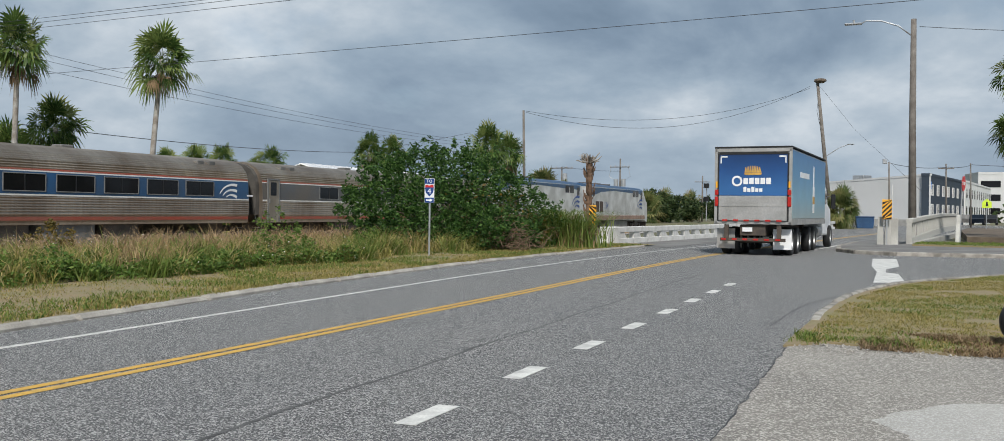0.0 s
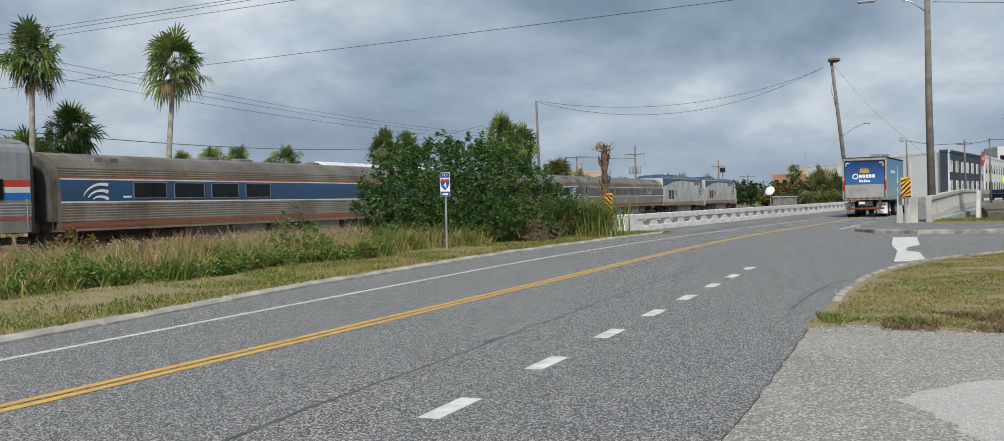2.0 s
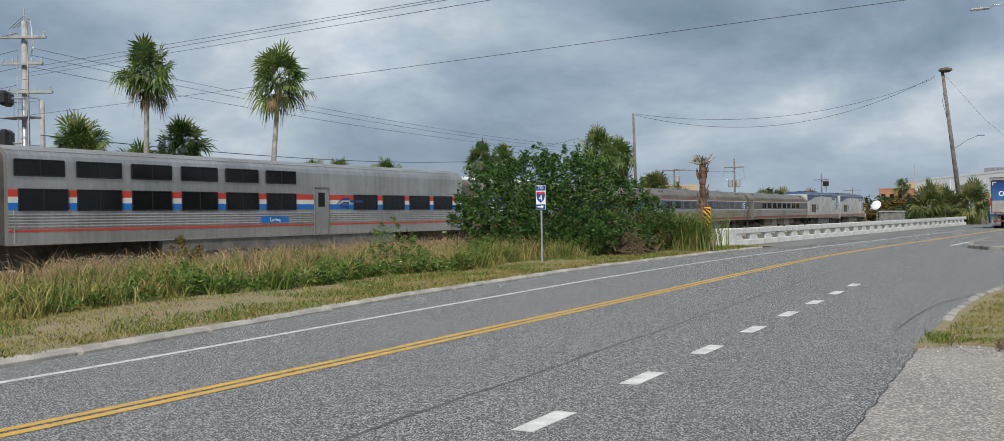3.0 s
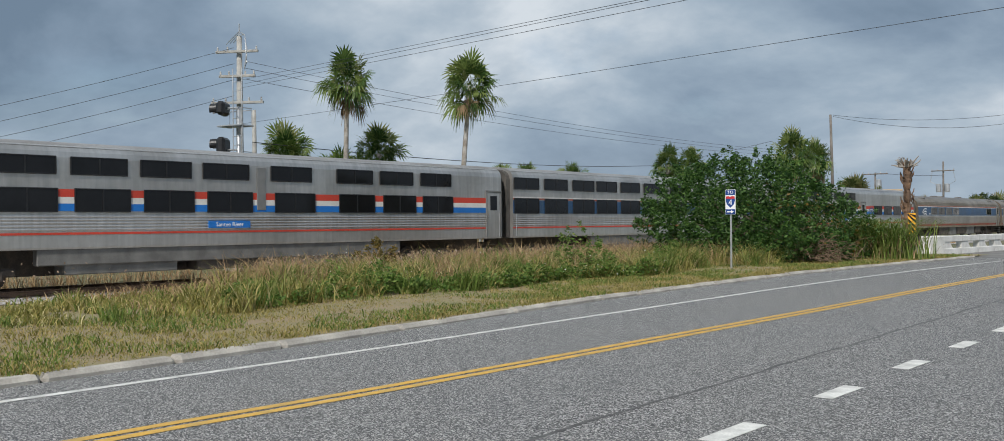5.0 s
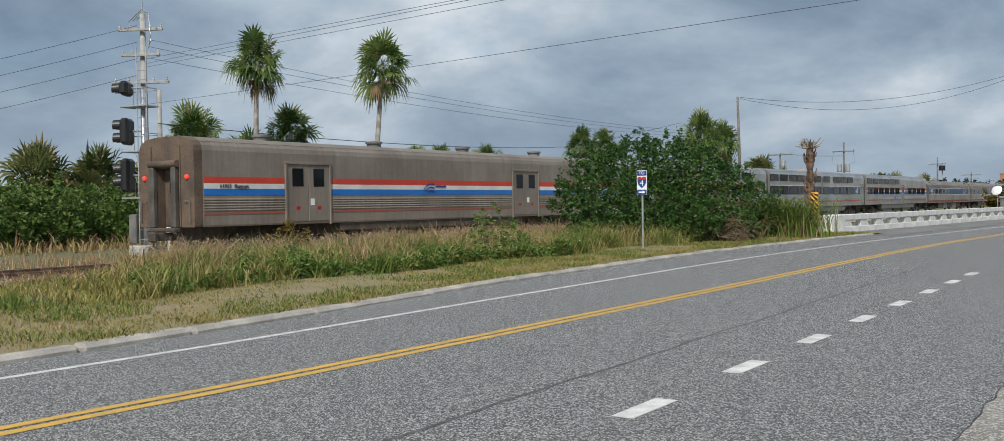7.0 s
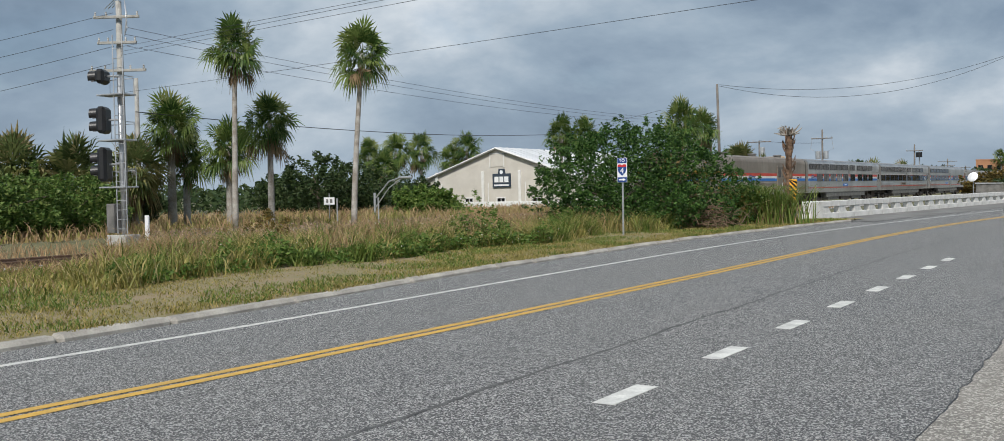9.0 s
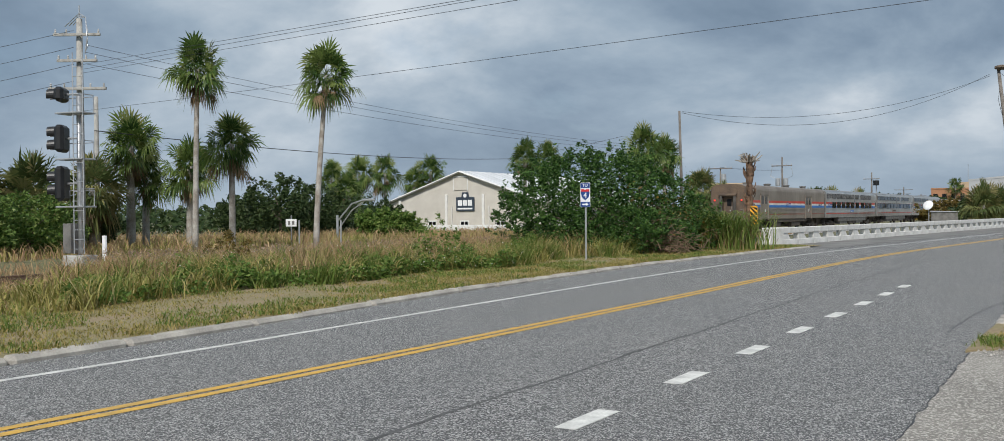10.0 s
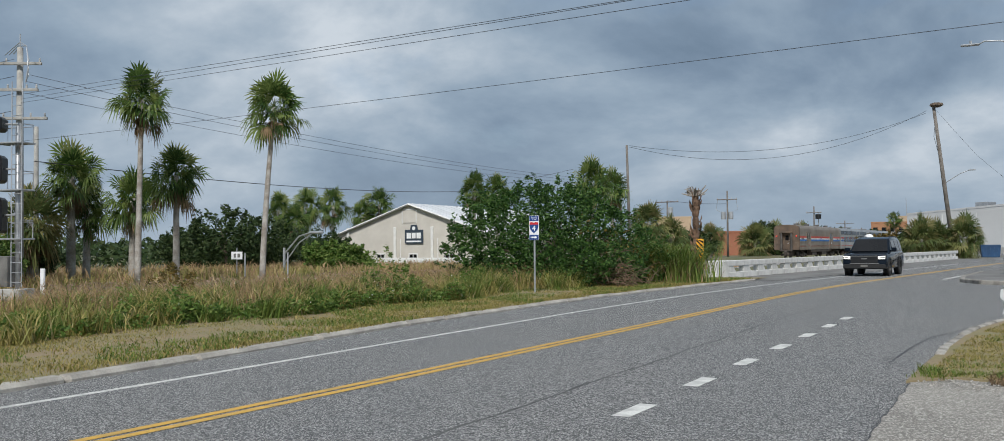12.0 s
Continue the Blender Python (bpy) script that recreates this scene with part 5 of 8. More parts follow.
def suv():
    """Origin on the road under the middle of the nose; y ahead is the way it drives."""
    c = thing("suv", "dark blue-black large suv with lit headlights driving on the road", "car")
    lower = [(0.0, 0.35), (0.02, 0.62), (-0.06, 0.98), (-0.18, 1.07), (-1.35, 1.16), (-4.95, 1.20), (-5.25, 1.15), (-5.32, 0.55), (-5.2, 0.35)]
    bm_ = MB().prism(lower, -1.0, 1.0, pose(0, 0, 0, 90, 0, 90))
    part("body", rounded(bm_, 0.09), M["suv_paint"], c, round_=True)
    v, f = [], []
    ring = [(-1.35, 1.12), (-2.15, 1.80), (-2.9, 1.90), (-4.7, 1.88), (-5.1, 1.72), (-5.25, 1.12)]
    for x0, x1 in ((-0.96, -0.78), (0.96, 0.78)):
        for y, z in ring:
            k = (z - 1.12) / 0.78
            v.append((x0 + (x1 - x0) * k, y, z))
    n = len(ring)
    f = [tuple(range(n)), tuple(reversed(range(n, 2 * n)))] + [(i, i + n, (i + 1) % n + n, (i + 1) % n) for i in range(n)]
    part("cabin", rounded(MB().add(v, f), 0.06), M["suv_paint"], c, round_=True)
    part("windscreen", MB().prism([(-0.84, -0.44), (0.84, -0.44), (0.72, 0.46), (-0.72, 0.46)], 0, 0.02, pose(0, -1.73, 1.47, 41, 0, 180)), M["dark_glass"], c)
    for sx in (-1, 1):
        for y0, y1 in ((-3.1, -2.1), (-4.15, -3.2), (-4.9, -4.25)):
            mb = MB().add([(sx * 0.965, y0, 1.22), (sx * 0.965, y1, 1.22), (sx * 0.835, y1 - (0.12 if y1 > -2.2 else 0), 1.72), (sx * 0.835, y0, 1.72)] + [(sx * 0.90, y0, 1.22), (sx * 0.90, y1, 1.22), (sx * 0.77, y1 - (0.12 if y1 > -2.2 else 0), 1.72), (sx * 0.77, y0, 1.72)], [(0, 1, 2, 3), (4, 7, 6, 5), (0, 4, 5, 1), (1, 5, 6, 2), (2, 6, 7, 3), (3, 7, 4, 0)])
            part("side_window", mb, M["dark_glass"], c)
        lamp = part("headlight", MB().prism([(0.62, 0.80), (0.98, 0.84), (0.98, 1.0), (0.60, 0.96)], 0, 0.1, pose(0, 0.03, 0, 90, 0, 0) if sx > 0 else pose(0, -0.07, 0, 90, 0, 180)), M["gasket"], c)
        part("light_strip", MB().box(sx * 0.80 - 0.15, sx * 0.80 + 0.15, 0.03, 0.05, 0.925, 0.965).box(min(sx * 0.66, sx * 0.72), max(sx * 0.66, sx * 0.72), 0.03, 0.05, 0.83, 0.925).box(sx * 0.84 - 0.09, sx * 0.84 + 0.09, 0.03, 0.05, 0.835, 0.875), M["headlight"], lamp)
        part("mirror", MB().box(sx * 1.10 - 0.12, sx * 1.10 + 0.12, -1.75, -1.6, 1.18, 1.38, 0.04).box(min(sx * 0.9, sx * 1.05), max(sx * 0.9, sx * 1.05), -1.72, -1.64, 1.18, 1.24), M["suv_paint"], c)
        for y in (-0.95, -4.05):
            wheel(c, sx * 0.88, y, 0.41, 0.28, "black", sx)
            part("wheel_arch", MB().lathe([(0.43, -0.03), (0.50, -0.03), (0.50, 0.03), (0.43, 0.03)], 24, pose(sx * 0.99, y, 0.42, 0, 90, 0)), M["rubber"], c)
        part("roof_rail", MB().tube([(sx * 0.72, -2.5, 1.90), (sx * 0.72, -2.6, 1.94), (sx * 0.72, -4.6, 1.93), (sx * 0.72, -4.7, 1.88)], 0.02, n=6), M["black"], c)
        part("door_handle", MB().box(sx * 1.0 - 0.02, sx * 1.0 + 0.02, -2.95, -2.75, 1.05, 1.09).box(sx * 1.0 - 0.02, sx * 1.0 + 0.02, -3.95, -3.75, 1.05, 1.09), M["black"], c)
    part("grille", MB().box(-0.62, 0.62, -0.02, 0.045, 0.62, 0.98, 0.02), M["black"], c)
    part("grille_bar", MB().box(-0.62, 0.62, 0.035, 0.055, 0.955, 0.985).box(-0.66, 0.66, 0.035, 0.055, 0.60, 0.63), M["gasket"], c)
    part("emblem_bar", MB().box(-0.13, 0.13, 0.04, 0.055, 0.82, 0.87), M["gasket"], c)
    part("bumper", MB().box(-0.98, 0.98, -0.1, 0.06, 0.36, 0.58, 0.04), M["rubber"], c)
    part("plate_bar", MB().box(-0.16, 0.16, 0.055, 0.07, 0.45, 0.55), M["under_grey"], c)
    return c


TRUCK, SUV = delivery_truck(), suv()
SUV.scale = (0.97, 0.97, 0.97)

# ---- poles, wires, signs, lamps ----
def pole(name, label, az, d, h, r, key="wood_pole", lean=(0, 0), arms=(), group="utility poles"):
    """A round wooden pole; arms: (height, half length, turn)."""
    x, y = plan(az, d)
    t = thing(name, label, "utility pole", pose(x, y, -0.1), group)
    part("shaft", MB().tube([(0, 0, 0), (lean[0] * 0.5, lean[1] * 0.5, h / 2), (lean[0], lean[1], h)], r, r * 0.62, 10), M[key], t, round_=True)
    for z, half, turn in arms:
        k = z / h
        m = pose(lean[0] * k, lean[1] * k, z, 0, 0, turn)
        a = part("cross_arm", MB().box(-half, half, -r - 0.11, -r, -0.06, 0.06, 0.01), M[key], t, m=m)
        for sx in (-half * 0.92, -half * 0.45, half * 0.45, half * 0.92):
            part("insulator", MB().lathe([(0.0, 0.0), (0.035, 0.0), (0.05, 0.08), (0.03, 0.11), (0.045, 0.15), (0.0, 0.19)], 8, pose(sx, -r - 0.055, 0.06)), M["porcelain"], a)
    return t


def wire(a, b, sag, r=0.02, name="overhead_wire", label="thin dark overhead wire"):
    a, b = Vector(a), Vector(b)
    pts = [a.lerp(b, k / 24) - Vector((0, 0, sag * 4 * (k / 24) * (1 - k / 24))) for k in range(25)]
    return tagged(part(name, MB().tube(pts, r, n=5), M["wire"], round_=True), label, "wire", "overhead wires")


def at(az, d, slope):
    x, y = plan(az, d)
    return (x, y, 1.5 + slope * d)


# tall line pole behind the railway, with three cross arms
up = pole("utility_pole", "tall grey weathered utility pole with three cross arms and looping cables", 54.9, 47.0, 10.5, 0.2, "pale_pole", (0, 0), ((9.75, 1.05, 30), (8.6, 0.9, 30), (7.35, 1.3, 30)))
mb = MB()
for k in range(3):
    mb.tube([(-1.2 + 0.3 * k, 0.1, 10.3), (0.0, 0.0, 10.75 - 0.1 * k), (1.0, -0.4, 10.4), (1.7, -0.8, 9.6 - 0.3 * k), (1.5, -0.8, 8.7)], 0.018, n=5)
part("jumper_cable", mb, M["galv"], up)
part("top_pin", MB().tube([(0, 0, 10.4), (0, 0, 11.1)], 0.03, n=6), M["galv"], up)
pole("utility_pole", "short grey utility pole stub beside the taller one", 54.1, 50, 7.4, 0.15, "pale_pole")

# poles along the railway and the road, with what they carry
pa = pole("utility_pole", "tall slim grey-brown utility pole", 20.66, 95.0, 11.5, 0.17, "wood_pole", (-0.25, 0))
pole("utility_pole", "brown utility pole with one short cross arm", 21.15, 98, 8.95, 0.13, "wood_pole", (-0.1, 0), ((8.0, 0.75, 5),))
pb = pole("utility_pole", "grey utility pole with cross arm and a transformer", 18.48, 120, 7.1, 0.13, "wood_pole", (0, 0), ((6.95, 1.5, 0),))
part("transformer", MB().lathe([(0, 0), (0.3, 0.0), (0.32, 0.1), (0.32, 0.95), (0.25, 1.0), (0, 1.02)], 14, pose(0.45, -0.2, 5.3)), M["galv"], pb)
pc = pole("utility_pole", "grey utility pole with cross arm and paired transformers", 15.04, 130, 8.75, 0.15, "wood_pole", (0, 0), ((7.6, 1.35, 0),))
part("transformer", MB().lathe([(0, 0), (0.3, 0.0), (0.32, 0.1), (0.32, 0.95), (0.25, 1.0), (0, 1.02)], 14, pose(0.5, -0.2, 5.0)).lathe([(0, 0), (0.3, 0.0), (0.32, 0.1), (0.32, 0.95), (0.25, 1.0), (0, 1.02)], 14, pose(-0.5, -0.2, 5.0)), M["galv"], pc)
for sx in (-1, 1):
    part("drop_cable", MB().tube([(1.2 * sx, -0.2, 7.6), (1.45 * sx, -0.2, 6.3), (0.5 * sx, -0.2, 5.8)], 0.03, n=5), M["galv"], pc)
pole("utility_pole", "far brown utility pole with cross arm", 10.26, 175, 8.2, 0.17, "wood_pole", (0, 0), ((7.1, 1.3, 0),))
pole("utility_pole", "far utility pole with two cross arms", 8.62, 260, 7.6, 0.2, "wood_pole", (0, 0), ((6.9, 2.2, 0), (5.9, 1.6, 20)))
pole("utility_pole", "far utility pole with a tank", 7.75, 250, 5.6, 0.2, "wood_pole", (0, 0), ((5.2, 1.2, 0),))
lp_ = pole("utility_pole", "leaning dark utility pole with a nest-like cap", 3.08, 112, 16.4, 0.26, "wood_pole", (-1.75, 0))
part("pole_cap", MB().lathe([(0, 0), (0.4, 0.02), (0.7, 0.2), (0.62, 0.42), (0.3, 0.5), (0, 0.5)], 9, pose(-1.45, 0, 16.1)), M["bark"], lp_, "dark ragged nest on the pole top")
part("street_arm", MB().tube([(-0.75, 0, 8.0), (0.6, 0, 8.9), (1.6, 0, 9.3)], 0.05, n=6).box(1.5, 2.2, -0.14, 0.14, 9.24, 9.36, 0.04), M["galv"], lp_)
part("stay_wire", MB().tube([(-1.5, 0, 15.8), (2.2, 2, 11.0), (9.5, 6, 4.0)], 0.012, n=5).tube([(-1.5, 0, 15.6), (-1.75, 0, 13.0), (-1.2, 0, 10.5)], 0.022, n=5), M["wire"], lp_)
for az, d, h, lab in ((0.07, 120, 7.75, "slim utility pole with a floodlight bracket"), (-2.79, 130, 8.0, "grey utility pole with angled cross arms"), (-3.98, 140, 8.5, "slim dark utility pole")):
    q = pole("utility_pole", lab, az, d, h, 0.13, "wood_pole", (-0.15, 0), ((h - 0.6, 0.9, 0),) if az < -2 and az > -3.5 else ())
    if az > 0:
        part("floodlight", MB().box(-0.85, -0.35, -0.2, 0.2, h - 0.2, h + 0.35, 0.05).tube([(-0.4, 0, h - 0.2), (0, 0, h - 0.2)], 0.04, n=6), M["galv"], q)

# street lamp on a wooden pole
x, y = plan(-1.0, 52)
sl = thing("street_lamp", "street lamp on a tall brown wooden pole with a curved arm", "street lamp", pose(x, y, 0.1))
part("pole", MB().tube([(0.1, 0, 0), (0.02, 0, 5.5), (0.0, 0, 11.15)], 0.20, 0.13, 12), M["wood_pole"], sl, round_=True)
part("arm", MB().tube([(-0.05, 0, 10.3), (-0.7, 0, 10.85), (-1.5, 0, 11.15), (-2.2, 0, 11.2), (-2.45, 0, 11.08)], 0.035, n=8), M["galv"], sl, round_=True)
part("lamp_head", MB().box(-3.25, -2.4, -0.13, 0.13, 11.02, 11.12, 0.04).lathe([(0, 0), (0.06, 0), (0.06, 0.15), (0, 0.16)], 8, pose(-2.8, 0, 11.12)), M["galv"], sl)
wire(at(-1.3, 52, 0.1800), at(-16, 60, 0.158), 0.25, 0.014)

# wires over the verge and the road
for k, (z0, z1) in enumerate(((0.165, 0.0775), (0.158, 0.0740), (0.147, 0.0690))):
    a, b = at(54.6, 47, z0), at(21.15, 98, 0.067 - 0.002 * k)
    wire(a, b, 0.8, 0.010)
wire(at(54.2, 49, 0.0835), at(29.9, 100, 0.0583), 0.55, 0.022)
wire(at(29.9, 100, 0.0583), at(21.15, 98, 0.067), 0.3, 0.02)
wire(at(24, 96, 0.080), at(30, 100, 0.060), 0.1, 0.015)
for z, azb, zb, db in ((0.1455, 20.85, 0.2549, 21.0), (0.141, 20.0, 0.2555, 21.0), (0.1375, 17.11, 0.2517, 21.0)):
    a, b = Vector(at(54.9, 47, z)), Vector(at(azb, db, zb))
    wire(a, a + (b - a) * 1.9, 0.0, 0.0075)
a, b = Vector(at(54.9, 47, 0.1015)), Vector(at(0.71, 24.0, 0.2103))
wire(a, a + (b - a) * 1.6, 0.15, 0.0075)
for k, (z, s) in enumerate(((0.1022, 2.9), (0.1035, 2.0))):
    wire(at(20.66, 95, z), at(4.35, 112, 0.1265 - 0.002 * k), s, 0.018)
for k in range(4):
    wire(at(55.2, 47, 0.178 - 0.016 * k), at(80, 47, 0.05 - 0.012 * k), 0.3, 0.010)
wire(at(-2.79, 130, 0.046), at(-4.0, 140, 0.048), 0.2, 0.03)
wire(at(0.07, 120, 0.05), at(-2.79, 130, 0.046), 0.3, 0.03)
wire(at(-3.98, 140, 0.048), at(-12, 150, 0.045), 0.3, 0.03)
wire(at(15.04, 130, 0.042), at(18.48, 120, 0.046), 0.15, 0.02)


# railway signal on a lattice mast beside the track
def signal_mast():
    x, y = plan(55.1, 38.6)
    t = thing("railway_signal", "grey railway signal mast with three black hooded lights and ladder", "railway signal", pose(x, y, -0.15, 0, 0, 10))
    t.scale = (1.16, 1.16, 1.16)
    part("mast", MB().tube([(0.12, 0, 0), (0.10, 0, 5.3)], 0.075, n=12), M["galv"], t, round_=True)
    mb = MB()
    for sx in (-0.06, 0.34):
        mb.tube([(sx + 0.2, -0.28, 0.3), (sx + 0.2, -0.28, 6.6)], 0.018, n=6)
    for k in range(20):
        mb.tube([(0.14, -0.28, 0.45 + 0.3 * k), (0.54, -0.28, 0.45 + 0.3 * k)], 0.012, n=5)
    part("ladder", mb, M["galv"], t)
    for z in (1.75, 3.25, 4.7):
        part("platform", MB().box(-0.55, 0.55, -0.35, 0.25, z, z + 0.05, 0.01).tube([(-0.5, 0.2, z), (-0.5, 0.2, z + 0.55), (0.5, 0.2, z + 0.55), (0.5, 0.2, z)], 0.018, n=6).tube([(0.5, -0.3, z), (0.5, -0.3, z + 0.6), (0.5, 0.2, z + 0.6)], 0.018, n=6), M["galv"], t)
    turned = pose(-0.62, 0, 0, 0, 0, -62) @ pose(0.62, 0, 0)
    for z, hgt in ((5.35, 0.46), (3.95, 0.86), (2.52, 1.10)):
        h = part("signal_head", MB().box(-0.98, -0.26, -0.14, 0.16, z - hgt / 2, z + hgt / 2, 0.09), M["black"], t, "black signal head with hoods", turned)
        n = 1 if hgt < 0.5 else 2
        for k in range(n):
            zc = z + (k - (n - 1) / 2) * 0.42
            mb = MB()
            pr = [(0.19 * math.cos(a), 0.19 * math.sin(a)) for a in np.linspace(-0.7, math.pi + 0.7, 16)]
            for i, (px, pz) in enumerate(pr):
                mb.v += [(-0.62 + px, -0.13, zc + pz), (-0.62 + px * 1.04, -0.40, zc + pz * 1.02 - 0.02)]
            mb.f += [(2 * i, 2 * i + 1, 2 * i + 3, 2 * i + 2) for i in range(len(pr) - 1)]
            part("hood", mb, M["black"], h)
            part("lens", MB().lathe([(0, 0), (0.15, 0), (0, 0.03)], 14, pose(-0.62, -0.145, zc, 90, 0, 0)), M["dark_glass"], h)
        part("bracket", MB().tube([(-0.5, 0.05, z), (0.1, 0.05, z)], 0.035, n=6), M["galv"], t)
    part("case", MB().box(-0.42, -0.1, -0.2, 0.2, 0.3, 1.25, 0.02), M["under_grey"], t)
    part("footing", MB().box(-0.3, 0.5, -0.35, 0.35, -0.1, 0.25, 0.03), M["concrete"], t)


signal_mast()
x, y = plan(53.75, 38)
t = thing("marker_post", "short white milepost in the grass", "post", pose(x, y, -0.1))
part("post", MB().box(-0.09, 0.09, -0.05, 0.05, 0, 0.95, 0.02), M["sign_white"], t)

# far railway signal on the bridge side
x, y = plan(10.02, 178)
t = thing("railway_signal", "far railway signal with two black round heads on a thin mast", "railway signal", pose(x, y, 0))
part("mast", MB().tube([(0, 0, 0), (0, 0, 7.0)], 0.09, n=8), M["galv"], t)
for z in (6.4, 4.0):
    part("signal_head", MB().tube([(0.0, -0.25, z - 0.42), (0.0, -0.25, z + 0.42)], 0.5, n=14), M["black"], t)


# route sign: TO, shield 4, arrow
def route_sign():
    x, y = plan(26.31, 29.3)
    t = thing("route_sign", "narrow blue and white route sign with shield and arrow", "road sign", pose(x, y, 0.08, 0, 0, 8))
    part("post", MB().box(-0.025, 0.025, -0.02, 0.02, 0, 2.25, 0.006), M["galv"], t)
    z0 = 1.62
    pn = part("panel", MB().box(-0.155, 0.155, -0.045, -0.03, z0, 2.36, 0.008), M["sign_white"], t, "white sign panel with blue fields")
    part("to_plate", MB().box(-0.145, 0.145, -0.05, -0.044, 2.20, 2.35), M["sign_blue"], pn)
    words("TO", 0.13, M["sign_white"], pn, pose(0, -0.054, 2.275, 90, 0, 0))
    sh = [(-0.13, 2.16), (-0.05, 2.17), (0, 2.14), (0.05, 2.17), (0.13, 2.16), (0.14, 2.05), (0.11, 1.93), (0.0, 1.82), (-0.11, 1.93), (-0.14, 2.05)]
    part("shield", MB().prism(sh, 0.044, 0.050, pose(0, 0, 0, 90, 0, 0)), M["sign_blue"], pn)
    part("shield_top", MB().prism([(-0.13, 2.16), (-0.05, 2.17), (0, 2.14), (0.05, 2.17), (0.13, 2.16), (0.138, 2.09), (-0.138, 2.09)], 0.049, 0.053, pose(0, 0, 0, 90, 0, 0)), M["sign_red"], pn)
    words("4", 0.24, M["sign_white"], pn, pose(0, -0.055, 1.97, 90, 0, 0))
    part("arrow_plate", MB().box(-0.145, 0.145, -0.05, -0.044, z0 + 0.01, 1.78), M["sign_blue"], pn)
    ar = [(-0.1, 1.685), (0.02, 1.685), (0.02, 1.655), (0.11, 1.705), (0.02, 1.755), (0.02, 1.725), (-0.1, 1.725)]
    part("arrow", MB().prism(ar, 0.050, 0.054, pose(0, 0, 0, 90, 0, 0)), M["sign_white"], pn)


route_sign()


def hazard_sign(az, d, z0, w, h, label, turn, zb=0.0, slope=1):
    x, y = plan(az, d)
    t = thing("hazard_sign", label, "road sign", pose(x, y, zb, 0, 0, turn), "hazard signs")
    part("post", MB().box(-0.03, 0.03, 0.0, 0.05, 0, z0 + h - 0.1, 0.008), M["galv"], t)
    pn = part("panel", MB().box(-w / 2, w / 2, -0.02, 0.0, z0, z0 + h, 0.006), M["hazard_yellow"], t, "yellow panel with black slanted stripes")
    k = -w
    while k < h:
        pts = []
        for a, o in ((0, 0), (1, 0), (1, 0.11), (0, 0.11)):
            xx = -w / 2 + a * w
            zz = k + o + (a if slope > 0 else 1 - a) * w
            pts.append((xx * 0.97, z0 + min(max(zz, 0.01), h - 0.01)))
        if max(p[1] for p in pts) - min(p[1] for p in pts) > 0.03:
            part("stripe", MB().prism(pts, 0.020, 0.025, pose(0, 0, 0, 90, 0, 0)), M["black"], pn)
        k += 0.22
    return t


hazard_sign(16.62, 42.6, 0.72, 0.32, 0.98, "yellow and black striped hazard sign at the bridge parapet", 0, 0.08, -1)
hazard_sign(0.2, 47.8, 1.18, 0.42, 0.92, "yellow and black striped hazard sign on a pale post", 0, 0.12, 1)
x, y = plan(0.28, 48.2)
t = thing("bridge_post", "pair of pale concrete guard posts below the hazard sign", "post", pose(x, y, 0.1))
for k, sx in enumerate((-0.20, 0.13)):
    part("post", MB().prism([(sx - 0.15, 0), (sx + 0.15, 0), (sx + 0.09, 1.32 - 0.15 * k), (sx - 0.11, 1.32 - 0.15 * k)], -0.1, 0.1, pose(0, 0, 0, 90, 0, 0)), M["weathered"], t)

# stop sign seen nearly edge-on, on a pale leaning post
x, y = plan(-3.45, 51)
t = thing("stop_sign", "red octagonal stop sign turned nearly edge-on, on a pale post", "road sign", pose(x, y, 0.1, 0, 1.5, 0))
part("post", MB().tube([(0, 0, 0), (0.0, 0, 3.3)], 0.035, n=8), M["galv"], t)
part("stub_post", MB().box(-0.2, -0.02, -0.05, 0.05, 0, 1.45, 0.02), M["parapet"], t)
oc = [(0.38 * math.cos(radians(22.5 + 45 * k)), 0.38 * math.sin(radians(22.5 + 45 * k))) for k in range(8)]
pn = part("panel", MB().prism(oc, 0, 0.012, pose(0.05, -0.04, 2.95, 90, 0, 74)), M["sign_red"], t)
oc2 = [(x_ * 0.95, y_ * 0.95) for x_, y_ in oc]
words("STOP", 0.22, M["sign_white"], pn, pose(0.05, -0.04, 2.95, 90, 0, 74) @ pose(0, 0, 0.016))
# yellow-green crossing sign, far
x, y = plan(-4.73, 100)
t = thing("crossing_sign", "yellow-green five-sided pedestrian sign on a post", "road sign", pose(x, y, 0.2))
part("post", MB().tube([(0, 0, 0), (0, 0, 2.9)], 0.04, n=6), M["galv"], t)
part("panel", MB().prism([(-0.4, -0.42), (0.4, -0.42), (0.4, 0.1), (0, 0.45), (-0.4, 0.1)], 0, 0.03, pose(0, 0, 2.5, 90, 0, 0)), M["lime"], t)
part("symbol", MB().prism([(-0.1, -0.25), (0.13, -0.25), (0.06, 0.15), (-0.06, 0.15)], 0.03, 0.04, pose(0, 0, 2.5, 90, 0, 0)), M["black"], t)
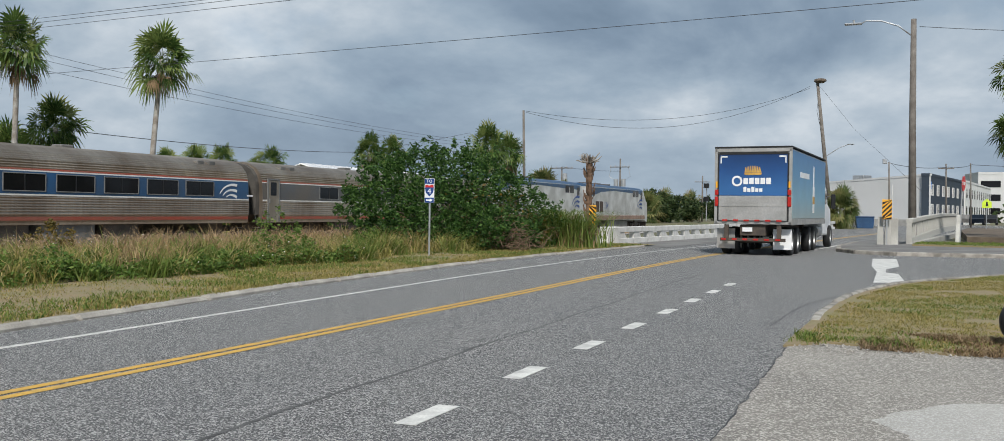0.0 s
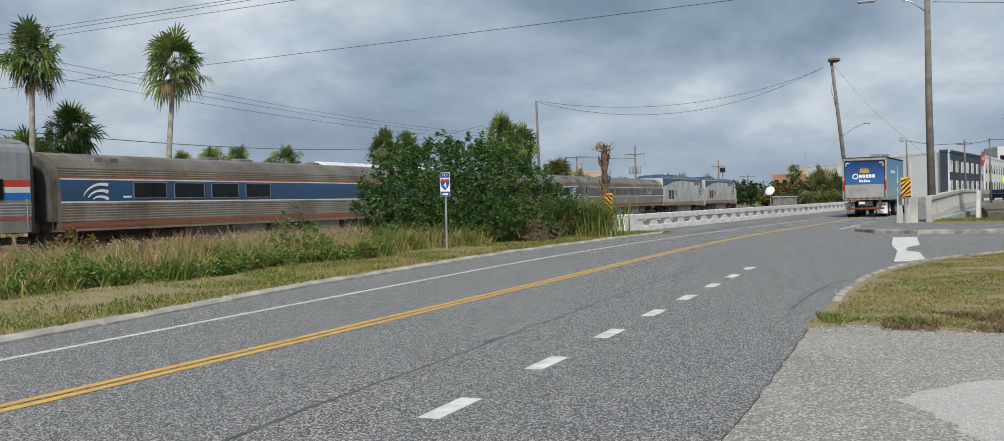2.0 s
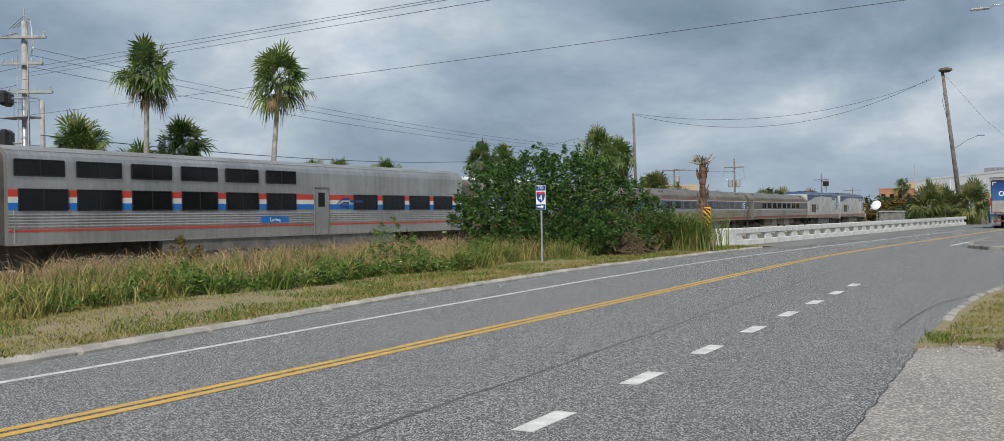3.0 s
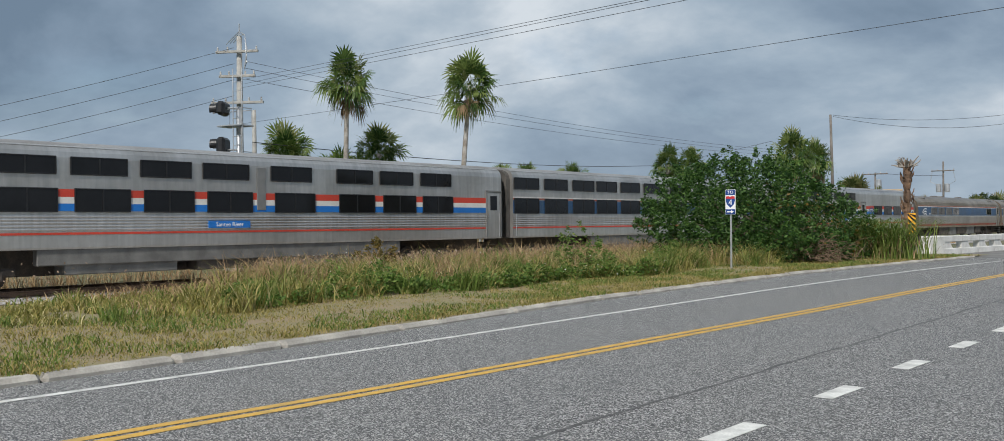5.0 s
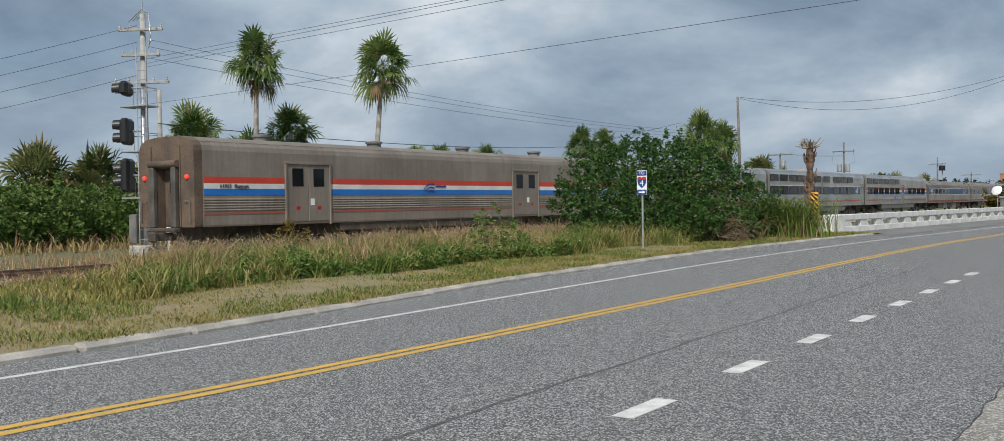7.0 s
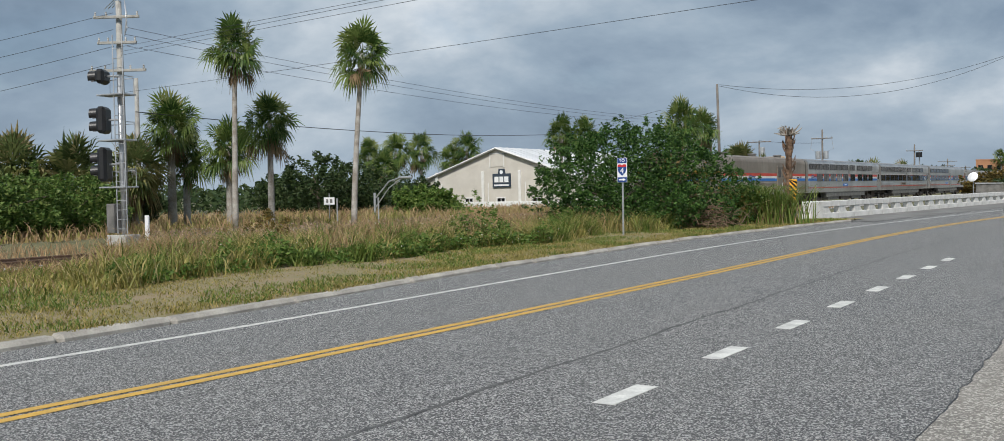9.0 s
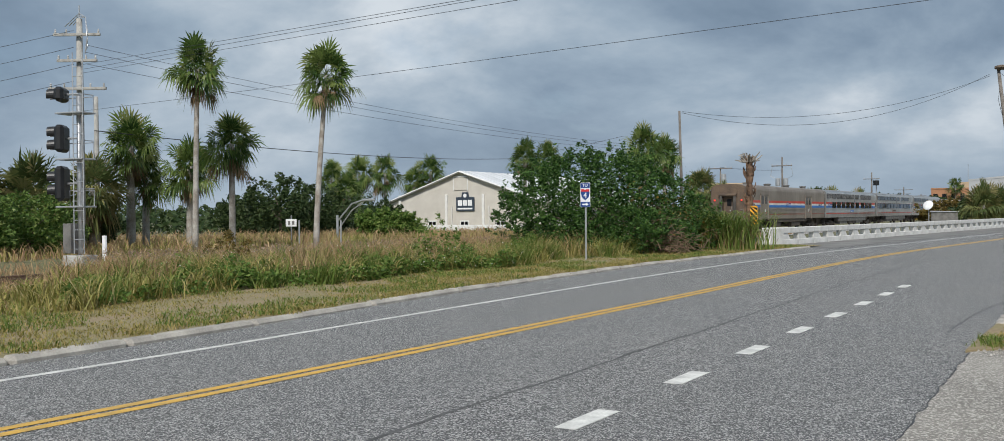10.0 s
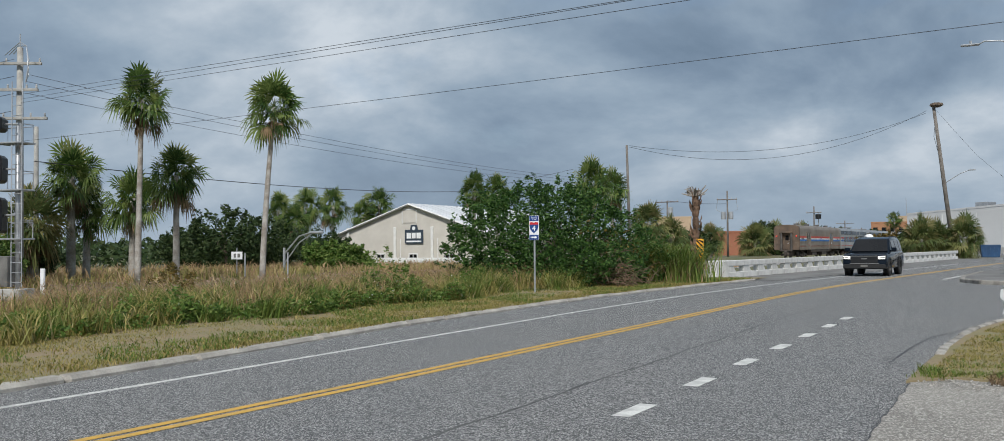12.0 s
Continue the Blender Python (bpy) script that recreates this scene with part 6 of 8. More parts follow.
# small pale sign beyond the railway, and thin posts
x, y = plan(43.65, 52)
t = thing("small_sign", "small pale blank rectangular sign on a thin post", "road sign", pose(x, y, -0.05, 0, 0, 43))
part("post", MB().tube([(0, 0, 0), (0, 0, 1.6)], 0.03, n=6), M["galv"], t)
part("panel", MB().box(-0.28, 0.28, -0.04, -0.02, 1.0, 1.4, 0.01), M["sign_white"], t)
part("legend_bar", MB().box(-0.16, -0.05, -0.045, -0.04, 1.1, 1.3).box(0.03, 0.16, -0.045, -0.04, 1.1, 1.3), M["under_grey"], t)
for az in (47.0, 43.2, 40.8):
    x, y = plan(az, 50)
    tagged(part("fence_post", MB().tube([(0, 0, 0), (0, 0, 1.35 if az < 45 else 1.0)], 0.04, n=6), M["galv"], None, "", pose(x, y, -0.05)), "thin grey metal post in the grass", "post", "thin posts")
# small street lamp beyond the railway
x, y = plan(41.0, 62)
t = thing("street_lamp", "low grey street lamp with an angled arm", "street lamp", pose(x, y, -0.05))
part("pole", MB().tube([(0, 0, 0), (0, 0, 1.6)], 0.08, n=8), M["galv"], t)
part("arm", MB().tube([(0, 0, 1.2), (1.2, 0, 2.3), (2.2, 0, 2.55)], 0.05, n=6).tube([(0, 0, 0.6), (1.2, 0, 1.9), (2.2, 0, 2.45)], 0.04, n=6).box(2.1, 3.0, -0.12, 0.12, 2.45, 2.6, 0.04), M["galv"], t)
# white dish and shed past the parapet
x, y = plan(7.37, 125)
t = thing("satellite_dish", "round white satellite dish on a short pole", "dish", pose(x, y, 0))
part("pole", MB().tube([(0, 0, 0), (0, 0, 1.9)], 0.06, n=8), M["galv"], t)
part("reflector", MB().lathe([(0, 0.0), (0.3, 0.03), (0.55, 0.12), (0.62, 0.18), (0.6, 0.22), (0, 0.1)], 20, pose(0, 0, 2.1, 65, 0, -20)), M["sign_white"], t, round_=True)
x, y = plan(6.6, 122)
t = thing("equipment_shed", "low grey metal equipment shed by the railway", "shed", pose(x, y, 0, 0, 0, 8))
part("wall", MB().box(-1.4, 1.4, -1, 1, 0, 1.35, 0.02), M["under_grey"], t)
part("roof", MB().prism([(-1.5, 1.35), (1.5, 1.35), (1.5, 1.45), (-1.5, 1.5)], -1.1, 1.1, pose(0, 0, 0, 90, 0, 0)), M["galv"], t)
# blue skip past the bridge
x, y = plan(1.35, 108)
t = thing("waste_skip", "blue steel waste skip on the road side", "skip", pose(x, y, 0, 0, 0, 6))
t.scale = (0.85, 0.85, 0.9)
part("body", MB().prism([(-0.95, 0.1), (0.95, 0.1), (1.05, 1.35), (-1.05, 1.35)], -0.8, 0.8, pose(0, 0, 0, 90, 0, 0)), M["skip_blue"], t)
part("lid", MB().box(-1.08, 1.08, -0.85, 0.85, 1.35, 1.5, 0.03), M["skip_blue"], t)
mb = MB()
for k in range(5):
    mb.box(-0.85 + 0.4 * k, -0.78 + 0.4 * k, -0.86, -0.79, 0.2, 1.3)
part("rib", mb, M["skip_blue"], t)

# ---- buildings ----
def gable_house():
    """Cream gabled building beyond the railway; its gable looks back along the road."""
    Y0, XP, HW, PEAK, EAVE, D = 82.0, -54.7, 10.2, 5.85, 2.5, 26.0
    t = thing("gabled_building", "cream stucco gabled building with white metal roof and a dark sign", "building", pose(XP, Y0, 0))
    wall = part("front_wall", MB().prism([(-HW, -0.1), (HW, -0.1), (HW, EAVE), (0, PEAK), (-HW, EAVE)], 0, 0.3, pose(0, 0.3, 0, 90, 0, 0)), M["stucco"], t)
    for sx in (-1, 1):
        part("side_wall", MB().box(min(sx * HW, sx * (HW - 0.3)), max(sx * HW, sx * (HW - 0.3)), 0.3, D, -0.1, EAVE), M["stucco"], t)
        v = [(sx * (HW + 0.5), -0.35, EAVE - 0.18), (0, -0.35, PEAK + 0.02), (0, D, PEAK + 0.02), (sx * (HW + 0.5), D, EAVE - 0.18)]
        rf = part("roof", MB().add(v + [(a, b, c + 0.14) for a, b, c in v], [(0, 1, 2, 3), (4, 7, 6, 5), (0, 4, 5, 1), (1, 5, 6, 2), (2, 6, 7, 3), (3, 7, 4, 0)]), M["metal_roof"], t)
        for k in range(20):
            y = 0.5 + k * 1.3
            part("roof_seam", MB().tube([(sx * (HW + 0.48), y, EAVE - 0.02), (0, y, PEAK + 0.18)], 0.03, n=4), M["metal_roof"], rf)
        part("gable_trim", MB().tube([(sx * (HW + 0.5), -0.36, EAVE - 0.14), (0, -0.36, PEAK + 0.05)], 0.11, n=4), M["trim_white"], t)
    part("rear_wall", MB().prism([(-HW, -0.1), (HW, -0.1), (HW, EAVE), (0, PEAK), (-HW, EAVE)], 0, 0.3, pose(0, D, 0, 90, 0, 0)), M["stucco"], t)
    vent = part("gable_vent", MB().box(-0.85, 0.75, -0.06, 0.02, 4.0, 5.35, 0.03), M["stucco"], t)
    part("vent_frame", MB().box(-0.95, -0.85, -0.09, 0.02, 3.95, 5.4).box(0.75, 0.85, -0.09, 0.02, 3.95, 5.4).box(-0.95, 0.85, -0.09, 0.02, 5.35, 5.45), M["trim_white"], vent)
    for x in (-3.6, 0.4, 4.7, 8.6):
        w = part("window", MB().box(x - 0.45, x + 0.45, -0.03, 0.02, -0.05, 0.8), M["dark_glass"], t)
        part("window_trim", MB().box(x - 0.55, x - 0.45, -0.07, 0.02, -0.1, 0.8).box(x + 0.45, x + 0.55, -0.07, 0.02, -0.1, 0.8).box(x - 0.55, x + 0.55, -0.07, 0.02, 0.8, 0.92), M["trim_white"], w)
        part("mullion", MB().box(x - 0.03, x + 0.03, -0.05, -0.02, -0.05, 0.8), M["trim_white"], w)
    for x in (-1.6, 2.9, -7.6):
        part("downpipe", MB().box(x - 0.35, x - 0.05, -0.16, 0.0, -0.1, 3.6, 0.03).tube([(x + 0.5, -0.1, 0), (x + 0.5, -0.1, 2.4)], 0.05, n=6), M["trim_white"], t)
    sg = part("sign", MB().prism([(-1.1, 1.85), (1.1, 1.85), (1.1, 3.25), (0.45, 3.25), (0.35, 3.75), (-0.35, 3.75), (-0.45, 3.25), (-1.1, 3.25)], 0.05, 0.14, pose(0.55, 0, 0.05, 90, 0, 0)), M["navy"], t, "dark teal business sign with plain white shapes")
    part("sign_shape", MB().box(-0.30, 1.40, -0.17, -0.14, 2.42, 3.0), M["sign_white"], sg)
    for x0 in (0.22, 0.80):
        part("sign_gap", MB().box(x0, x0 + 0.10, -0.18, -0.165, 2.42, 3.0), M["navy"], sg)
    part("sign_bar", MB().box(-0.35, 1.45, -0.16, -0.14, 2.05, 2.2), M["sign_white"], sg)
    part("sign_mark", MB().lathe([(0, 0), (0.2, 0), (0.2, 0.03), (0, 0.03)], 14, pose(0.55, -0.14, 3.45, 90, 0, 0)), M["sign_white"], sg)
    # low white wall in front
    lw = thing("garden_wall", "low white painted wall before the cream building", "wall", pose(XP + 1.5, Y0 - 7, 0))
    part("wall", MB().box(-1.0, 14, -0.12, 0.12, -0.1, 0.55, 0.02), M["white_wall"], lw)


gable_house()


def long_block(name, label, a, b, depth, h, key, rows=(), parapet_h=0.3, win=(1.0, 1.3), trim="trim_white", pitch=2.6, roof="roof_steel", side_rows=True):
    """A flat-roofed block whose front runs from a to b (plan points); rows: heights of window sills."""
    a, b = Vector(a), Vector(b)
    d = b - a
    Lx = d.length
    t = thing(name, label, "building", pose(a.x, a.y, 0, 0, 0, math.degrees(math.atan2(d.y, d.x))))
    part("wall", MB().box(0, Lx, 0, depth, -0.2, h), M[key], t)
    part("roof", MB().box(0.2, Lx - 0.2, 0.2, depth - 0.2, h, h + 0.06), M[roof], t)
    part("parapet", MB().box(-0.08, Lx + 0.08, -0.08, 0.12, h - 0.02, h + parapet_h).box(-0.08, 0.12, 0.12, depth + 0.08, h - 0.02, h + parapet_h).box(Lx - 0.12, Lx + 0.08, 0.12, depth + 0.08, h - 0.02, h + parapet_h), M[key], t)
    n = int(Lx / pitch)
    for z in rows:
        for k in range(n):
            x = (k + 0.5) * Lx / n
            w = part("window", MB().box(x - win[0] / 2, x + win[0] / 2, -0.06, 0.02, z, z + win[1]), M["dark_glass"], t)
            if trim:
                part("frame", MB().box(x - win[0] / 2 - 0.14, x - win[0] / 2, -0.1, 0.02, z - 0.14, z + win[1] + 0.14).box(x + win[0] / 2, x + win[0] / 2 + 0.14, -0.1, 0.02, z - 0.14, z + win[1] + 0.14).box(x - win[0] / 2, x + win[0] / 2, -0.1, 0.02, z + win[1], z + win[1] + 0.14).box(x - win[0] / 2, x + win[0] / 2, -0.1, 0.02, z - 0.14, z).box(x - 0.06, x + 0.06, -0.09, 0.02, z, z + win[1]), M[trim], w)
    return t, Lx


# warehouse by the far side of the bridge: pale flank, navy front
C = Vector(plan(-1.91, 150))
Lw = Vector(plan(5.4, 166))
R1 = Vector(plan(-3.62, 184))
d = (R1 - C)
wh, Lx = long_block("warehouse", "pale grey warehouse flank with dark navy two-storey front", (C.x, C.y), (R1.x, R1.y), 1.0, 7.2, "navy", (1.7, 4.55), 0.35, (1.5, 1.35), "trim_white", 4.4)
dl = (Lw - C)
fl = thing("warehouse_flank", "long pale grey rendered warehouse wall", "building", pose(C.x, C.y, 0, 0, 0, math.degrees(math.atan2(dl.y, dl.x))))
Lf = dl.length
part("wall", MB().prism([(0, -0.2), (Lf, -0.2), (Lf, 6.1), (0, 7.2)], 0.0, 0.4, pose(0, 0, 0, 90, 0, 0)), M["pale_wall"], fl)
part("coping", MB().prism([(-0.1, 7.2), (Lf, 6.1), (Lf, 6.35), (-0.1, 7.5)], -0.05, 0.45, pose(0, 0, 0, 90, 0, 0)), M["pale_wall"], fl)
part("base_course", MB().box(0, Lf, 0.0, 0.05, -0.2, 0.9), M["concrete"], fl)
for x in (6, 13, 19):
    part("pilaster", MB().box(x, x + 0.4, 0.0, 0.1, 0.9, 6.0), M["pale_wall"], fl)
part("roof_unit", MB().box(12, 14, -3, -1, 6.2, 7.6, 0.05), M["galv"], fl)
part("wall_plaque", MB().box(1.0, 1.9, -0.06, 0.0, 5.3, 6.4), M["bright_blue"], wh, "plain light blue square plaque")
R2 = Vector(plan(-4.9, 235))
wb, _ = long_block("white_building", "white two-storey building with a row of dark windows", (R1.x + 0.3, R1.y + 1), (R2.x, R2.y), 12, 7.4, "white_wall", (1.6, 4.7), 0.3, (1.2, 1.6), None, 4.2)
q = plan(-4.3, 270)
pk, _ = long_block("parking_building", "pale concrete building with dark bands of openings", q, (q[0] + 40, q[1] + 6), 14, 12.0, "pale_wall", (2.0, 5.4, 8.8), 0.6, (4.6, 1.6), None, 5.6)
# brick buildings past the bridge
q0, q1 = plan(7.25, 330), plan(4.6, 330)
bb, _ = long_block("brick_building", "orange brick office building with rows of square windows", q0, q1, 14, 8.2, "brick", (1.2, 4.9), 0.4, (1.3, 1.9), None, 2.3)
q2, q3 = plan(5.75, 216), plan(3.0, 220)
part("upper_storey", MB().box(8.0, 15.0, 1.0, 10.0, 8.3, 10.4), M["tan"], bb)
part("antenna", MB().tube([(10.5, 2, 9), (10.5, 2, 16.0)], 0.08, n=5), M["galv"], bb)
q0, q1 = plan(19.0, 165), plan(17.1, 165)
long_block("tan_building", "flat-roofed orange-tan building behind the palms", q0, q1, 10, 6.2, "tan", (), 0.2)
q0, q1 = plan(17.3, 150), plan(13.6, 150)
long_block("brick_shed", "low red brick building beside the railway", q0, q1, 10, 3.4, "red_brick", (), 0.25)


def parked_car(x, y, turn, key, lab):
    t = thing("parked_car", lab, "car", pose(x, y, 0.3, 0, 0, turn), "parked cars")
    part("body", MB().prism([(-2.2, 0.3), (2.2, 0.3), (2.25, 0.75), (1.2, 0.9), (0.6, 1.4), (-1.3, 1.42), (-2.0, 0.95), (-2.25, 0.85)], -0.88, 0.88, pose(0, 0, 0, 90, 0, 0)), M[key], t)
    part("side_glass", MB().prism([(-1.7, 0.95), (1.0, 0.93), (0.52, 1.33), (-1.25, 1.35)], -0.89, 0.89, pose(0, 0, 0, 90, 0, 0)), M["dark_glass"], t)
    for wx in (-1.4, 1.4):
        for wy in (-0.82, 0.82):
            part("wheel", MB().lathe([(0, -0.1), (0.32, -0.1), (0.34, 0), (0.32, 0.1), (0, 0.1)], 14, pose(wx, wy, 0.33, 90, 0, 0)), M["rubber"], t)


for az, d, key, lab in ((-3.75, 150, "under_grey", "dark grey parked car by the buildings"), (-4.3, 146, "suv_paint", "black parked car beside the bank"), (-4.9, 150, "black", "black parked car in front of the white building")):
    x, y = plan(az, d)
    parked_car(x, y, 82, key, lab)

# black object standing at the edge of the apron
t = thing("tyre", "old black rubber tyre standing at the lawn's edge", "tyre", pose(1.46, 12.3, 0.31, 0, 0, 10))
part("tread", MB().lathe([(0.17, -0.1), (0.26, -0.11), (0.29, -0.07), (0.29, 0.07), (0.26, 0.11), (0.17, 0.1), (0.17, -0.1)], 24, pose(0, 0, 0, 90, 0, 0)), M["rubber"], t, round_=True)

# ---- plants ----
R = np.random.default_rng(11)


def np_mesh(name, verts, k, material):
    """A mesh of separate faces of k corners each."""
    me = bpy.data.meshes.new(name)
    verts = np.ascontiguousarray(verts, dtype=np.float32)
    n = len(verts)
    me.vertices.add(n), me.loops.add(n), me.polygons.add(n // k)
    me.vertices.foreach_set("co", verts.ravel())
    me.loops.foreach_set("vertex_index", np.arange(n, dtype=np.int32))
    me.polygons.foreach_set("loop_start", np.arange(0, n, k, dtype=np.int32))
    me.update()
    me.validate()
    me.materials.append(material)
    return me


def blades(name, xy, z, h, w, lean, material, label, kind="stuff", category="grass"):
    """Bent grass blades: two quads each, as strips of six corners joined into one island."""
    n = len(xy)
    hh = h[0] + (h[1] - h[0]) * R.random(n) ** 1.3
    hh *= np.array([max(0.3, 0.85 + 0.75 * noise.noise(Vector((x * 1.5, y * 1.5, 8))) + 0.45 * noise.noise(Vector((x * 4.5, y * 4.5, 3)))) for x, y in xy])
    if callable(z):
        hh *= np.interp(np.degrees(np.arctan2(-xy[:, 0], xy[:, 1])), [55.5, 58.5], [1.0, 0.38])
    az, ln = R.random(n) * 2 * np.pi, lean * (0.3 + R.random(n))
    fa = R.random(n) * np.pi
    side = np.stack([np.cos(fa), np.sin(fa), np.zeros(n)], 1) * (w * (0.6 + 0.8 * R.random(n)))[:, None]
    d = np.stack([np.cos(az), np.sin(az), np.zeros(n)], 1)
    zz = np.array([z(x, y) for x, y in xy]) if callable(z) else np.broadcast_to(z, n)
    base = np.column_stack([xy, zz])
    mid = base + d * (hh * ln * 0.35)[:, None] + np.array([0, 0, 1]) * (hh * 0.6)[:, None]
    tip = base + d * (hh * ln)[:, None] + np.array([0, 0, 1]) * (hh * (1 - 0.25 * ln))[:, None]
    v = np.empty((n, 5, 3))
    v[:, 0], v[:, 1], v[:, 2], v[:, 3], v[:, 4] = base - side, base + side, mid + side * 0.8, mid - side * 0.8, tip
    me = bpy.data.meshes.new(name)
    me.vertices.add(n * 5), me.loops.add(n * 7), me.polygons.add(n * 2)
    me.vertices.foreach_set("co", np.ascontiguousarray(v, dtype=np.float32).ravel())
    idx = (np.arange(n)[:, None] * 5 + np.array([0, 1, 2, 3, 3, 2, 4])).astype(np.int32)
    me.loops.foreach_set("vertex_index", idx.ravel())
    st = (np.arange(n)[:, None] * 7 + np.array([0, 4])).astype(np.int32)
    me.polygons.foreach_set("loop_start", st.ravel())
    me.update()
    me.materials.append(material)
    return tagged(new(name, me), label, category, "", kind)


def patchy(xy, scale, low, seed):
    """Keeps points where a noise field is above low."""
    keep = [noise.noise(Vector((x * scale + seed, y * scale, seed))) > low for x, y in xy]
    return xy[np.array(keep)]


def open_track(xy, keep):
    """Thins the tall growth where the track lies open to the road."""
    az = np.degrees(np.arctan2(-xy[:, 0], xy[:, 1]))
    return xy[((az < 54) | (R.random(len(xy)) < keep)) & ((az < 54) | (xy[:, 0] > -17.5))]


def scatter(n, x0, x1, y0, y1):
    """Points between two lines x0(y), x1(y)."""
    y = y0 + (y1 - y0) * R.random(n)
    a, b = np.array([x0(v) for v in y]), np.array([x1(v) for v in y])
    return np.column_stack([a + (b - a) * R.random(n), y])


front = lambda y: -13.5 + bend(y) * 0.5 + 0.35 * math.sin(y * 0.9)
back = lambda y: TX(y) + 2.9
blades("mown_grass", patchy(scatter(90000, lambda y: front(y) - 0.6, lambda y: kerb_x(y) - 0.18, -2, 41), 0.55, -0.8, 3.0), 0.08, (0.02, 0.085), 0.006, 1.1, M["mown"], "short patchy dry grass along the kerb")
blades("mown_grass", patchy(scatter(46000, lambda y: front(y) - 0.8, lambda y: kerb_x(y) - 0.12, 4, 41.5), 0.6, 0.05, 9.0), 0.08, (0.03, 0.14), 0.007, 0.9, M["fresh"], "fresh green grass along the kerb")
blades("mown_grass", patchy(scatter(14000, lambda y: kerb_x(y) - 0.55, lambda y: kerb_x(y) - 0.02, -2, 41.5), 0.8, 0.1, 19.0), 0.065, (0.03, 0.11), 0.006, 1.3, M["mown"], "ragged grass hanging over the kerb")
blades("tall_grass", patchy(open_track(scatter(36000, lambda y: front(y) - 4.5, front, -2, 36), 0.8), 0.6, -0.12, 5.0), verge_z, (0.15, 0.62), 0.010, 1.0, M["weeds"], "tall yellow-green grass on the verge")
blades("tall_grass", patchy(open_track(scatter(13000, lambda y: front(y) - 6.5, lambda y: front(y) - 0.5, 0, 36), 0.4), 0.5, 0.0, 15.0), verge_z, (0.28, 0.75), 0.011, 1.0, M["fresh"], "tall green grass on the verge")
blades("dry_weeds", patchy(open_track(scatter(26000, lambda y: back(y) - 0.2, lambda y: front(y) - 4.0, 2, 37), 0.25), 0.5, -0.15, 21.0), verge_z, (0.3, 0.85), 0.008, 0.7, M["straw"], "tall brown dry seed stalks near the railway")
blades("dry_weeds", patchy(scatter(18000, lambda y: front(y) - 5.0, lambda y: front(y) - 0.9, 8, 34), 0.5, 0.05, 27.0), verge_z, (0.4, 0.92), 0.008, 0.7, M["straw"], "brown dry seed stalks among green weeds")


def tussocks(n, per, x0, x1, y0, y1, spread):
    """Clumped points, per of them round each of n centres."""
    c = np.repeat(scatter(n, x0, x1, y0, y1), per, axis=0)
    return c + R.normal(size=c.shape) * spread * np.repeat(0.5 + R.random(n), per)[:, None]


blades("grass_tussocks", open_track(tussocks(520, 75, lambda y: front(y) - 6.5, lambda y: front(y) - 0.1, -2, 34, 0.12), 0.8), verge_z, (0.3, 0.8), 0.010, 0.9, M["weeds"], "pale yellow-green grass tussocks on the verge")
blades("grass_tussocks", open_track(tussocks(170, 85, lambda y: front(y) - 5.0, front, 0, 34, 0.11), 0.5), verge_z, (0.3, 0.85), 0.010, 0.85, M["fresh"], "bright green grass tussocks on the verge")
blades("straw_tussocks", open_track(tussocks(330, 85, lambda y: back(y), lambda y: front(y) - 2.5, 1, 37, 0.2), 0.2), verge_z, (0.4, 0.98), 0.008, 0.6, M["straw"], "tall pale brown stalk clumps near the railway")
blades("far_grass", patchy(scatter(24000, lambda y: TX(y) - 26, lambda y: TX(y) - 4.9, 8, 70), 0.22, -0.15, 51.0), -0.06, (0.25, 0.85), 0.022, 0.7, M["straw"], "rough dry grass beyond the railway")
blades("far_grass", scatter(15000, lambda y: TX(y) - 24, lambda y: TX(y) - 4.9, 8, 62), -0.06, (0.2, 0.7), 0.022, 0.8, M["weeds"], "rough green grass beyond the railway")
blades("trackside_grass", scatter(9000, lambda y: TX(y) - 5.6, lambda y: TX(y) - 2.3, 2, 70), -0.45, (0.25, 0.7), 0.013, 0.7, M["straw"], "dry grass on the far foot of the ballast")
blades("trackside_grass", scatter(4000, lambda y: TX(y) + 2.4, lambda y: back(y) + 1.0, 12, 90), -0.5, (0.2, 0.6), 0.013, 0.7, M["straw"], "dry grass at the foot of the ballast")


def in_poly(p, poly):
    c = False
    for (x1, y1), (x2, y2) in zip(poly, poly[1:] + poly[:1]):
        if (y1 > p[1]) != (y2 > p[1]) and p[0] < (x2 - x1) * (p[1] - y1) / (y2 - y1) + x1:
            c = not c
    return c


def on_lawn(n, inset):
    """Points on the lawn, kept inset metres off its kerb."""
    return np.array([p for p in scatter(n, lambda y: -1.2, lambda y: 5.0, 11.2, 27) if in_poly((p[0] - inset, p[1]), LAWN) and in_poly((p[0], p[1] - 0.05), LAWN)])


blades("lawn_grass", patchy(on_lawn(150000, 0.16), 0.9, -0.32, 33.0), 0.025, (0.012, 0.05), 0.005, 1.2, M["mown"], "short dry yellow-green lawn grass")
blades("lawn_grass", patchy(on_lawn(60000, 0.2), 0.45, 0.02, 41.0), 0.025, (0.015, 0.065), 0.005, 1.1, M["fresh"], "green tufts in the dry lawn")
blades("lawn_grass", np.array([p for p in tussocks(11, 90, lambda y: -1.02, lambda y: 0.1, 11.55, 12.3, 0.08)]), 0.02, (0.03, 0.12), 0.006, 1.0, M["fresh"], "ragged green grass at the tip of the lawn")
blades("island_tufts", scatter(5000, lambda y: 0.9 + (y - 47) * 0.1, lambda y: 9.0, 47, 51.3), 0.2, (0.05, 0.12), 0.012, 0.8, M["fresh"], "grass on the pavement island")


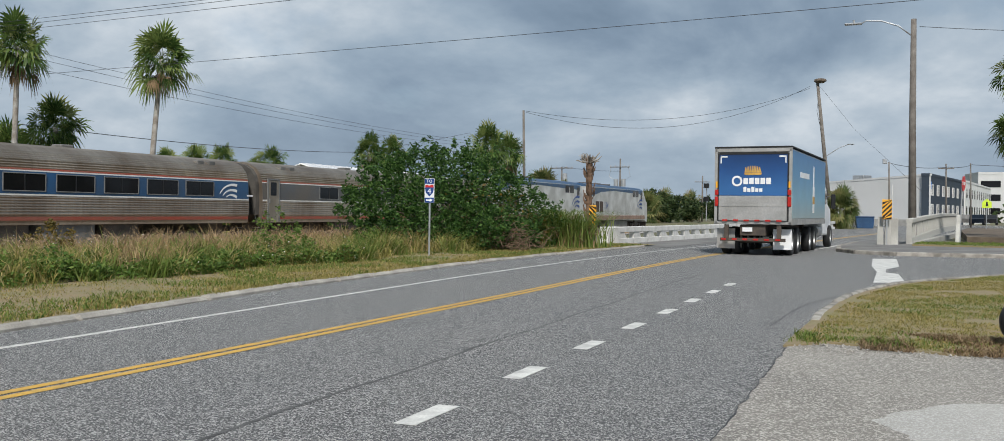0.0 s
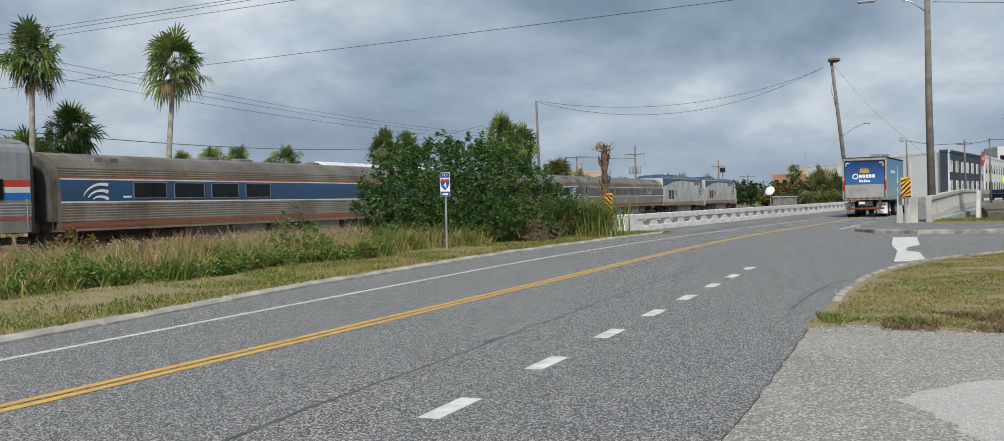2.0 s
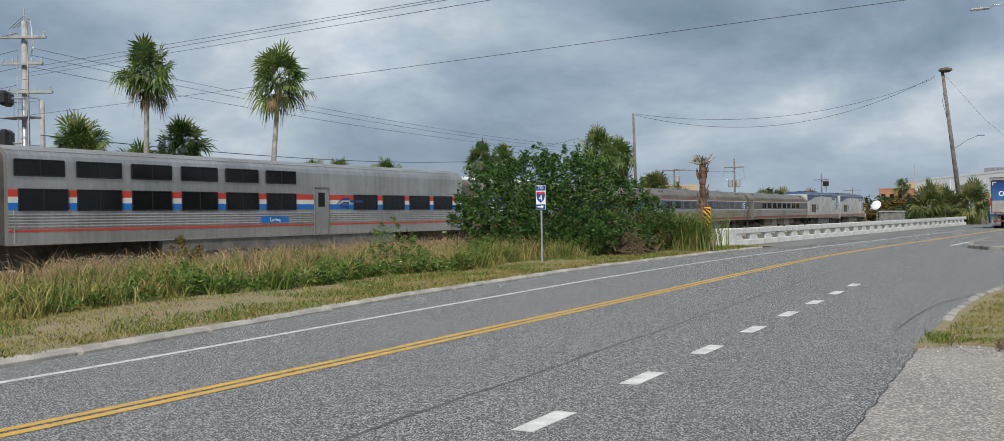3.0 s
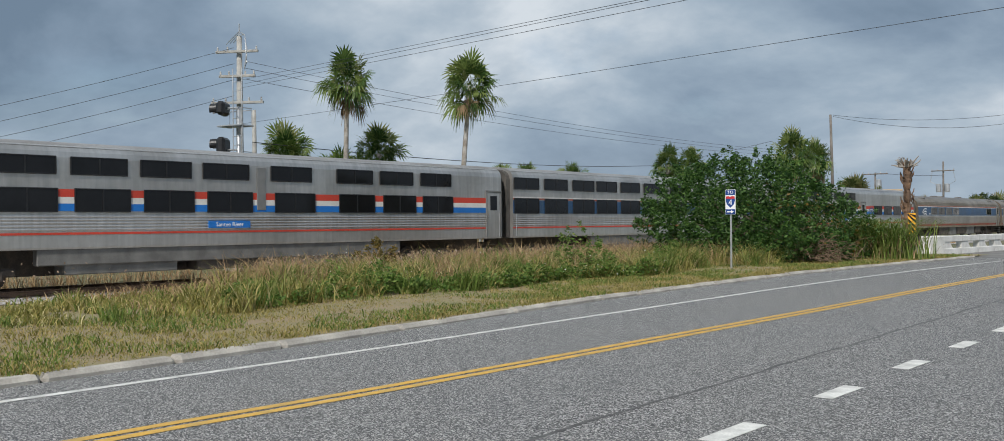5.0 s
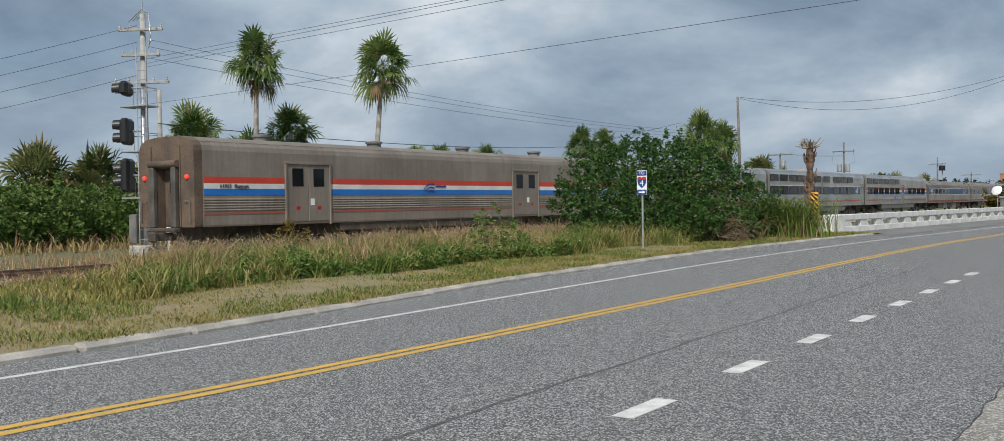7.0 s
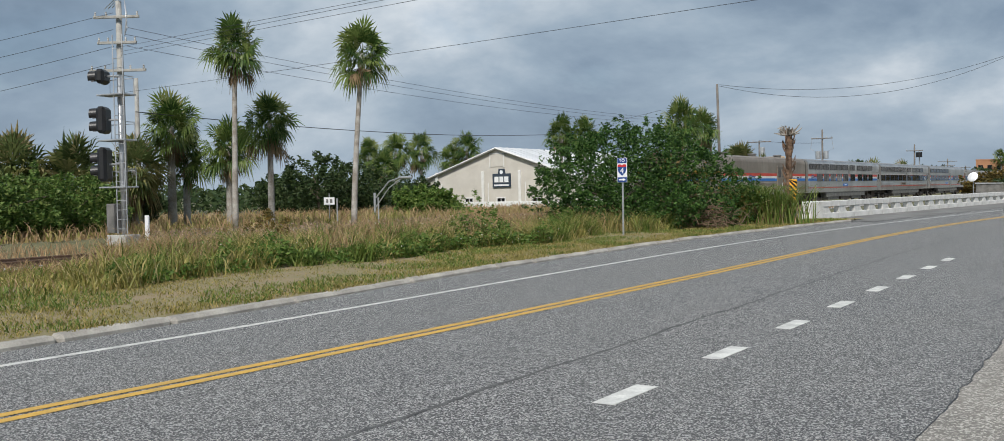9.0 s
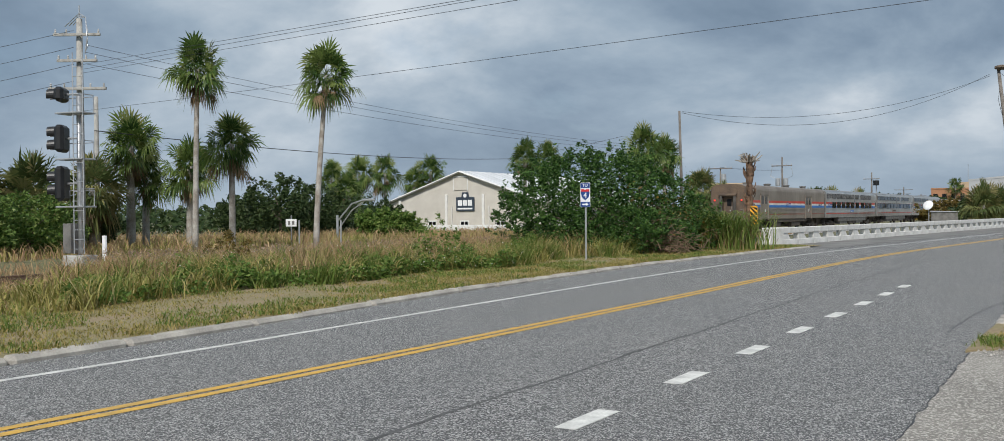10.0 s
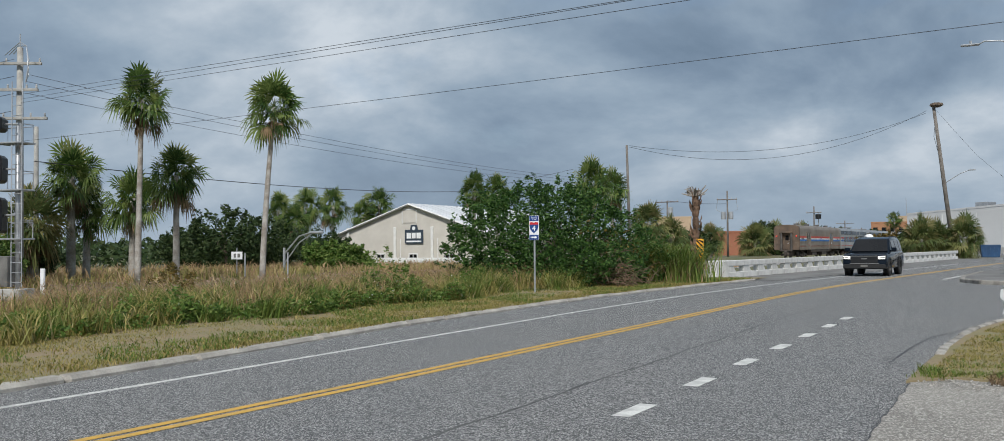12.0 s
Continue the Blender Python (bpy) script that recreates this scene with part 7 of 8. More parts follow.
def leaf_cards(centres, size, droop=0.0, spread=1.0):
    """Kite-shaped leaves of four corners at the given places."""
    n = len(centres)
    d = R.normal(size=(n, 3)); d[:, 2] = d[:, 2] * 0.6 - droop
    d /= np.linalg.norm(d, axis=1)[:, None]
    u = np.cross(d, R.normal(size=(n, 3))); u /= np.linalg.norm(u, axis=1)[:, None] + 1e-9
    s = (size * (0.6 + 0.8 * R.random(n)))[:, None]
    v = np.empty((n, 4, 3))
    v[:, 0], v[:, 1], v[:, 2], v[:, 3] = centres - d * s * 0.5, centres + u * s * 0.28, centres + d * s * 0.6, centres - u * s * 0.28
    return v.reshape(-1, 3)


def blob_points(n, blobs, seed, fill=0.35):
    """Points in the shells of overlapping uneven ellipsoids (x, y, z, rx, ry, rz)."""
    out = []
    w = np.array([b[3] * b[4] + b[3] * b[5] for b in blobs])
    for b, m in zip(blobs, (n * w / w.sum()).astype(int)):
        d = R.normal(size=(m, 3)); d /= np.linalg.norm(d, axis=1)[:, None]
        k = np.array([0.80 + 0.32 * noise.noise(Vector(p) * 2.4 + Vector((seed, b[0], 0))) + 0.30 * noise.noise(Vector(p) * 6.0 + Vector((b[1], seed, 3))) for p in d])
        r = k * (1 - fill * R.random(m) ** 2)
        out.append(np.array(b[:3]) + d * r[:, None] * np.array(b[3:]))
    p = np.concatenate(out)
    return p[p[:, 2] > 0.02]


def spray_points(n, blobs, seed, per=34, length=0.34, spread=0.085):
    """Leaf places in sprays that stand out from the shells of overlapping ellipsoids."""
    base = blob_points(int(n / per * 1.5), blobs, seed, 0.16)
    keep = np.ones(len(base), bool)
    mid = np.array([b[:3] for b in blobs]).mean(0)
    for b in blobs:
        keep &= (((base - np.array(b[:3])) / np.array(b[3:])) ** 2).sum(1) > 0.52
    base = base[keep]
    out_ = base - mid
    out_ /= np.linalg.norm(out_, axis=1)[:, None] + 1e-6
    way = out_ * 0.8 + np.array([0, 0, 0.55]) + R.normal(size=base.shape) * 0.35
    way /= np.linalg.norm(way, axis=1)[:, None]
    m = len(base)
    f = R.random((m, per, 1))
    ln = length * (0.5 + R.random((m, 1, 1)))
    p = base[:, None] + way[:, None] * f * ln + R.normal(size=(m, per, 3)) * spread * (1.15 - 0.7 * f)
    p = p.reshape(-1, 3)
    return p[p[:, 2] > 0.02]


def tree(name, label, x, y, blobs, n, size, key, trunk_h, r, category="tree", limbs=7, group=""):
    t = thing(name, label, category, pose(x, y, -0.05), group)
    mb = MB().tube([(0, 0, 0), (0.05, 0.03, trunk_h * 0.5), (0, 0.05, trunk_h)], r, r * 0.6, 9)
    part("trunk", mb, M["bark"], t, round_=True)
    for k in range(limbs):
        b = blobs[k % len(blobs)]
        part("limb", MB().tube([(0, 0, trunk_h * (0.45 + 0.07 * k)), (b[0] * 0.5 + R.uniform(-0.2, 0.2), b[1] * 0.5, (trunk_h + b[2]) / 2), (b[0] + R.uniform(-0.5, 0.5), b[1] + R.uniform(-0.5, 0.5), b[2] + 0.3 * b[5])], r * 0.45, r * 0.12, 6), M["bark"], t, round_=True)
    k_ = size / 0.125
    crown = np_mesh("crown", np.concatenate([leaf_cards(blob_points(n // 3, blobs, x * 0.37 + y, 0.5), size), leaf_cards(spray_points(int(n * 1.6), blobs, x * 0.37 + y, 40, 0.27 * k_ ** 0.8, 0.07 * k_ ** 0.8), size * 0.8)]), 4, M[key])
    part("crown", crown, None, t)
    return t


# the big round bush before the railway
def big_bush():
    bx, by = plan(25.6, 35.2)
    blobs = []
    for az, d, rr, h in ((30.0, 34.2, 1.25, 2.5), (28.6, 34.6, 1.7, 3.3), (26.9, 35.0, 1.9, 3.75), (25.0, 35.2, 2.0, 3.9), (23.2, 36.0, 1.8, 3.55), (21.6, 36.8, 1.6, 2.9), (20.2, 37.6, 1.3, 2.2), (27, 33.6, 1.5, 1.7), (24, 34.2, 1.7, 1.8), (21.5, 35.6, 1.3, 1.5), (26.6, 36.4, 2.7, 3.7), (24.4, 36.8, 2.6, 3.6)):
        x, y = plan(az, d)
        blobs.append((x - bx, y - by, h * 0.48, rr, rr * 0.95, h * 0.56))
    t = tree("bush", "large dense round dark green bush on the verge", bx, by, blobs, 62000, 0.115, "bush", 1.6, 0.12, "bush", 10)
    tops = []
    for k in range(26):
        b = blobs[k % 7]
        x, y = b[0] + R.uniform(-1, 1) * b[3] * 0.8, b[1] + R.uniform(-0.6, 0.6)
        z0 = b[2] + b[5] * 0.75
        for s in range(26):
            q = R.random()
            tops.append((x + R.normal() * 0.10 * (1.15 - q), y + R.normal() * 0.10, z0 + q * R.uniform(0.35, 0.75)))
    tagged(part("top_growth", np_mesh("top_growth", leaf_cards(np.array(tops), 0.12, -0.3), 4, M["bush"]), None, t), kind="stuff")
    tagged(part("autumn_growth", np_mesh("autumn_growth", leaf_cards(blob_points(700, [(b[0], b[1] - 0.35, b[2] * 0.9, b[3], b[4], b[5] * 0.7) for b in blobs[4:7]], 3.3, 0.05), 0.13), 4, M["autumn"]), None, t, "few orange-brown leaves"), kind="stuff")


big_bush()

# brush pile of dead branches beside the bush
x, y = plan(21.5, 34.4)
bp = tagged(thing("brush_pile", "heap of brown dead branches beside the bush", "branches", pose(x, y, 0.1)), kind="stuff")
for k in range(200):
    a = R.uniform(0, math.pi)
    c, s, L_ = math.cos(a), math.sin(a), R.uniform(0.3, 0.9)
    px, py, pz = R.normal() * 0.6, R.normal() * 0.3, abs(R.normal()) * 0.5
    q = np.array((px, py, pz)); d = np.array((c, s * 0.4, R.uniform(-0.35, 0.6))) * L_
    part("branch", MB().tube([q - d / 2, q + np.array((0, 0, 0.07)), q + d / 2], R.uniform(0.008, 0.018), 0.004, 5), M["twig"], bp)

# arching reed clump beside the dead palm
rx0, ry0 = plan(18.75, 38.3)


def arching(name, n, cx, cy, sx, sy, length, material, label):
    v = []
    for k in range(n):
        bx, by = cx + R.normal() * sx, cy + R.normal() * sy
        a, L_ = R.uniform(0, 2 * math.pi), R.uniform(*length)
        side = np.array((-math.sin(a), math.cos(a), 0)) * 0.022
        prev = None
        for i in range(5):
            f = i / 4
            p = np.array((bx + math.cos(a) * L_ * 0.55 * f ** 1.6, by + math.sin(a) * L_ * 0.55 * f ** 1.6, 0.1 + L_ * (f * 0.95 - 0.50 * f ** 3)))
            w = side * (1 - 0.85 * f)
            if prev is not None:
                v += [prev[0] - prev[1], prev[0] + prev[1], p + w, p - w]
            prev = (p, w)
    return tagged(new(name, np_mesh(name, np.array(v), 4, material)), label, "reeds", "", "stuff")


arching("reed_clump", 900, rx0, ry0, 0.75, 0.5, (1.7, 3.0), M["fresh"], "clump of long arching green reeds by the bridge")
arching("reed_clump", 90, rx0 + 0.5, ry0 - 0.4, 0.4, 0.3, (0.5, 0.9), M["straw"], "low brown dry grass by the bridge")
arching("reed_clump", 160, rx0, ry0, 0.8, 0.5, (1.0, 1.9), M["straw"], "dry leaves among the reeds")


def herbs(az0, az1, d0, d1, n, h, label, key="herb"):
    """Low leafy weeds: many small leaves over a strip of the verge."""
    c = []
    for k in range(n):
        x, y = plan(R.uniform(az0, az1), R.uniform(d0, d1))
        if x > front(y) + 0.1:
            continue
        hh = h * (0.5 + 0.5 * noise.noise(Vector((x * 0.8, y * 0.8, 2)))) + 0.12
        lump = noise.noise(Vector((x * 2.6, y * 2.6, 5)))
        if lump < -0.12:
            continue
        c.append((x, y, verge_z(x, y) + R.random() ** 0.7 * hh * (0.7 + 0.9 * lump)))
    return tagged(new("leafy_weeds", np_mesh("leafy_weeds", leaf_cards(np.array(c), 0.08), 4, M[key])), label, "weeds", "", "stuff")


herbs(30.5, 39.5, 19.5, 27, 42000, 0.6, "green leafy weeds in front of the railway")
herbs(38, 56, 16.5, 24, 30000, 0.38, "scattered green leafy weeds on the verge")
herbs(44, 50, 19, 23, 11000, 0.6, "leafy green weeds on the verge")
sd_ = []
for x, y in patchy(open_track(scatter(26000, lambda y: back(y), lambda y: front(y) - 3.6, 2, 37), 0.25), 0.5, -0.12, 21.0):
    sd_.append((x, y, verge_z(x, y) + R.uniform(0.35, 0.78)))
tagged(new("seed_heads", np_mesh("seed_heads", leaf_cards(np.array(sd_), 0.055, -0.8), 4, M["seed"])), "fluffy pinkish brown seed heads of the dry weeds", "weeds", "", "stuff")
fl_ = []
for k in range(170):
    x, y = plan(R.uniform(30, 52), R.uniform(19, 26))
    fl_.append((x, y, R.uniform(0.4, 0.9)))
tagged(new("wild_flowers", np_mesh("wild_flowers", leaf_cards(np.array(fl_), 0.026), 4, M["flower"])), "tiny white wild flowers among the weeds", "flowers", "", "stuff")
for k, (az, d, s) in enumerate(((29.9, 30.5, 0.5), (35.2, 26.0, 0.8), (47.2, 27, 0.6), (20.5, 38.2, 0.5))):
    x, y = plan(az, d)
    tree("shrub", "low straggly shrub among the weeds", x, y, [(0, 0, s * 0.8, s, s, s), (s * 0.6, 0.1, s * 0.6, s * 0.7, s * 0.6, s * 0.7)], 1700, 0.075, "autumn" if k == 2 else "herb", 0.5 * s, 0.03, "shrub", 4, "shrubs")


# ---- palms ----
def palm(x, y, h, r, seed, n=46, skirt=0.5, lean=(0.0, 0.0), trunk_r=0.17, key="frond", label="tall fan palm with a round green crown", z=-0.05):
    """A fan palm: ringed trunk, crown of split fan leaves on stalks, skirt of dead ones."""
    g = np.random.default_rng(seed)
    t = thing("palm_tree", label, "palm tree", pose(x, y, z), "palm trees")
    top = h - r * 0.95
    pts = [(lean[0] * (k / 14) ** 1.4, lean[1] * (k / 14) ** 1.4, top * k / 14) for k in range(15)]
    part("trunk", MB().tube(pts, trunk_r, trunk_r * 0.66, 10), M["trunk"], t, round_=True)
    hub = np.array((lean[0], lean[1], top))

    def fan(mb, elev, a, stalk, blade, droop, nseg, open_=1.5, turned=0.0):
        """One leaf: a stalk and folded fingers that all share their root, so that it is one piece."""
        ca, sa = math.cos(a), math.sin(a)
        fw = np.array((ca * math.cos(elev), sa * math.cos(elev), math.sin(elev)))
        sd = np.array((-sa, ca, 0.0))
        base = hub + fw * stalk - np.array((0, 0, 0.16 * stalk * max(0.0, math.cos(elev)))) + g.normal(size=3) * 0.03
        roll = turned + g.normal() * 0.6
        sd = sd * math.cos(roll) + np.cross(sd, fw) * math.sin(roll)
        up_ = np.cross(sd, fw)
        if up_[2] < 0:
            up_ = -up_
        w = sd * 0.016
        v, f = [base, hub - w, hub + w], [(1, 2, 0)]
        for i in range(nseg):
            q = (i / (nseg - 1) - 0.5) * 2
            ang = q * open_
            dd = fw * math.cos(ang) + sd * math.sin(ang) + up_ * 0.22 * (1 - abs(q))
            dd /= np.linalg.norm(dd)
            ln = blade * (1.0 - 0.32 * abs(q) ** 2) * g.uniform(0.82, 1.12)
            nx = np.cross(dd, up_)
            nx /= np.linalg.norm(nx) + 1e-9
            fold = up_ * (0.03 if i % 2 else -0.03) * blade
            mid = base + dd * ln * 0.58 + fold
            tip = base + dd * ln - np.array((0, 0, droop * ln * g.uniform(0.4, 1.4)))
            hw = blade * 1.0 * open_ / nseg * 0.50 * g.uniform(0.8, 1.15)
            k0 = len(v)
            v += [mid + nx * hw, tip, mid - nx * hw]
            f.append((0, k0, k0 + 1, k0 + 2))
        mb.add([(p[0], p[1], top + (p[2] - top) * 1.08) for p in v], f)

    mb = MB()
    n = int(n * 1.05)
    for k in range(n):
        q = (k + 0.5) / n
        elev = radians(86 - 142 * q ** 0.92) + g.normal() * 0.15
        fan(mb, elev, k * 2.39996 + g.normal() * 0.25, r * g.uniform(0.30, 0.70), r * g.uniform(0.46, 0.66), 0.08 + 0.6 * q, 14)
    for k in range(18):
        fan(mb, radians(g.uniform(-45, 60)), k * 2.39996, r * g.uniform(0.10, 0.38), r * g.uniform(0.36, 0.5), 0.35, 13, 1.3, 1.5 * (-1) ** k)
    part("crown", mb, M[key], t)
    if skirt > 0:
        mb = MB()
        for k in range(int(22 * skirt) + 6):
            fan(mb, -math.radians(g.uniform(55, 85)), g.uniform(0, 2 * math.pi), r * g.uniform(0.3, 0.6) * (1 + skirt * 0.4), r * g.uniform(0.32, 0.5), 0.5, 9, 0.8)
        part("dead_skirt", mb, M["dead_frond"], t, "brown hanging dead fronds")
    return t


TALL, MID, SAB = "tall slender fan palm with a round green crown", "fan palm with brown dead fronds under its crown", "bushy cabbage palm with drooping grey-green fronds"
k = 100
for az, d, slope, r, sk, ln, key, lab, n, tr in (
        (41.55, 46, 0.1756, 1.5, 0.35, (0.55, 0.0), "frond", TALL, 40, 0.15), (48.78, 44, 0.1780, 1.42, 0.35, (0.15, 0.0), "frond", TALL, 40, 0.14),
        (46.95, 47, 0.1036, 1.45, 0.9, (0.0, 0), "frond", MID, 42, 0.17), (52.38, 52, 0.1006, 1.65, 0.7, (0, 0), "frond", MID, 56, 0.24), (49.25, 50, 0.0785, 1.45, 0.8, (0, 0), "frond", MID, 50, 0.2),
        (51.6, 53, 0.066, 1.4, 0.8, (0, 0), "frond", MID, 40, 0.2), (54.3, 50, 0.062, 1.8, 0.8, (0, 0), "frond_blue", SAB, 56, 0.22), (57.6, 47, 0.058, 1.9, 0.6, (0, 0), "frond_blue", SAB, 60, 0.22), (60.3, 46, 0.060, 1.9, 0.5, (0, 0), "frond_blue", SAB, 60, 0.22),
        (41.3, 115, 0.056, 2.0, 0.8, (0, 0), "frond", MID, 40, 0.25), (39.7, 118, 0.0604, 2.2, 0.6, (0, 0), "frond", MID, 40, 0.25), (38.2, 115, 0.0624, 2.2, 0.7, (0, 0), "frond", MID, 40, 0.25), (40.4, 110, 0.045, 2.0, 0.5, (0, 0), "frond", MID, 40, 0.25), (35.5, 120, 0.0625, 2.2, 0.6, (0, 0), "frond", MID, 40, 0.25), (36.5, 120, 0.048, 1.9, 0.5, (0, 0), "frond", MID, 36, 0.25),
        (29.9, 80, 0.0775, 1.55, 0.5, (0, 0), "frond", MID, 42, 0.2), (28.5, 82, 0.0750, 1.5, 0.5, (0, 0), "frond", MID, 42, 0.2),
        (22.9, 80, 0.0902, 2.0, 0.9, (0, 0), "frond", MID, 46, 0.22), (21.7, 86, 0.0800, 1.75, 1.0, (0, 0), "frond", MID, 42, 0.2),
        (19.6, 97, 0.045, 2.1, 0.4, (0, 0), "frond_blue", SAB, 60, 0.22), (18.3, 107, 0.030, 2.1, 0.5, (0, 0), "frond_blue", SAB, 50, 0.22), (16.0, 122, 0.0225, 1.9, 0.3, (0, 0), "frond_blue", SAB, 50, 0.2), (13.5, 138, 0.0225, 2.9, 0.2, (0, 0), "frond_blue", SAB, 60, 0.2), (12.4, 152, 0.022, 2.4, 0.3, (0, 0), "frond_blue", SAB, 50, 0.2), (10.9, 170, 0.020, 2.5, 0.3, (0, 0), "frond_blue", SAB, 50, 0.2),
        (4.7, 108, 0.0262, 2.4, 0.4, (0, 0), "frond_blue", SAB, 64, 0.25), (3.9, 110, 0.022, 2.0, 0.4, (0, 0), "frond_blue", SAB, 56, 0.25), (2.6, 110, 0.0255, 2.2, 0.4, (0, 0), "frond_blue", SAB, 60, 0.25),
        (-6.2, 60, 0.1523, 1.4, 0.7, (0, 0), "frond", TALL, 46, 0.18), (-6.1, 64, 0.1000, 1.5, 0.7, (0, 0), "frond", MID, 46, 0.18), (6.05, 325, 0.031, 2.8, 0.3, (0, 0), "frond", MID, 30, 0.25)):
    x, y = plan(az, d)
    x, y = x - ln[0] * math.cos(radians(az)), y - ln[0] * math.sin(radians(az))
    k += 1
    palm(x, y, 1.5 + slope * d, r, k, n, sk, (ln[0] * math.cos(radians(az)), ln[0] * math.sin(radians(az))), tr, key, lab)


# the dead, headless palm by the bridge
def dead_palm():
    x, y = plan(16.85, 43.4)
    t = thing("dead_palm", "dead brown palm trunk with a ragged crown of broken stalks", "palm tree", pose(x, y, 0.05), "")
    mb = MB()
    rings = []
    for i in range(40):
        z = 3.75 * i / 39
        rr = 0.142 + 0.012 * math.sin(i * 2.4) + 0.012 * math.sin(i * 5.1)
        rings.append((rr, z))
    mb.lathe(rings + [(0, 3.75)], 11)
    mb.v = [(x_ * (1 + 0.12 * noise.noise(Vector((x_ * 5, y_ * 5, z_ * 3)))), y_ * (1 + 0.12 * noise.noise(Vector((x_ * 4, y_ * 5, z_ * 3 + 5)))), z_) for x_, y_, z_ in mb.v]
    part("trunk", mb, M["dead_trunk"], t)
    for k in range(46):
        a, z = R.uniform(0, 6.28), R.uniform(1.0, 3.7)
        part("boot", MB().tube([(0.15 * math.cos(a), 0.15 * math.sin(a), z), (0.24 * math.cos(a), 0.24 * math.sin(a), z + 0.15), (0.27 * math.cos(a), 0.27 * math.sin(a), z + 0.3)], 0.045, 0.015, 5), M["dead_trunk"], t)
    for k in range(34):
        a, e, L_ = R.uniform(0, 6.28), R.uniform(-0.2, 1.4), R.uniform(0.3, 0.68)
        c, s = math.cos(a), math.sin(a)
        q = Vector((0.15 * c, 0.15 * s, 3.65))
        m_ = q + Vector((c * math.cos(e), s * math.cos(e), math.sin(e))) * L_ * 0.6
        part("stalk", MB().tube([q, m_, m_ + Vector((c * 0.25, s * 0.25, 0.05 if k % 3 else 0.25)) * L_ * 0.8], 0.045, 0.015, 5), M["trunk"], t)


dead_palm()

# ---- trees beyond ----
for az, d, slope, r, key in ((44.3, 72, 0.040, 3.2, "oak"), (42.3, 74, 0.034, 3.0, "oak"), (46.3, 78, 0.022, 2.6, "oak"), (39.2, 96, 0.018, 3.0, "oak"), (57.5, 44, 0.022, 2.4, "thicket"), (60.5, 43, 0.030, 2.6, "thicket"), (63.5, 42, 0.032, 2.8, "thicket"), (66.5, 42, 0.035, 2.8, "thicket"), (55.0, 52, 0.012, 2.0, "oak"),
                             (12.8, 150, 0.020, 3.0, "oak"), (11.6, 160, 0.018, 3.0, "oak"), (9.6, 195, 0.016, 3.0, "oak"), (8.7, 190, 0.015, 3.0, "oak"), (6.9, 150, 0.006, 2.2, "autumn"), (5.9, 150, 0.010, 2.2, "autumn"), (5.2, 145, 0.009, 2.0, "oak"), (17.0, 110, 0.012, 2.0, "oak"), (38.5, 68, 0.004, 1.6, "herb"), (37.3, 66, -0.002, 1.4, "herb")):
    x, y = plan(az, d)
    h = 1.5 + slope * d
    rz = h * 0.46
    tree("tree", "dark green broad-leaved tree beyond the railway" if key == "oak" else "dense green thicket tree" if key in ("thicket", "herb") else "tree with brownish autumn leaves", x, y,
         [(0, 0, h * 0.55, r * 0.8, r * 0.8, rz), (-r * 0.6, 0.3, h * 0.45, r * 0.6, r * 0.6, rz * 0.85), (r * 0.6, -0.2, h * 0.48, r * 0.6, r * 0.6, rz * 0.85), (0.2 * r, 0, h * 0.35, r * 0.9, r * 0.7, h * 0.34)],
         8500 if d < 60 else 5500 if d < 100 else 2200, 0.17 if d < 60 else 0.28 if d < 100 else 0.5, key, h * 0.5, 0.16, "tree", 6, "trees")
# distant woods that close the horizon; the unseen stretch behind the camera is added to darken reflections
c = []
for k in range(46000):
    az = R.uniform(-180, 180)
    if -4.5 < az < 3:
        continue
    d = R.uniform(260, 300)
    x, y = plan(az, d)
    top = 4.2 + 2.6 * noise.noise(Vector((az * 0.35, 1.0, 0))) + 1.4 * noise.noise(Vector((az * 1.6, 4.0, 0)))
    c.append((x, y, R.random() * top))
tagged(new("far_woods", np_mesh("far_woods", leaf_cards(np.array(c), 1.5), 4, M["oak"])), "low dark belt of distant trees", "woods", "", "stuff")

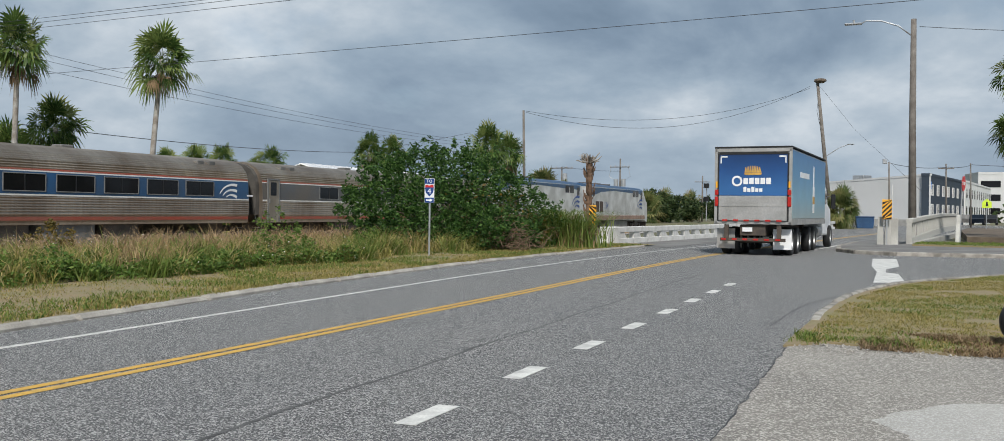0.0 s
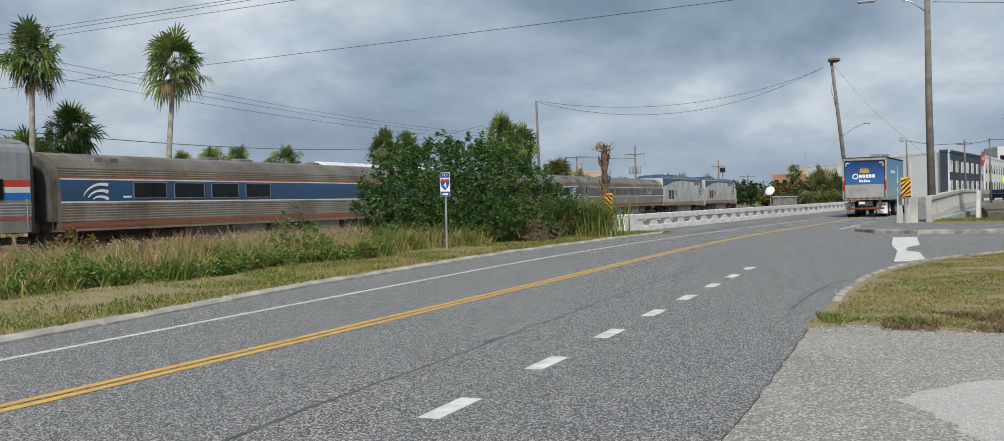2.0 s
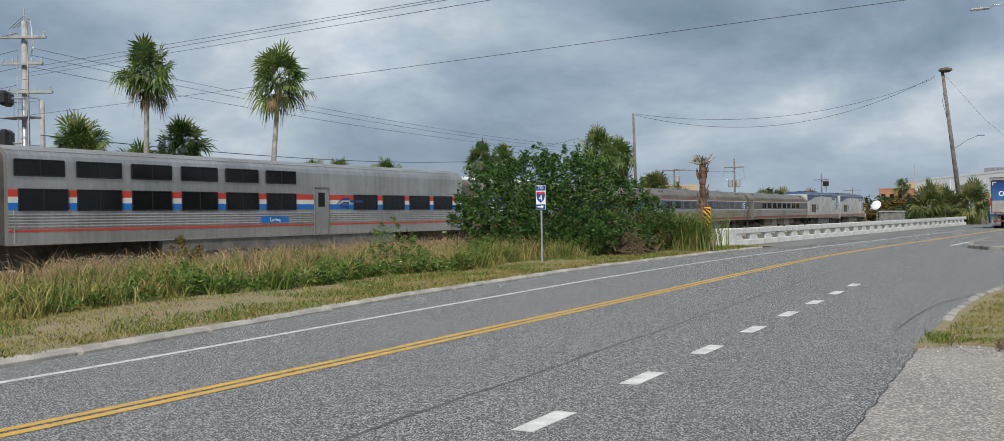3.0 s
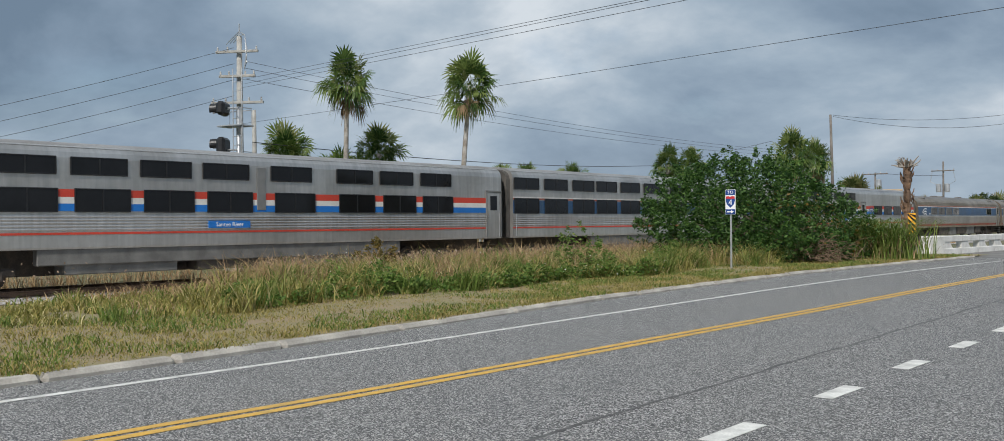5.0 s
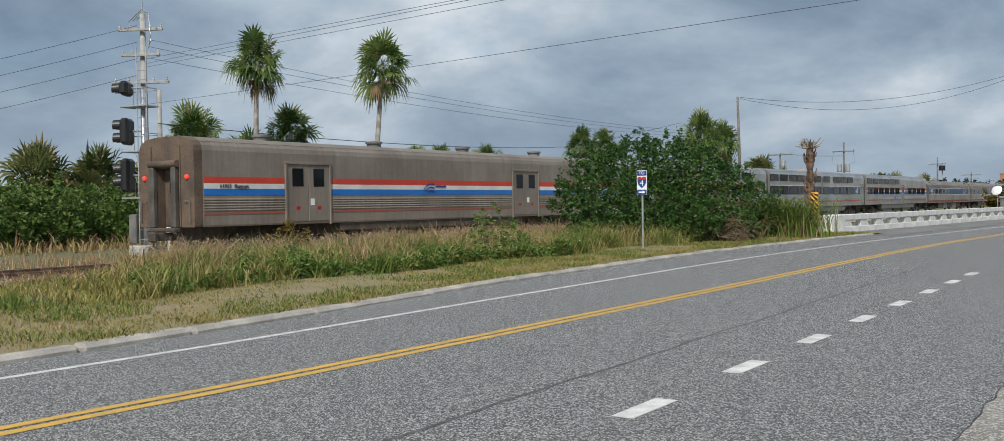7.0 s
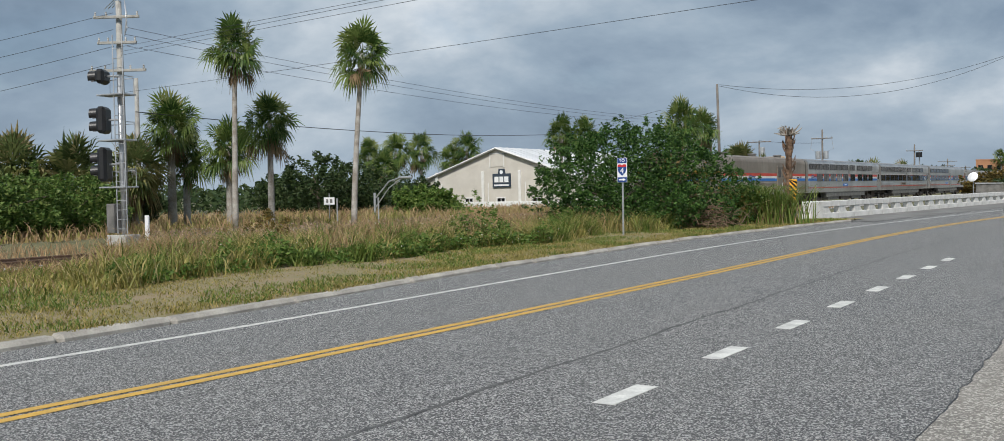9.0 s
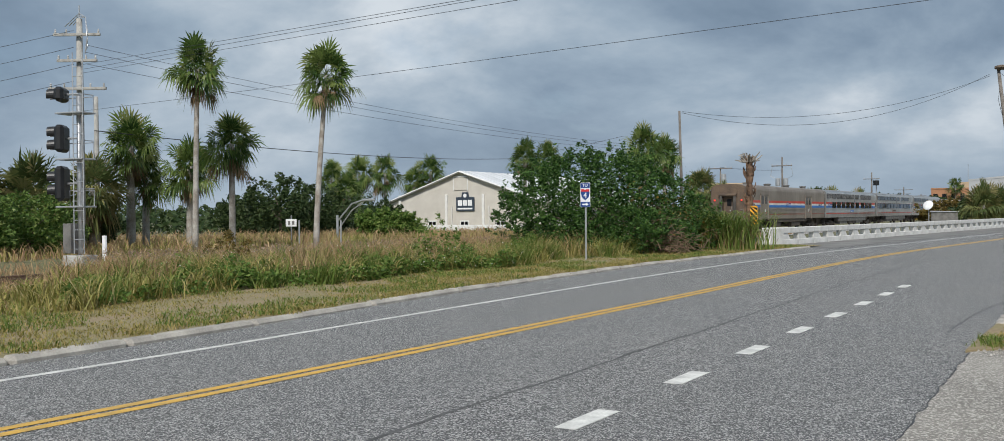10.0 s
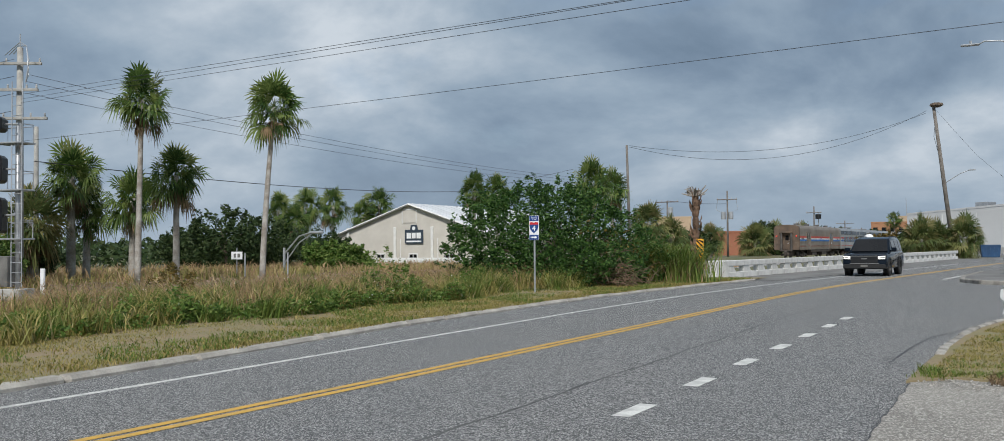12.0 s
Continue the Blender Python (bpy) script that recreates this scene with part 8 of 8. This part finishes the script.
c = []
for k in range(9000):
    az = R.uniform(37, 78)
    x, y = plan(az, R.uniform(88, 104))
    top = 2.1 + 1.3 * noise.noise(Vector((az * 0.5, 9.0, 0))) + 0.7 * noise.noise(Vector((az * 2.1, 2.0, 0)))
    c.append((x, y, R.random() * max(0.6, top)))
tagged(new("hedge_belt", np_mesh("hedge_belt", leaf_cards(np.array(c), 0.55), 4, M["oak"])), "low dark belt of scrub beyond the field", "scrub", "", "stuff")

# gravel and crumbs along the edge of the apron
c = []
for k in range(2200):
    x = R.uniform(-1.0, 4.5)
    c.append((x, 11.45 + R.normal() * 0.35, 0.012 if R.random() < 0.5 else 0.02))
v = []
for x, y, z in c:
    q = 0.004 + 0.022 * R.random() ** 3
    a = R.uniform(0, 3.1)
    for i in range(4):
        p0, p1 = a + i * math.pi / 2, a + (i + 1) * math.pi / 2
        v += [(x + q * math.cos(p0), y + q * math.sin(p0), z), (x + q * math.cos(p1), y + q * math.sin(p1), z), (x, y, z + q * 0.8)]
tagged(new("gravel", np_mesh("gravel", np.array(v), 3, M["apron"])), "loose pale gravel along the lawn's edge", "gravel", "", "stuff")
blades("dry_tufts", patchy(scatter(22000, lambda y: -0.3, lambda y: 4.5, 11.25, 12.9), 1.0, -0.12, 61.0), 0.02, (0.02, 0.10), 0.006, 1.1, M["dead_frond"], "dead brown grass at the lawn's edge")


# ---- what moves ----
def along_road(off, y, turn=0):
    """Pose on the road at y, in the lane off metres from the bend line."""
    ang = math.degrees(math.atan((bend(y + 0.5) - bend(y - 0.5))))
    return pose(off + bend(y), y, 0, 0, 0, -ang + turn)


def motions():
    for car, s in TRAIN:
        walk(car, [(t, train_pose(s, t)) for t in (0, 4, 8, 12)])
    walk(TRUCK, [(t, pose(x, y, 0, 0, 0, -a)) for t, x, y, a in ((0, -4.59, 35.2, 3.4), (0.5, -4.22, 43.0, 3.9), (1, -3.80, 50.9, 4.4), (1.5, -3.30, 58.8, 5.1), (2, -2.70, 66.8, 5.8), (2.5, -2.0, 74.8, 6.8), (3, -1.2, 82.4, 7.8), (4, 0.3, 97, 9.5), (6, 4.5, 122, 12), (12, 30, 168, 40))])
    walk(SUV, [(t, along_road(-8.1, 47.6 + 12.4 * (12 - t), 183.5)) for t in (0, 2, 4, 6, 8, 9, 10, 10.5, 11, 11.5, 12)])


motions()
